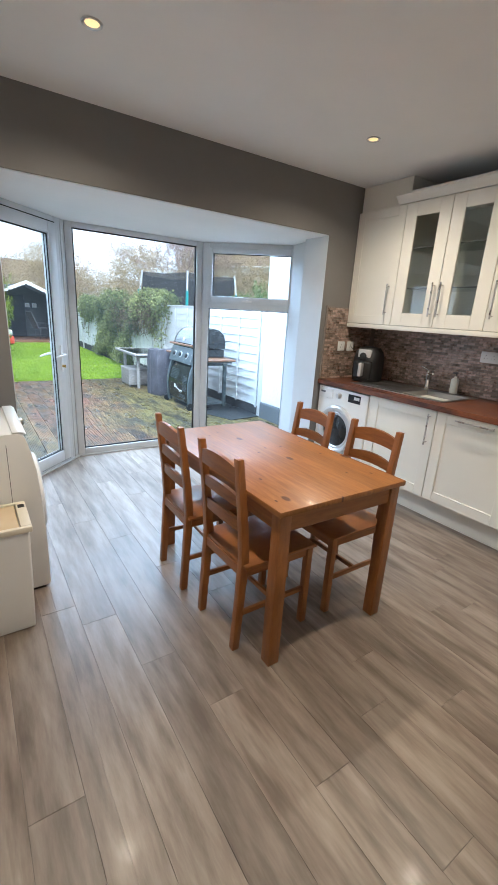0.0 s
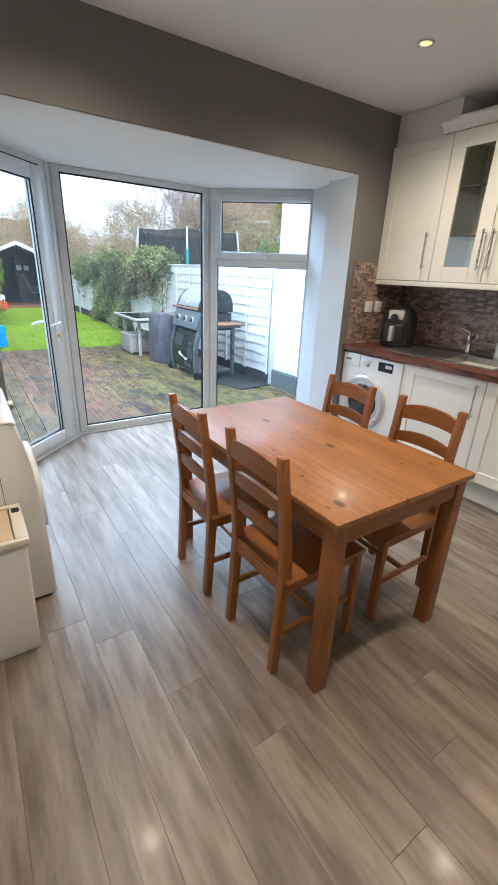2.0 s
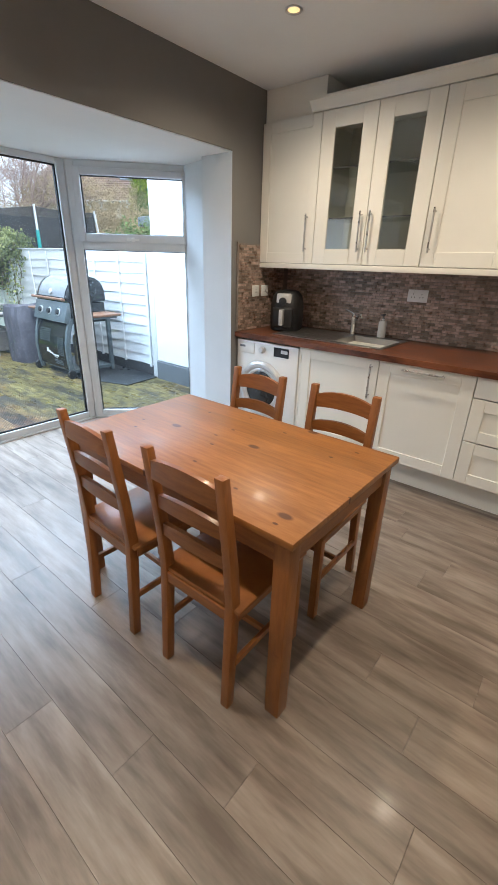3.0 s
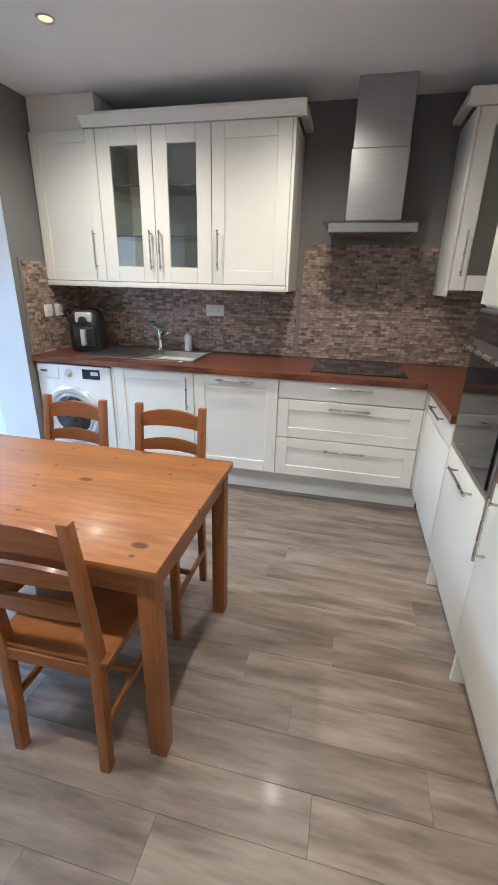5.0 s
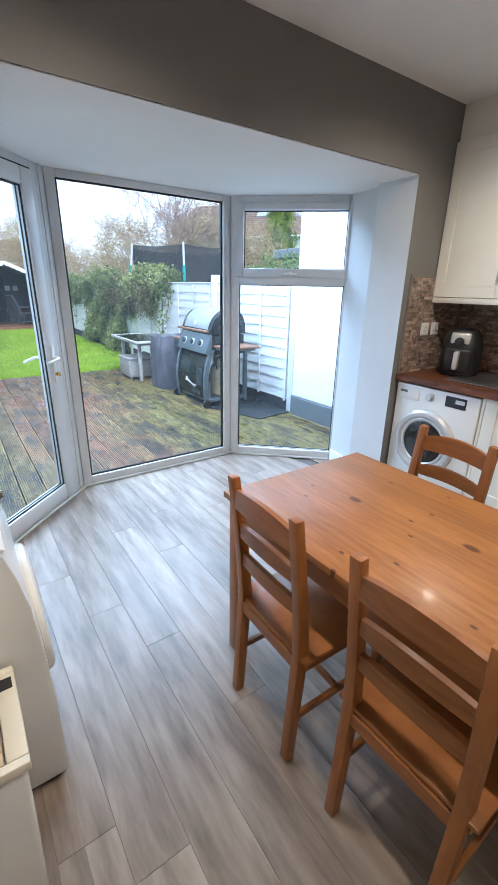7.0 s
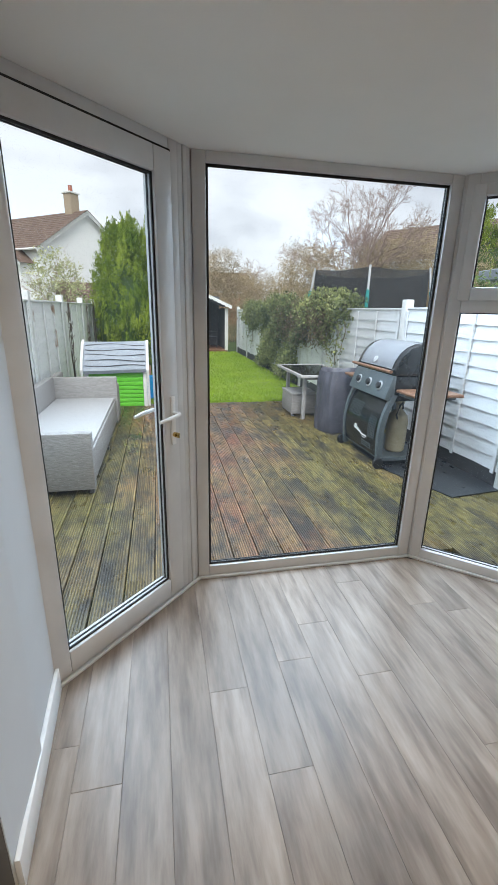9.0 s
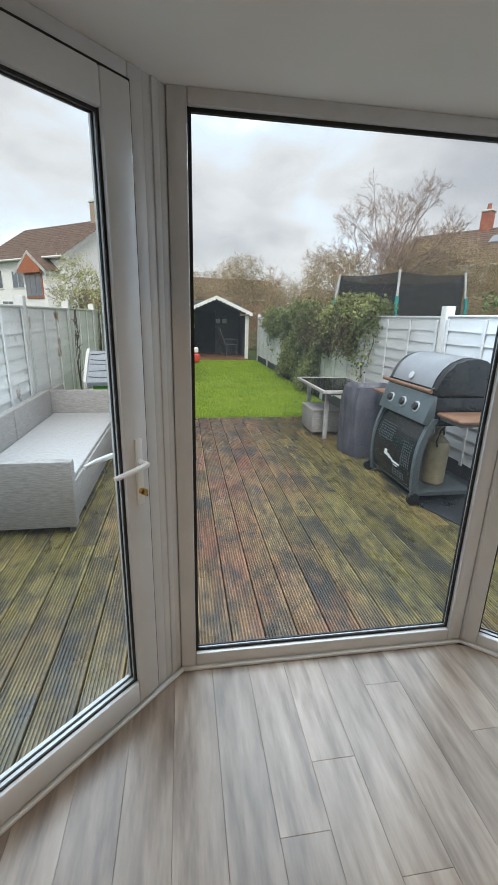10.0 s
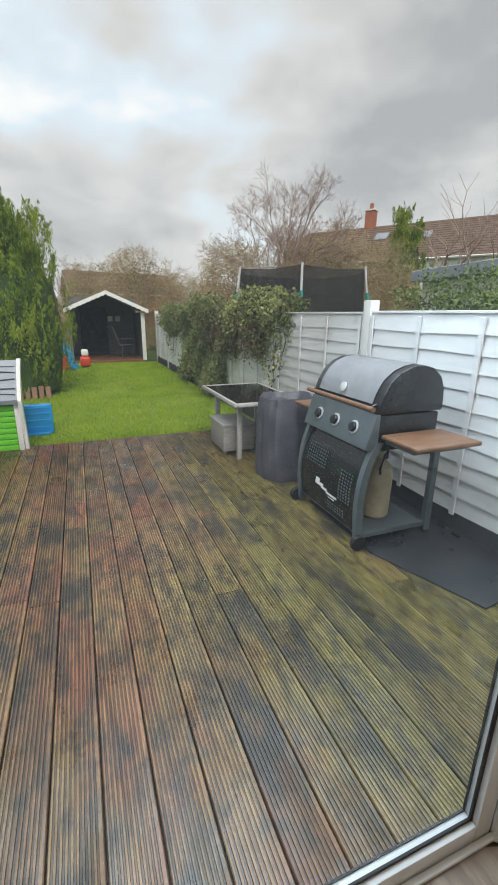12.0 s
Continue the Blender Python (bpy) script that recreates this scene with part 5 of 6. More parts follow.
for x in (3.01, 3.33):
    for y in (8.39, 8.83):
        part("foot", bm_box(x - 0.015, x + 0.015, y - 0.015, y + 0.015, DZ, DZ + 0.031), M_GREYPL, st)
cv = bmesh.new()
rings = []
for i, (z, r) in enumerate(((DZ, 0.285), (0.05, 0.29), (0.20, 0.285), (0.40, 0.275), (0.58, 0.275), (0.66, 0.262), (0.725, 0.252), (0.755, 0.246), (0.745, 0.232), (0.69, 0.20), (0.66, 0.10), (0.665, 0.01))):
    ring = []
    for k in range(72):
        a = 2 * math.pi * k / 72
        sq = 1.0 / max(abs(math.cos(a)), abs(math.sin(a))) ** 0.18
        fold = 1 + 0.05 * math.sin(a * 5 + 0.9 * math.sin(z * 5)) * min(1, 0.4 + z) + 0.022 * math.sin(a * 11 + 2.0 * math.sin(z * 3.5)) + 0.012 * math.sin(a * 19 + z * 4)
        ring.append(cv.verts.new((3.40 + r * sq * fold * math.cos(a), 7.66 + r * sq * fold * math.sin(a), z + 0.012 * math.sin(a * 3 + i))))
    rings.append(ring)
for a, b in zip(rings, rings[1:]):
    for k in range(72):
        cv.faces.new((a[k], a[(k + 1) % 72], b[(k + 1) % 72], b[k]))
cv.faces.new(rings[-1])
for f in cv.faces:
    f.smooth = True
solid("covered_patio_heater", cv, M_COVER, "squat patio burner under a dark grey fabric cover", "covered burner")

bq = thing("barbecue", "dark three-burner gas barbecue with wooden side shelves", "barbecue", pose(3.20, 6.60, DZ, 0, 0, 0))
HW = 0.385
for sy in (-1, 1):
    y = sy * (HW + 0.005)
    # curved front leg
    bm = bmesh.new()
    pts = [(-0.02 + 0.10 * (1 - math.cos((1 - t) * 1.0)) - 0.02 + 0.13 * t * t * t, t * 0.70 + 0.03) for t in np.linspace(0, 1, 9)]
    rr = [[bm.verts.new(p) for p in ((x, y - 0.022, z), (x + 0.055, y - 0.022, z), (x + 0.055, y + 0.022, z), (x, y + 0.022, z))] for x, z in pts]
    for a, b in zip(rr, rr[1:]):
        for k in range(4):
            bm.faces.new((a[k], a[(k + 1) % 4], b[(k + 1) % 4], b[k]))
    bm.faces.new(rr[0][::-1])
    bm.faces.new(rr[-1])
    bmesh.ops.recalc_face_normals(bm, faces=bm.faces)
    part("front_leg", bm, M_BBQG, bq)
    part("rear_leg", bm_box(0.59, 0.645, y - 0.022, y + 0.022, 0.02, 0.72, 0.006), M_BBQG, bq)
    part("base_rail", bm_box(0.03, 0.59, y - 0.015, y + 0.015, 0.06, 0.10, 0.004), M_BBQG, bq)
    wh = lathe([(0.02, -0.018), (0.05, -0.018), (0.055, -0.012), (0.055, 0.012), (0.05, 0.018), (0.02, 0.018)], 20, pose(0.0, y - 0.045 if sy < 0 else y + 0.045, 0.055, 90, 0, 0))
    part("wheel", wh, M_BLACK, bq)
    sh = part("side_shelf", bm_box(0.11, 0.60, sy * (HW + 0.20) - 0.165, sy * (HW + 0.20) + 0.165, 0.765, 0.795, 0.012, 3), M_TEAK, bq, "brown wooden side shelf")
    part("shelf_bracket", bm_box(0.14, 0.57, sy * (HW + 0.17) - 0.13, sy * (HW + 0.17) + 0.13, 0.735, 0.7645, 0.004), M_BBQG, sh)
part("bottom_shelf", bm_box(0.03, 0.58, -HW, HW, 0.075, 0.095, 0.003), M_BBQG, bq)
# bowed front panel with punched holes
bm = bmesh.new()
cols = []
for j in range(9):
    u = j / 8
    yy = -HW + 0.02 + (2 * HW - 0.04) * u
    line = []
    for i in range(9):
        t = i / 8
        x = -0.02 + 0.10 * (1 - math.cos((1 - t) * 1.0)) - 0.02 + 0.13 * t ** 3 + 0.010
        line.append((x, yy, 0.10 + t * 0.56))
    cols.append(line)
fr_ = [[bm.verts.new(p) for p in c] for c in cols]
bk_ = [[bm.verts.new((p[0] + 0.008, p[1], p[2])) for p in c] for c in cols]
for A in (fr_, bk_):
    for a, b in zip(A, A[1:]):
        for k in range(8):
            bm.faces.new((a[k], a[k + 1], b[k + 1], b[k]))
for j in (0, 8):
    for k in range(8):
        bm.faces.new((fr_[j][k], fr_[j][k + 1], bk_[j][k + 1], bk_[j][k]))
bmesh.ops.recalc_face_normals(bm, faces=bm.faces)
fp = part("front_panel", bm, M_BBQ, bq, "black bowed front panel")


def front_x(z):
    t = (z - 0.10) / 0.56
    return -0.02 + 0.10 * (1 - math.cos((1 - t) * 1.0)) - 0.02 + 0.13 * t ** 3 + 0.008


for ya, yb, za, zb in ((0.03, 0.31, 0.42, 0.585), (-0.31, -0.17, 0.27, 0.50), (-0.24, -0.01, 0.14, 0.21)):
    for j in range(round((zb - za) / 0.023)):
        for k in range(round((yb - ya) / 0.031)):
            z, y0 = za + j * 0.023, ya + k * 0.031
            part("vent_hole", bm_box(front_x(z) - 0.0015, front_x(z) + 0.001, y0, y0 + 0.016, z, z + 0.012), M_BBQG, fp)
# plain pale emblem in place of the badge
bm = bmesh.new()
for y0, y1, z0, z1 in ((0.02, 0.13, 0.275, 0.300), (0.07, 0.12, 0.300, 0.330), (-0.03, 0.05, 0.262, 0.280), (-0.16, -0.02, 0.245, 0.262), (-0.13, -0.05, 0.225, 0.233)):
    box(bm, front_x(z0) - 0.004, front_x(z0) - 0.001, y0, y1, z0, z1, 0.001)
part("emblem", bm, M_WHITE, fp, "small pale emblem shapes")
# fire box, control panel, lid
part("fire_box", bm_box(0.115, 0.60, -HW, HW, 0.665, 0.905, 0.012, 2), M_BBQ, bq)
ctl = part("control_panel", extrude_y([(0.115, 0.66), (0.015, 0.69), (0.085, 0.915), (0.115, 0.915)], -HW - 0.012, HW + 0.012, 0.006), M_BBQG, bq, "slate blue control panel")
for y in (-0.22, 0.0, 0.22):
    mm = pose(0.048, y, 0.80, 0, -72.5, 0)
    part("knob_ring", lathe([(0.047, 0), (0.047, 0.006), (0.040, 0.009)], 22, mm), M_SILVER, ctl, "silver knob ring")
    part("knob", lathe([(0.034, 0.004), (0.034, 0.022), (0.028, 0.03), (0.01, 0.031)], 20, mm), M_BLACK, ctl, "black knob")
lid_prof = [(0.095, 0.915), (0.10, 0.97), (0.125, 1.04), (0.17, 1.115), (0.235, 1.17), (0.32, 1.205), (0.42, 1.215), (0.50, 1.195), (0.57, 1.14), (0.605, 1.06), (0.615, 0.97), (0.61, 0.915)]
part("lid", extrude_y(lid_prof, -HW - 0.01, HW + 0.01, 0.006), M_BBQ, bq, "black domed lid")
# front plate of the lid, with the sky's reflection painted in
lp = bmesh.new()
a0 = [lp.verts.new((x - 0.006, -HW + 0.06, z + 0.004)) for x, z in lid_prof[1:7]]
a1 = [lp.verts.new((x - 0.006, HW - 0.06, z + 0.004)) for x, z in lid_prof[1:7]]
for k in range(5):
    lp.faces.new((a0[k], a0[k + 1], a1[k + 1], a1[k]))
bmesh.ops.solidify(lp, geom=list(lp.faces), thickness=0.005)
part("lid_front", lp, M_LIDG, bq, "grey enamel lid front, sky reflection in its colour")
part("thermometer", lathe([(0.034, 0), (0.034, 0.008), (0.028, 0.011)], 20, pose(0.108, 0.02, 1.03, 0, -68, 0)), M_SILVER, bq, "round lid thermometer")
bm = bmesh.new()
tube(bm, [(0.045, -HW - 0.02, 0.955), (0.045, HW + 0.02, 0.955)], 0.016, 10)
hd = part("lid_handle", bm, M_TEAK, bq, "wooden lid handle")
for y in (-HW + 0.03, HW - 0.03):
    part("handle_bracket", bm_tube([(0.045, y, 0.955), (0.11, y, 0.975)], 0.008, 8), M_BBQ, hd)
gb = lathe([(0.08, 0.0), (0.10, 0.02), (0.105, 0.32), (0.09, 0.39), (0.05, 0.43), (0.035, 0.45), (0.035, 0.50), (0.05, 0.51), (0.05, 0.55)], 24)
solid("gas_bottle", gb, M_SACK, "beige gas bottle standing inside the barbecue trolley", "gas bottle", m=pose(3.52, 6.42, DZ + 0.095))
hs = bm_tube([(3.50, 6.32, 0.55), (3.46, 6.27, 0.62), (3.42, 6.25, 0.60), (3.40, 6.26, 0.50), (3.44, 6.30, 0.45)], 0.009, 6)
solid("gas_hose", hs, M_BLACK, "black rubber gas hose", "hose")

# ---- shed at the end of the lawn ----
SH0, SH1, SY = 1.36, 3.62, 18.45
sd = thing("garden_shelter", "open-fronted dark garden shelter with a pale scalloped gable", "shed")
part("floor", bm_box(SH0, SH1, SY - 0.05, SY + 2.2, -0.1, 0.03, 0.01), M_TEAK, sd, "timber floor edge")
part("back_wall", bm_box(SH0, SH1, SY + 2.1, SY + 2.2, 0.031, 1.95), M_SHED, sd)
for x in (SH0, SH1 - 0.06):
    part("side_wall", bm_box(x, x + 0.06, SY, SY + 2.1, 0.031, 1.50), M_SHED, sd)
part("door_leaf", bm_box(SH0 + 0.35, SH0 + 1.25, SY + 2.02, SY + 2.09, 0.04, 1.65, 0.01), M_DARKBOARD, sd)
for side in (-1, 1):
    xc = (SH0 + SH1) / 2
    xe = SH0 - 0.10 if side < 0 else SH1 + 0.12
    bm = bmesh.new()
    v = [bm.verts.new(p) for p in ((xc, SY - 0.2, 2.10), (xe, SY - 0.2, 1.56), (xe, SY + 2.3, 1.56), (xc, SY + 2.3, 2.10))]
    bm.faces.new(v)
    bmesh.ops.solidify(bm, geom=list(bm.faces), thickness=0.05)
    part("roof", bm, M_SHED, sd)
    for k in range(9):
        u0, u1 = k / 9, (k + 1) / 9
        xa, xb = xc + (xe - xc) * u0, xc + (xe - xc) * u1
        za, zb = 2.14 - 0.54 * u0, 2.14 - 0.54 * u1
        mid_z = (za + zb) / 2 - 0.135
        out = [(xa, za), (xb, zb), (xb, zb - 0.10), ((xa + xb) / 2, mid_z), (xa, za - 0.10)]
        part("fascia", extrude_y(out, SY - 0.26, SY - 0.225), M_WHITE, sd, "pale scalloped fascia")
part("corner_board", bm_box(SH1 - 0.10, SH1 + 0.02, SY - 0.05, SY, 0.0, 1.5, 0.006), M_POST, sd)
part("gable_back", extrude_y([(SH0, 1.95), (SH1, 1.95), (xc, 2.09)], SY + 2.1, SY + 2.2), M_SHED, sd)
for k in range(2):
    fb = thing("wall_picture", "small white framed picture on the shelter wall", "picture", pose(2.72 + k * 0.26, SY + 2.085, 1.28))
    part("frame", bm_box(-0.085, 0.085, -0.015, 0.0, -0.085, 0.085, 0.004), M_WHITE, fb)
    part("print", bm_box(-0.05, 0.05, -0.018, -0.0155, -0.05, 0.05), M_CREAMIN, fb)
gc = thing("garden_chair", "grey reclining garden chair inside the shelter", "garden chair", pose(3.05, SY + 0.9, 0.03, 0, 0, 20))
part("seat", bm_box(-0.25, 0.25, -0.22, 0.22, 0.40, 0.43, 0.01), M_GREYPL, gc)
part("backrest", bm_box(-0.02, 0.02, -0.22, 0.22, 0.0, 0.65, 0.01), M_GREYPL, gc, m=pose(-0.25, 0, 0.42, 0, -22, 0))
for x in (-0.22, 0.22):
    for y in (-0.21, 0.21):
        part("leg", bm_tube([(x, y, 0), (x * 0.8, y, 0.42)], 0.014, 6), M_GREYPL, gc)
for y in (-0.24, 0.24):
    part("armrest", bm_tube([(-0.33, y, 0.62), (0.24, y, 0.62), (0.24, y, 0.42)], 0.016, 6), M_GREYPL, gc)
ts = thing("toy_slide", "small blue and red plastic toy slide on the lawn", "toy", pose(1.32, 16.85, -0.045))
bm = bm_box(-0.10, 0.10, -0.04, 0.04, 0.0, 0.75, 0.02, 2)
part("slide", bm, M_BLUE, ts, m=pose(0.12, 0, 0, 0, -18, 0))
part("steps", bm_box(-0.35, -0.05, -0.06, 0.06, 0.0, 0.36, 0.03, 2), M_RED, ts, "red steps")
tc = thing("toy_car", "red and white plastic toy", "toy", pose(1.72, 17.3, -0.045))
part("body", bm_box(-0.14, 0.14, -0.15, 0.15, 0.04, 0.32, 0.06, 3), M_RED, tc)
part("top", bm_box(-0.10, 0.10, -0.10, 0.10, 0.32, 0.52, 0.06, 3), M_WHITE, tc)
for y_, z_ in ((10.09, 1.56), (11.95, 1.45), (12.9, 1.5)):
    pr_ = np.random.default_rng(int(y_ * 10))
    climber = thing("dead_climber", "dark withered climber clinging to the fence", "climbing plant", pose(-0.30, y_, 0))
    for k in range(3):
        part("stem", bm_tube([(0.01 * k, 0.05 * math.sin(j + k) + 0.03 * k, -0.05 + z_ * j / 8) for j in range(9)], [0.010 - 0.0008 * j for j in range(9)], 5), M_BARK, climber)
        for j in range(10):
            h = pr_.uniform(0.3, z_)
            d = pr_.normal(0, 0.09, 2)
            part("twig", bm_tube([(0.01, 0.03 * k, h), (0.03, d[0], h + 0.05 + 0.4 * abs(d[1])), (0.02, 1.6 * d[0], h + 0.02 + abs(d[1]))], [0.006, 0.005, 0.002], 4), M_BARK, climber)
pk = thing("lawn_edging", "terracotta picket edging in front of the conifer", "edging")
for k in range(9):
    part("picket", bm_box(0.02 + k * 0.115, 0.105 + k * 0.115, 12.62, 12.66, -0.05, 0.17 + 0.02 * (k % 2), 0.008), M_PICKET, pk)

# ---- foliage ----


def leaves(name, centres, normals, size, material, parent=None, label="", category="", kind="", aspect=0.6, droop=0.0, seed=1):
    """Many small folded leaves at the centres, facing roughly along the normals."""
    r = np.random.default_rng(seed)
    c = np.asarray(centres)
    n = len(c)
    nn = np.asarray(normals) + r.normal(0, 0.55, (n, 3))
    nn /= np.linalg.norm(nn, axis=1)[:, None]
    t = r.normal(0, 1, (n, 3))
    t[:, 2] -= droop
    t -= nn * (t * nn).sum(1)[:, None]
    t /= np.linalg.norm(t, axis=1)[:, None]
    s = np.cross(nn, t)
    L = size * r.uniform(0.6, 1.35, n)[:, None]
    W = L * aspect
    v = np.stack([c - t * L * 0.5, c + s * W * 0.5 - nn * L * 0.08, c + t * L * 0.55 - nn * L * 0.12, c - s * W * 0.5 - nn * L * 0.08], 1).reshape(-1, 3)
    f = np.arange(4 * n).reshape(-1, 4)
    f = np.concatenate([f[:, [0, 1, 2]], f[:, [0, 2, 3]]])
    return cloud_mesh(name, v.tolist(), f.tolist(), material, parent, label, category, kind)


def clumps(r, n_clump, n_each, lo, hi, radius, inside):
    """Leaf places in clumps inside a box, where inside(p) holds."""
    out = []
    while len(out) < n_clump:
        p = lo + (hi - lo) * r.random(3)
        if inside(p):
            out.append(p)
    out = np.array(out)
    pts = np.repeat(out, n_each, 0) + r.normal(0, radius, (n_clump * n_each, 3))
    return pts


# ivy over the east fence: a heavy mantle with hanging trails
r = np.random.default_rng(3)


def ivy_hang(y):
    """How far down the ivy reaches at y."""
    if y < 11.2:
        return 1.02 + 0.22 * math.sin(y * 5.0) + max(0, 9.7 - y) * 0.25
    if y > 14.5:
        return 1.05 + 0.15 * math.sin(y * 2.3)
    return 0.05


pts = clumps(r, 2900, 24, np.array([3.78, 8.85, 0.0]), np.array([4.30, 17.2, 1.95]), 0.05,
             lambda p: p[2] > ivy_hang(p[1]) and p[2] < 1.68 + 0.14 * math.sin(p[1] * 2.1) - max(0, p[1] - 14) * 0.07 and (p[0] > 3.86 + 0.08 * math.sin(p[1] * 3 + p[2] * 4) or p[2] > 1.38))
ivy = thing("ivy", "dense dark green ivy hanging over the white fence", "climbing plant")
leaves("ivy_foliage", pts, np.tile([-1.0, -0.3, 0.5], (len(pts), 1)), 0.043, M_IVY, ivy, kind="stuff", aspect=0.85, droop=0.6, seed=5)
pts = clumps(r, 260, 12, np.array([3.80, 9.4, 0.9]), np.array([3.98, 12.2, 1.6]), 0.09, lambda p: True)
leaves("dry_leaf_litter", pts, np.tile([-1.0, 0, 0.2], (len(pts), 1)), 0.06, M_IVYDRY, ivy, kind="stuff", aspect=0.35, droop=0.8, seed=6)
for k, (y, z0) in enumerate(((9.0, 0.85), (9.25, 0.62), (15.8, 0.45), (16.4, 0.6))):
    path = [(3.99 - 0.02 * math.sin(j), y + 0.05 * math.sin(j * 1.3 + k), 1.6 - (1.6 - z0) * j / 7) for j in range(8)]
    part("trailing_stem", bm_tube(path, [0.012 - 0.001 * j for j in range(8)], 5), M_IVYDRY, ivy)
    tp = np.repeat(np.array(path), 14, 0) + r.normal(0, 0.06, (8 * 14, 3)) + np.array([-0.03, 0, 0])
    leaves("trail_leaves", tp, np.tile([-1.0, -0.3, 0.4], (len(tp), 1)), 0.045, M_IVY, ivy, kind="stuff", aspect=0.85, droop=0.8, seed=20 + k)


def conifer(name, x, y, height, radius, label, n=9000, size=0.13, seed=2, columns=5):
    """A dense upright conifer of several leaders with feathery sprays."""
    r = np.random.default_rng(seed)
    tree = thing(name, label, "tree", pose(x, y, -0.06))
    part("trunk", bm_tube([(0, 0, -0.1), (0.02, 0.01, height * 0.4), (0, 0, height * 0.85)], [0.12, 0.08, 0.02], 8), M_BARK, tree)
    lead = []
    for k in range(columns):
        a = 2 * math.pi * k / columns + 0.4
        d = radius * (0.25 + 0.35 * r.random()) if k else 0.0
        lead.append((d * math.cos(a), d * math.sin(a), height * (1.0 if k == 0 else 0.84 + 0.16 * r.random()), radius * (0.42 if k else 0.5)))
    P, N = [], []
    each = 70
    for k in range(n // each):
        lx, ly, h, w = lead[r.integers(columns)]
        u = r.random() ** 0.85
        z = 0.04 * h + u * h * 0.92
        prof = min(1.0, ((1 - u) * 2.3) ** 0.75 + 0.04) * (0.80 + 0.20 * min(1, u * 5))
        a = r.random() * 2 * math.pi
        rad = w * prof * (0.70 + 0.34 * r.random())
        base = np.array([lx + rad * math.cos(a), ly + rad * math.sin(a), z])
        grow = np.array([0.30 * math.cos(a) + r.normal(0, 0.10), 0.30 * math.sin(a) + r.normal(0, 0.10), 1.0])
        long_ = height * 0.085 * r.uniform(0.7, 1.4)
        f = r.random(each)
        spread = (0.052 * (1 - f) + 0.006)[:, None] * (height / 3.35)
        P.append(base + grow * (f * long_)[:, None] + r.normal(0, 1, (each, 3)) * spread)
        N.append(np.tile([math.cos(a), math.sin(a), 0.25], (each, 1)))
    P, N = np.concatenate(P), np.concatenate(N)
    leaves("crown", P, N, size, M_CONIFER, tree, aspect=0.24, droop=-2.8, seed=seed)
    # solid core; the crown's inner shade is put into its dark green
    part("inner_crown", lathe([(radius * 0.70, 0.12), (radius * 0.80, height * 0.3), (radius * 0.74, height * 0.60), (radius * 0.50, height * 0.72), (0.02, height * 0.82)], 18), mat("shaded_crown_core", (0.03, 0.06, 0.012), (0.05, 0.09, 0.018), 5, 0.9, bump=0.8, bscale=20), tree)
    return tree


conifer("conifer", 0.52, 13.3, 3.35, 0.98, "tall dense green conifer beside the lawn", n=150000, size=0.060, columns=13)
conifer("conifer", 17.2, 22.5, 6.5, 1.15, "tall yellow-green conifer behind the gardens", n=20000, size=0.12, seed=8, columns=4)


def bare_tree(name, x, y, height, spread, label, seed=1, levels=5, stems=5, twig=0.010):
    """A leafless tree: tapering limbs that fork down to fine twigs."""
    r = np.random.default_rng(seed)
    V, F = [], []

    def limb(p, d, length, rad, level):
        q = p
        nseg = 3
        for s in range(nseg):
            d2 = d + r.normal(0, 0.16, 3) + np.array([0, 0, 0.05])
            d2 /= np.linalg.norm(d2)
            e = q + d2 * length / nseg
            a = np.cross(d2, [0.3, 0.2, 1.0])
            a /= np.linalg.norm(a)
            b = np.cross(d2, a)
            r0, r1 = rad * (1 - 0.25 * s / nseg), rad * (1 - 0.25 * (s + 1) / nseg)
            i0 = len(V)
            for c, rr_ in ((q, r0), (e, r1)):
                for k in range(3):
                    ang = 2 * math.pi * k / 3
                    V.append(tuple(c + rr_ * (a * math.cos(ang) + b * math.sin(ang))))
            for k in range(3):
                F.append((i0 + k, i0 + (k + 1) % 3, i0 + 3 + (k + 1) % 3, i0 + 3 + k))
            q, d = e, d2
            if level < levels and s >= 0 and level > 0:
                for _ in range(1 if s == 0 else 2):
                    dd = d + r.normal(0, 0.55, 3) * np.array([spread, spread, 0.7])
                    dd /= np.linalg.norm(dd)
                    limb(q, dd, length * r.uniform(0.42, 0.62), max(rad * 0.45, twig * 0.3), level + 1)
        if level == 0:
            for _ in range(stems):
                dd = np.array([r.normal(0, 0.5) * spread, r.normal(0, 0.5) * spread, 1.0])
                dd /= np.linalg.norm(dd)
                limb(q, dd, height * 0.36 * r.uniform(0.8, 1.15), rad * 0.6, 1)
    limb(np.array([0.0, 0.0, -0.1]), np.array([0.0, 0.0, 1.0]), height * 0.26, 0.010 * height, 0)
    tree = thing(name, label, "tree", pose(x, y, 0))
    cloud_mesh("branches", V, F, M_TWIG, tree)
    return tree


bare_tree("bare_tree", 9.3, 20.5, 7.0, 0.95, "large leafless tree with fine pinkish-brown twigs", seed=4, levels=6, stems=7, twig=0.009)
bare_tree("bare_tree", 11.6, 22.0, 7.4, 0.8, "leafless birch-like tree with thin upright twigs", seed=9, levels=5, stems=5, twig=0.008)
bare_tree("bare_tree", 5.6, 27.0, 5.2, 1.3, "low spreading leafless garden tree", seed=12, levels=5, stems=5, twig=0.010)
bare_tree("bare_tree", 22.3, 21.5, 9.5, 0.8, "tall thin leafless tree before the terrace", seed=15, levels=3, stems=4, twig=0.012)
bare_tree("bare_tree", 17.5, 20.5, 8.2, 0.6, "slim leafless tree before the terrace", seed=17, levels=3, stems=3, twig=0.012)
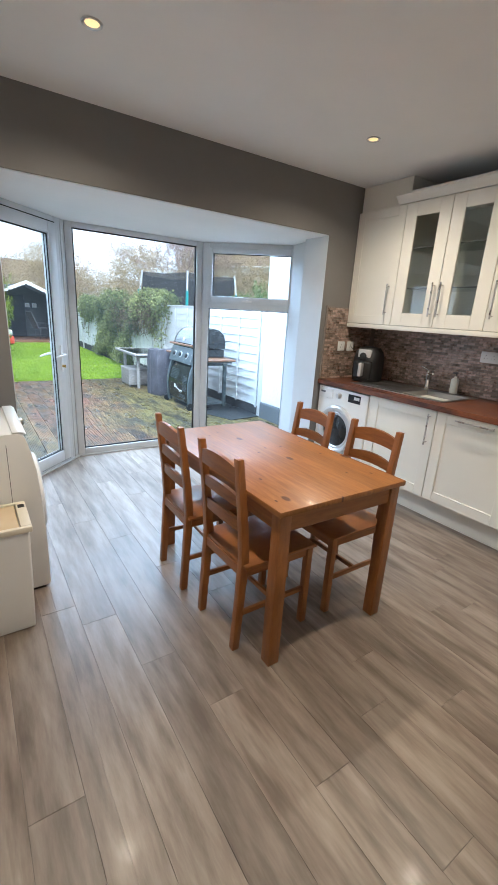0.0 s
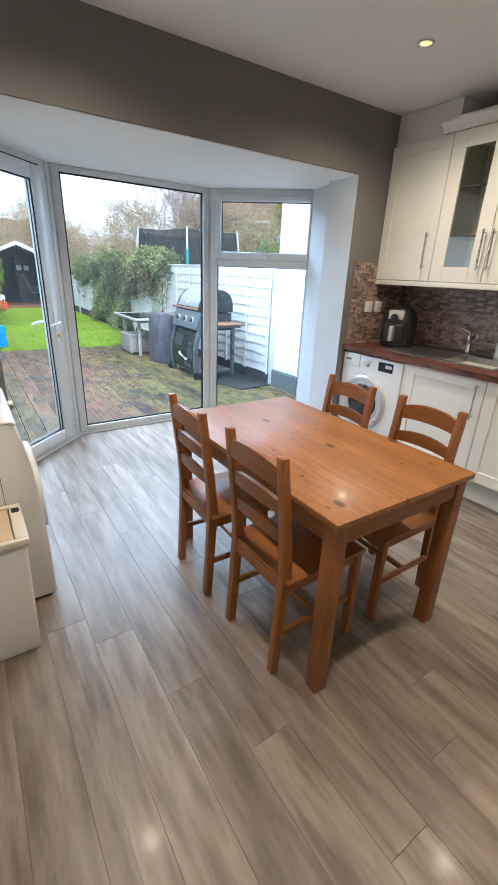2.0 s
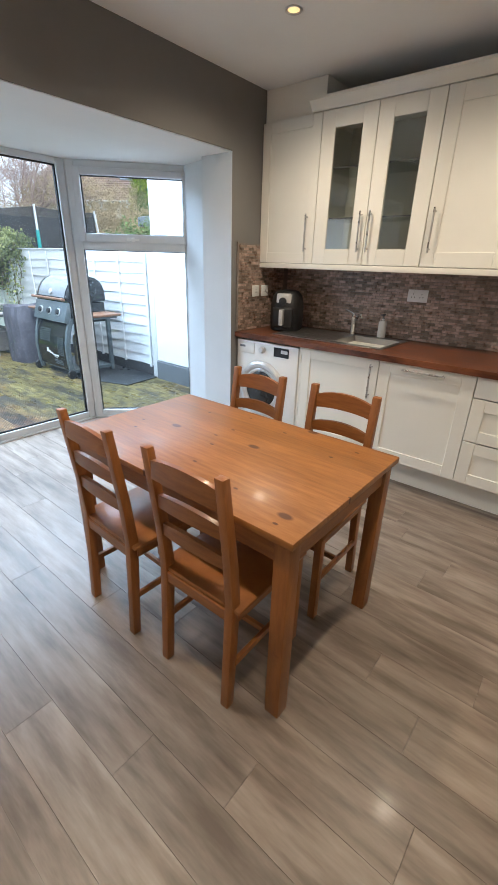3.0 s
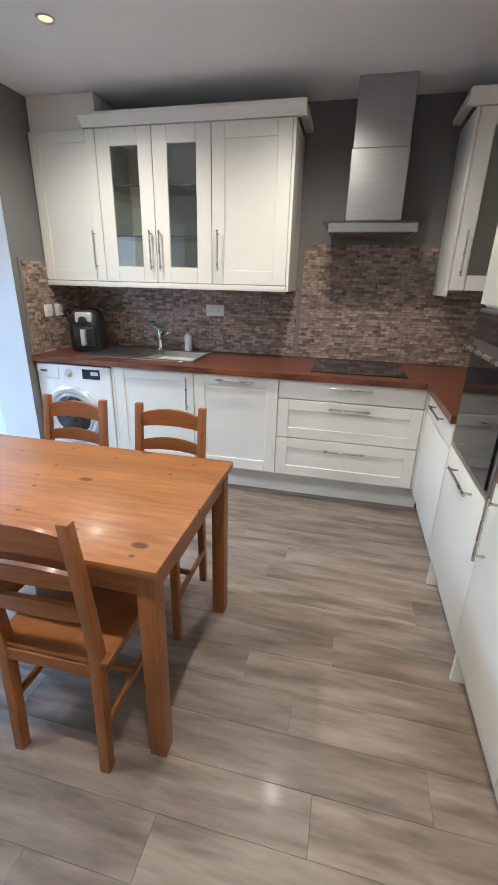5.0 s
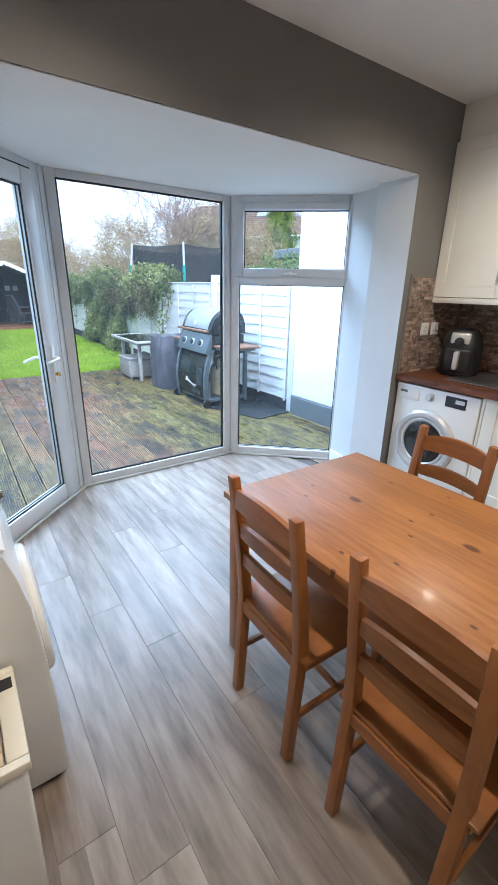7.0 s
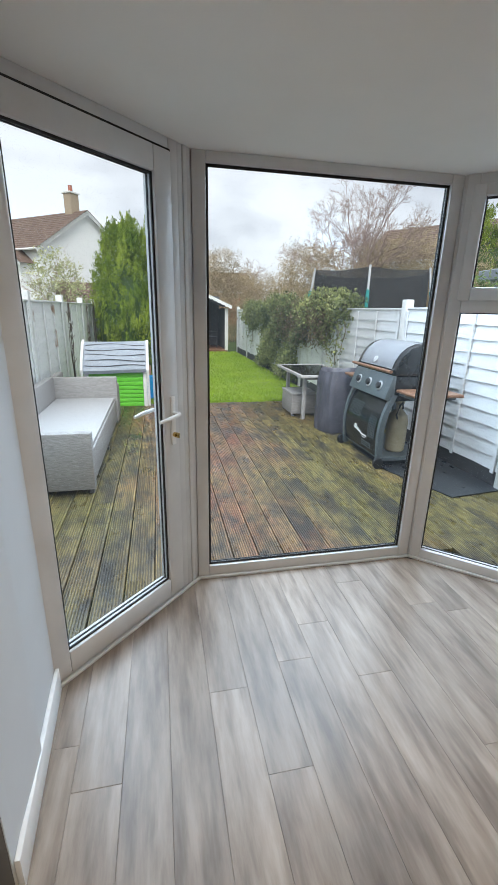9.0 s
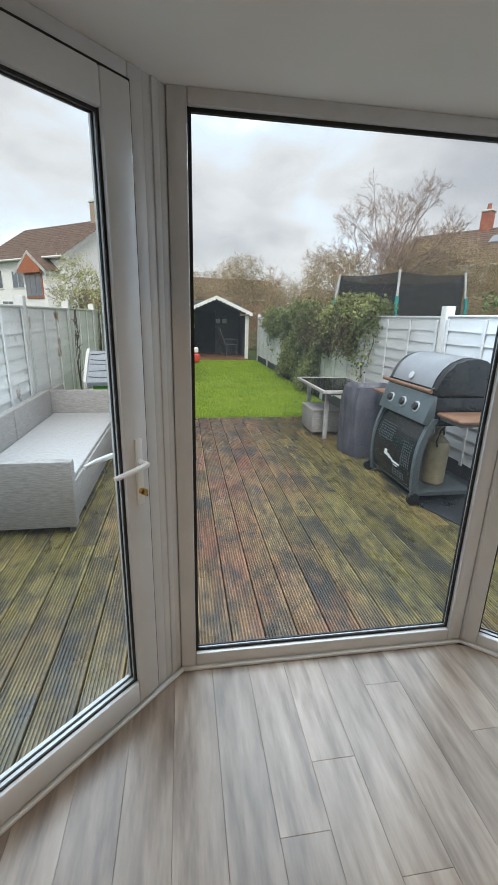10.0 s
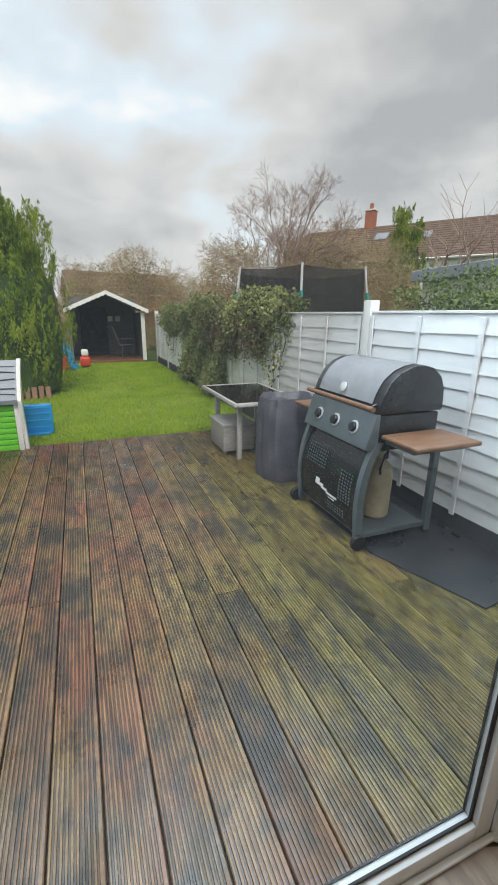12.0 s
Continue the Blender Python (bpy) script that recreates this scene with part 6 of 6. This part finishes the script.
bare_tree("bare_tree", 1.6, 29.0, 5.0, 1.2, "low leafless tree behind the shelter", seed=19, levels=4, stems=6, twig=0.018)
shrub = bare_tree("garden_shrub", -3.2, 24.0, 4.0, 1.0, "small tree with pale yellow-green leaves behind the fence", seed=23, levels=4, stems=5, twig=0.012)
r = np.random.default_rng(51)
pts = clumps(r, 170, 16, np.array([-1.3, -1.2, 1.4]), np.array([1.3, 1.2, 3.9]), 0.10, lambda p: (p[0] / 1.3) ** 2 + (p[1] / 1.2) ** 2 + ((p[2] - 2.5) / 1.4) ** 2 < 1)
leaves("foliage", pts, r.normal(0, 1, (len(pts), 3)) + np.array([0, -0.8, 0.6]), 0.11, M_SHRUB, shrub, kind="stuff", aspect=0.5, seed=52)


def thicket(name, lo, hi, n_clump, n_each, material, size, label, seed, aspect=0.3, wave=0.5):
    """A hedge of leaves and fine stems with an uneven top."""
    r = np.random.default_rng(seed)
    lo, hi = np.array(lo, float), np.array(hi, float)
    ph_ = r.random(3) * 6

    def inside(p):
        u = (p[0] - lo[0]) / (hi[0] - lo[0])
        top = lo[2] + (hi[2] - lo[2]) * (1 - wave * (0.5 + 0.28 * math.sin(u * 9 + ph_[0]) + 0.22 * math.sin(u * 21 + p[1] + ph_[1]))) * min(1, 6 * min(u, 1 - u) + 0.35)
        return p[2] < top
    pts = clumps(r, n_clump, n_each, lo, hi, size * 0.9, inside)
    h = thing(name, label, "hedge")
    nrm = r.normal(0, 1, (len(pts), 3)) + np.array([0, -0.8, 0.5])
    leaves("hedge_foliage", pts, nrm, size, material, h, kind="stuff", aspect=aspect, seed=seed)
    return h


thicket("winter_hedge", (5.2, 18.0, 0), (15.5, 20.5, 4.9), 7500, 16, M_BRUSH, 0.11, "brown winter thicket behind the trampoline", 31, 0.16, 0.42)
thicket("winter_hedge", (0.5, 22.5, 0), (9.0, 26.0, 4.2), 6500, 16, M_BRUSH, 0.11, "brown winter thicket behind the shelter", 32, 0.16, 0.45)
thicket("laurel_hedge", (5.0, 7.2, 0), (10.5, 9.2, 2.15), 3600, 14, M_LAUREL, 0.055, "glossy green laurel hedge over the fence", 33, 0.5, 0.35)
thicket("evergreen_hedge", (11.5, 21.0, 0), (19.0, 23.5, 3.9), 2600, 16, M_BRUSH, 0.12, "mixed brown and green hedge before the terrace", 34, 0.3, 0.4)
thicket("garden_hedge", (-16.0, 26.0, 0), (-0.5, 28.0, 2.0), 600, 12, M_LAUREL, 0.22, "low green hedge behind the west fence", 35, 0.4, 0.5)

# ---- trampoline ----
tm = thing("trampoline", "large round trampoline with a black safety net behind the fence", "trampoline", pose(6.95, 14.1, -0.06, 0, 0, -118))
N_ = 6
R_ = 1.78
for k in range(N_):
    a = 2 * math.pi * k / N_
    x, y = R_ * math.cos(a), R_ * math.sin(a)
    part("pole", bm_tube([(x, y, 0), (x, y, 1.75), (x * 0.93, y * 0.93, 2.62)], 0.028, 8), M_SILVER, tm, "grey steel pole")
    part("foam_sleeve", bm_tube([(x, y, 1.55), (x, y, 1.85), (x * 0.985, y * 0.985, 2.05)], 0.042, 8), M_TEAL, tm, "teal foam sleeve")
bm = bmesh.new()
lo_ = [bm.verts.new((R_ * (0.965 if k % 2 == 0 else 0.84) * math.cos(2 * math.pi * (k / 2) / N_), R_ * (0.965 if k % 2 == 0 else 0.84) * math.sin(2 * math.pi * (k / 2) / N_), 0.95)) for k in range(2 * N_)]
hi_ = [bm.verts.new((R_ * (0.925 if k % 2 == 0 else 0.80) * math.cos(2 * math.pi * (k / 2) / N_), R_ * (0.925 if k % 2 == 0 else 0.80) * math.sin(2 * math.pi * (k / 2) / N_), 2.58 if k % 2 == 0 else 2.53)) for k in range(2 * N_)]
for k in range(2 * N_):
    bm.faces.new((lo_[k], lo_[(k + 1) % (2 * N_)], hi_[(k + 1) % (2 * N_)], hi_[k]))
part("safety_net", bm, M_NET, tm, "black safety net")
part("jumping_mat", lathe([(1.35, 0.86), (1.35, 0.87)], 32), M_BLACK, tm)
bm = torus(1.52, 0.12, 0.3, 40, 8)
bm.transform(pose(0, 0, 0.9))
part("edge_pad", bm, M_TEAL, tm, "teal edge pad")
for k in range(4):
    a = 2 * math.pi * k / 4 + 0.5
    part("frame_leg", bm_tube([(1.5 * math.cos(a), 1.5 * math.sin(a), 0.88), (1.5 * math.cos(a), 1.5 * math.sin(a), 0.0)], 0.03, 8), M_SILVER, tm)

# ---- houses ----


def gable_house(name, m, length, depth, eave, ridge, wall, label, windows=(), chimney=None, roof=M_ROOFT, skylights=()):
    """A house with a gabled roof, ridge along local x, front at local y = 0."""
    h = thing(name, label, "house", m)
    part("wall", bm_box(0, length, 0, depth, 0, eave), wall, h)
    for x0, x1 in ((0.0, 0.25), (length - 0.25, length)):
        bm = bmesh.new()
        vs = [[bm.verts.new((x, y, z)) for y, z in ((0.02, eave), (depth - 0.02, eave), (depth / 2, ridge - 0.06))] for x in (x0, x1)]
        bm.faces.new(vs[0])
        bm.faces.new(vs[1][::-1])
        for k in range(3):
            bm.faces.new((vs[0][k], vs[0][(k + 1) % 3], vs[1][(k + 1) % 3], vs[1][k]))
        bmesh.ops.recalc_face_normals(bm, faces=bm.faces)
        part("gable", bm, wall, h)
    slope = (ridge - eave) / (depth / 2)
    for s in (0, 1):
        bm = bmesh.new()
        courses = 16
        y_e, z_e = -0.35, eave - 0.35 * slope
        for k in range(courses):
            u0, u1 = k / courses, (k + 1) / courses
            ya, yb = y_e + (depth / 2 - y_e) * u0, y_e + (depth / 2 - y_e) * u1
            za, zb = z_e + (ridge - z_e) * u0, z_e + (ridge - z_e) * u1
            P = [(-0.3, ya, za + 0.07), (length + 0.3, ya, za + 0.07), (length + 0.3, yb, zb + 0.03), (-0.3, yb, zb + 0.03), (-0.3, ya, za), (length + 0.3, ya, za)]
            if s:
                P = [(x, depth - y, z) for x, y, z in P]
            v = [bm.verts.new(p) for p in P]
            bm.faces.new(v[:4])
            bm.faces.new((v[4], v[5], v[1], v[0]))
        bmesh.ops.recalc_face_normals(bm, faces=bm.faces)
        rf = part("roof", bm, roof, h)
        if s == 0:
            for sx, su in skylights:
                y, z = y_e + (depth / 2 - y_e) * su, z_e + (ridge - z_e) * su
                part("skylight", bm_box(-0.45, 0.45, -0.5, 0.5, 0.0, 0.12, 0.02), M_GREYROOF, rf, "grey roof window", pose(sx, y, z + 0.05, math.degrees(math.atan(slope)), 0, 0))
    for x in (-0.32, length + 0.30):
        for s in (0, 1):
            a = (x, -0.4 if not s else depth + 0.4, eave - 0.40 * slope)
            b = (x, depth / 2, ridge)
            bm = bmesh.new()
            q = [bm.verts.new(p) for p in (a, b, (b[0], b[1], b[2] - 0.28), (a[0], a[1], a[2] - 0.25))]
            bm.faces.new(q)
            bmesh.ops.solidify(bm, geom=list(bm.faces), thickness=0.04)
            part("barge_board", bm, M_WHITE, h, "white barge board")
    part("gutter", bm_tube([(-0.3, -0.42, eave - 0.42 * slope), (length + 0.3, -0.42, eave - 0.42 * slope)], 0.07, 6), M_WHITE, h)
    for wx, wz, ww, wh_ in windows:
        wn_ = part("window", bm_box(wx, wx + ww, -0.06, 0.02, wz, wz + wh_, 0.01), M_WHITE, h, "white window frame")
        k = max(1, round(ww / 0.7))
        for j in range(k):
            a = wx + 0.06 + j * (ww - 0.06) / k
            part("pane", bm_box(a, a + (ww - 0.06) / k - 0.06, -0.075, -0.06, wz + 0.07, wz + wh_ - 0.07), M_PANE, wn_)
    for c in chimney or ():
        ch_ = part("chimney", bm_box(c - 0.35, c + 0.35, depth / 2 - 0.35, depth / 2 + 0.35, ridge - 0.5, ridge + 1.1, 0.02), M_REDBRICK if wall is M_RENDER and length > 12 else M_BUFF, h)
        part("chimney_cap", bm_box(c - 0.42, c + 0.42, depth / 2 - 0.42, depth / 2 + 0.42, ridge + 1.101, ridge + 1.22, 0.02), M_POST, ch_)
        part("chimney_pot", lathe([(0.16, 0), (0.13, 0.4), (0.15, 0.42)], 12, pose(c, depth / 2, ridge + 1.22)), M_REDBRICK, ch_)
    return h


# white house to the north-west: a gable end and a tiled slope are seen
hw_ = gable_house("white_house", pose(-13.28, 39.4, 0, 0, 0, -40), 9.5, 7.8, 5.1, 7.7, M_RENDER, "white two-storey house with a brown tiled roof and chimney", windows=((0.8, 3.0, 1.6, 1.3), (3.6, 3.0, 1.4, 1.2), (2.0, 0.8, 2.2, 1.4)), chimney=(8.3,))
part("bay_wall", bm_box(6.3, 8.7, -0.9, -0.001, 0.0, 4.1, 0.02), M_RENDER, hw_, "white rendered projecting bay")
part("bay_gable_panel", extrude_y([(6.35, 3.85), (8.65, 3.85), (8.65, 4.05), (7.5, 4.95), (6.35, 4.05)], -1.26, -1.205), M_ORANGE, hw_, "orange-brown gable panel")
bm = bmesh.new()
vs = [[bm.verts.new((x, y, z)) for x, z in ((6.0, 4.0), (9.0, 4.0), (7.5, 5.1))] for y in (-1.2, 2.2)]
bm.faces.new(vs[0])
bm.faces.new(vs[1][::-1])
for k in range(3):
    bm.faces.new((vs[0][k], vs[0][(k + 1) % 3], vs[1][(k + 1) % 3], vs[1][k]))
bmesh.ops.recalc_face_normals(bm, faces=bm.faces)
part("bay_roof", bm, M_ROOFT, hw_)
bw = part("bay_window", bm_box(6.6, 8.4, -0.98, -0.90, 2.3, 3.84, 0.01), M_ORANGE, hw_, "orange-brown bay window frame")
for k in range(3):
    part("pane", bm_box(6.66 + k * 0.58, 7.18 + k * 0.58, -0.995, -0.98, 2.42, 3.72), M_PANE, bw)
for s in (-1, 1):
    bm = bmesh.new()
    q = [bm.verts.new(p) for p in ((7.5, -1.22, 5.18), (7.5 + s * 1.7, -1.22, 3.96), (7.5 + s * 1.7, -1.22, 3.72), (7.5, -1.22, 4.92))]
    bm.faces.new(q)
    bmesh.ops.solidify(bm, geom=list(bm.faces), thickness=0.05)
    part("bay_barge_board", bm, M_WHITE, hw_, "white barge board")
gable_house("white_house", pose(-27.0, 43.0, 0, 0, 0, -25), 9.0, 7.5, 5.0, 7.0, M_CREAMWALL, "cream two-storey house with a brown roof", windows=((1.0, 3.0, 1.6, 1.3), (5.6, 3.0, 1.6, 1.3)), chimney=(1.0,))
gable_house("low_house", pose(-4.0, 30.5, 0, 0, 0, 20), 5.0, 4.0, 1.6, 2.9, M_CREAMWALL, "low outbuilding with a brown tiled roof")
ter_dir = math.degrees(math.atan2(-8.2, 5.7))
gable_house("terrace_house", pose(17.0, 35.5, 0, 0, 0, ter_dir), 30.0, 8.5, 5.3, 8.0, M_RENDER, "long white terrace with a brown tiled roof and chimneys", windows=[(1.5 + 3.4 * k, 3.1, 1.5, 1.4) for k in range(8)], chimney=(5.0, 14.5, 24.0), skylights=((6.5, 0.62), (9.5, 0.58), (16.5, 0.6)))
gable_house("far_house", pose(1.5, 48.0, 0, 0, 0, 8), 10.0, 7.0, 3.4, 5.4, M_REDBRICK, "distant brick house with a brown roof")
ob_ = thing("neighbour_extension", "grey flat-roofed neighbour extension behind the hedge", "building", pose(9.6, 9.8, 0, 0, 0, -8))
part("wall", bm_box(0, 4.5, 0, 3.5, -0.1, 2.35), M_CREAMWALL, ob_)
part("roof", bm_box(-0.25, 4.8, -0.3, 3.7, 2.351, 2.62, 0.02), M_GREYROOF, ob_, "grey flat roof edge")
part("window", bm_box(0.8, 2.2, -0.04, -0.001, 1.0, 2.0), M_PANE, ob_)

# ---- grass ----
r = np.random.default_rng(11)
ng = 52000
gx = r.uniform(-0.28, 3.9, ng)
gy = 9.48 + (18.3 - 9.48) * r.random(ng) ** 1.5
hgt = r.uniform(0.02, 0.045, ng)
ang = r.uniform(0, 2 * math.pi, ng)
wid = 0.004 + 0.0006 * (gy - 9.0)
lean = r.normal(0, 0.016, (ng, 2))
V = np.empty((ng, 3, 3))
V[:, 0] = np.stack([gx - wid * np.cos(ang), gy - wid * np.sin(ang), np.full(ng, -0.047)], 1)
V[:, 1] = np.stack([gx + wid * np.cos(ang), gy + wid * np.sin(ang), np.full(ng, -0.047)], 1)
V[:, 2] = np.stack([gx + lean[:, 0], gy + lean[:, 1], -0.045 + hgt], 1)
cloud_mesh("grass", V.reshape(-1, 3).tolist(), np.arange(3 * ng).reshape(-1, 3).tolist(), M_GRASS, None, "short wet bright green lawn grass", "grass", "stuff")

# ---- pieces: splashback mosaic ----


def mosaic(name, n_u, n_v, w, h, gap, to_world, label):
    """Small stone tiles standing proud of their bed, in a running bond."""
    r = np.random.default_rng(len(name))
    V, F = [], []
    for j in range(n_v):
        off = (0.5 if j % 2 else 0.0) * w + r.uniform(-0.004, 0.004)
        for i in range(-1, n_u):
            u0, u1 = max(0.0, i * w + off), min(n_u * w, (i + 1) * w + off - gap)
            if u1 - u0 < 0.004:
                continue
            v0, v1 = j * h, (j + 1) * h - gap
            d = r.uniform(0.0022, 0.0045)
            k = len(V)
            for a, b, c in ((u0, v0, 0), (u1, v0, 0), (u1, v1, 0), (u0, v1, 0), (u0 + 0.0008, v0 + 0.0008, d), (u1 - 0.0008, v0 + 0.0008, d), (u1 - 0.0008, v1 - 0.0008, d), (u0 + 0.0008, v1 - 0.0008, d)):
                V.append(to_world(a, b, c))
            F += [(k + 4, k + 5, k + 6, k + 7)] + [(k + q, k + (q + 1) % 4, k + 4 + (q + 1) % 4, k + 4 + q) for q in range(4)]
    return cloud_mesh(name, V, F, M_TILE, None, label, "wall tiles", "stuff")


bed = bmesh.new()
box(bed, WX - 0.008, WX - 0.0005, WY0 + 0.002, 1.598, WT + 0.001, 1.700)
box(bed, WX - 0.008, WX - 0.0005, 1.598, 3.391, WT + 0.001, 1.410)
solid("splashback_bed", bed, M_GROUT, "grout bed of the mosaic splashback", "wall tiles", "structure")
bed = bm_box(3.21, WX - 0.009, WY - 0.008, WY - 0.0005, WT + 0.001, 1.545)
solid("splashback_bed_side", bed, M_GROUT, "grout bed of the mosaic splashback", "wall tiles", "structure")
TW, TH, TG = 0.060, 0.0198, 0.0022
mosaic("splashback_tiles", 25, 40, TW, TH, TG, lambda u, v, d: (WX - 0.008 - d, 1.556 - u, WT + 0.003 + v), "brown and beige stone mosaic splashback behind the hob")
mosaic("splashback_tiles", 30, 25, TW, TH, TG, lambda u, v, d: (WX - 0.008 - d, 3.388 - u, WT + 0.003 + v), "brown and beige stone mosaic splashback behind the sink")
mosaic("splashback_tiles", 10, 32, TW, TH, TG, lambda u, v, d: (3.216 + u, WY - 0.008 - d, WT + 0.003 + v), "brown and beige stone mosaic splashback on the pier")
solid("tile_edge_trim", bm_box(3.196, 3.2095, WY - 0.014, WY - 0.0005, WT + 0.001, 1.553, 0.002), M_GROUT, "pale tile edge trim", "trim", "structure")

# ---- pieces: laminate planks ----
floor = solid("floor", prism([(0, WY0), (WX, WY0), (WX, WY), (OPR, WY), BR, (CR[0], CR[1] + 0.02), (CL[0], CL[1] + 0.02), BL, (OPL, WY), (0, WY)], -0.08, -0.010), M_GAP, "grey-brown wood-effect laminate floor", "floor", "structure")
PW, PL, GAPW = 0.157, 1.38, 0.0007
KNOWN = {-6: 1.495, -4: 2.245, -3: 1.885, -2: 1.575, -1: 1.145, 0: 0.80, 2: 1.445, 3: 3.87, 6: 1.475}


def bay_limits(x):
    """How far the floor runs at x: into the bay or to the pier."""
    if x < OPL or x > OPR:
        return WY
    if x < CL[0]:
        return BL[1] + (CL[1] - BL[1]) * max(0.0, x - BL[0]) / (CL[0] - BL[0])
    if x > CR[0]:
        return CR[1] + (BR[1] - CR[1]) * (x - CR[0]) / (BR[0] - CR[0])
    return CL[1]


def plank(x0, x1, y0, a1, b1):
    """One plank with eased edges; a1, b1: far end on its two sides (slanted where the bay cuts it)."""
    bm = bmesh.new()
    e, zt, zb = 0.0007, 0.0, -0.0095
    lo = [bm.verts.new(p) for p in ((x0, y0, zb), (x1, y0, zb), (x1, b1, zb), (x0, a1, zb))]
    md = [bm.verts.new(p) for p in ((x0, y0, zt - e), (x1, y0, zt - e), (x1, b1, zt - e), (x0, a1, zt - e))]
    hi = [bm.verts.new(p) for p in ((x0 + e, y0 + e, zt), (x1 - e, y0 + e, zt), (x1 - e, b1 - e, zt), (x0 + e, a1 - e, zt))]
    for a, b in ((lo, md), (md, hi)):
        for k in range(4):
            bm.faces.new((a[k], a[(k + 1) % 4], b[(k + 1) % 4], b[k]))
    bm.faces.new(hi)
    me = bpy.data.meshes.new("plank")
    bm.to_mesh(me)
    bm.free()
    me.materials.append(M_FLOOR)
    ob = new("plank", me)
    ob.parent = floor


pr = random.Random(5)
for c in range(-10, 17):
    x0, x1 = max(0.0, 1.415 + c * PW), min(WX, 1.415 + (c + 1) * PW - GAPW)
    if x1 - x0 < 0.01:
        continue
    base = KNOWN.get(c, pr.uniform(0, PL))
    y = base - PL * math.ceil((base - WY0) / PL)
    cuts = [(x0, x1)]
    for edge in (OPL, OPR):
        cuts = [q for a, b in cuts for q in (((a, edge), (edge, b)) if a + 0.012 < edge < b - 0.012 else ((a, b),))]
    for a, b in cuts:
        yy = y
        mid_ = (a + b) / 2
        while True:
            lim_a, lim_b = bay_limits(a + 0.001 if mid_ > OPL else a), bay_limits(b - 0.001 if mid_ < OPR else b)
            if mid_ < OPL or mid_ > OPR:
                lim_a = lim_b = WY
            s, e = max(yy, WY0), yy + PL - GAPW
            if abs(lim_a - lim_b) > 0.02 and e > min(lim_a, lim_b) - 0.30:
                e = max(lim_a, lim_b) + 0.01
            if s >= min(lim_a, lim_b) - 0.01:
                break
            if e > WY0 + 0.01:
                plank(a, b, s, min(e, lim_a), min(e, lim_b))
            if e > max(lim_a, lim_b):
                break
            yy += PL

for wedge in ([(OPR + 0.0006, WY + 0.002), BR, (OPR + 0.0006, bay_limits(OPR - 0.0001))], [(OPL - 0.0006, WY + 0.002), (OPL - 0.0006, bay_limits(OPL + 0.0001)), BL]):
    part("plank", prism(wedge, -0.0095, 0.0), M_FLOOR, floor)

# ---- pieces: decking boards ----
deck = thing("decking", "wet grooved timber decking with algae stains", "decking", kind="structure")
DW, DGAP = 0.1625, 0.007


def deck_board(x0, x1, y0, y1):
    bm = bmesh.new()
    prof = [(x0, -0.030), (x0, -0.004), (x0 + 0.003, 0.0)]
    n = 9
    w = (x1 - x0 - 0.016) / n
    for k in range(n):
        g = x0 + 0.008 + k * w
        prof += [(g, 0.0), (g + w * 0.12, -0.005), (g + w * 0.46, -0.005), (g + w * 0.58, 0.0)]
    prof += [(x1 - 0.003, 0.0), (x1, -0.004), (x1, -0.030)]
    a = [bm.verts.new((x, y0, DZ + z)) for x, z in prof]
    b = [bm.verts.new((x, y1, DZ + z)) for x, z in prof]
    for k in range(len(prof) - 1):
        bm.faces.new((a[k], a[k + 1], b[k + 1], b[k]))
    bm.faces.new(a[::-1])
    bm.faces.new(b)
    bmesh.ops.recalc_face_normals(bm, faces=bm.faces)
    me = bpy.data.meshes.new("board")
    bm.to_mesh(me)
    bm.free()
    me.materials.append(M_DECK)
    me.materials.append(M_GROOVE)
    # groove bottoms take the dimmed copy as painted shade
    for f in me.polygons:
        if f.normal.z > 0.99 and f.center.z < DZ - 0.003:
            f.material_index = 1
    ob = new("board", me)
    ob.parent = deck


dr_ = random.Random(3)
for c in range(-10, 17):
    x0 = 1.367 + c * DW
    x1 = x0 + DW - DGAP
    if x1 < -0.36 or x0 > 3.97:
        continue
    y0 = 4.748 if 1.28 < (x0 + x1) / 2 < 2.61 else (4.72 if x0 > 2.6 else 4.30)
    if x1 > 3.14 or x1 < 0.6:
        y0 = 3.98 if x1 < 0.6 else 4.2
    split = dr_.uniform(5.6, 8.6)
    if c % 3 == 0:
        split = 7.15
    deck_board(x0, x1, y0, split - 0.002)
    deck_board(x0, x1, split + 0.002, 9.42)
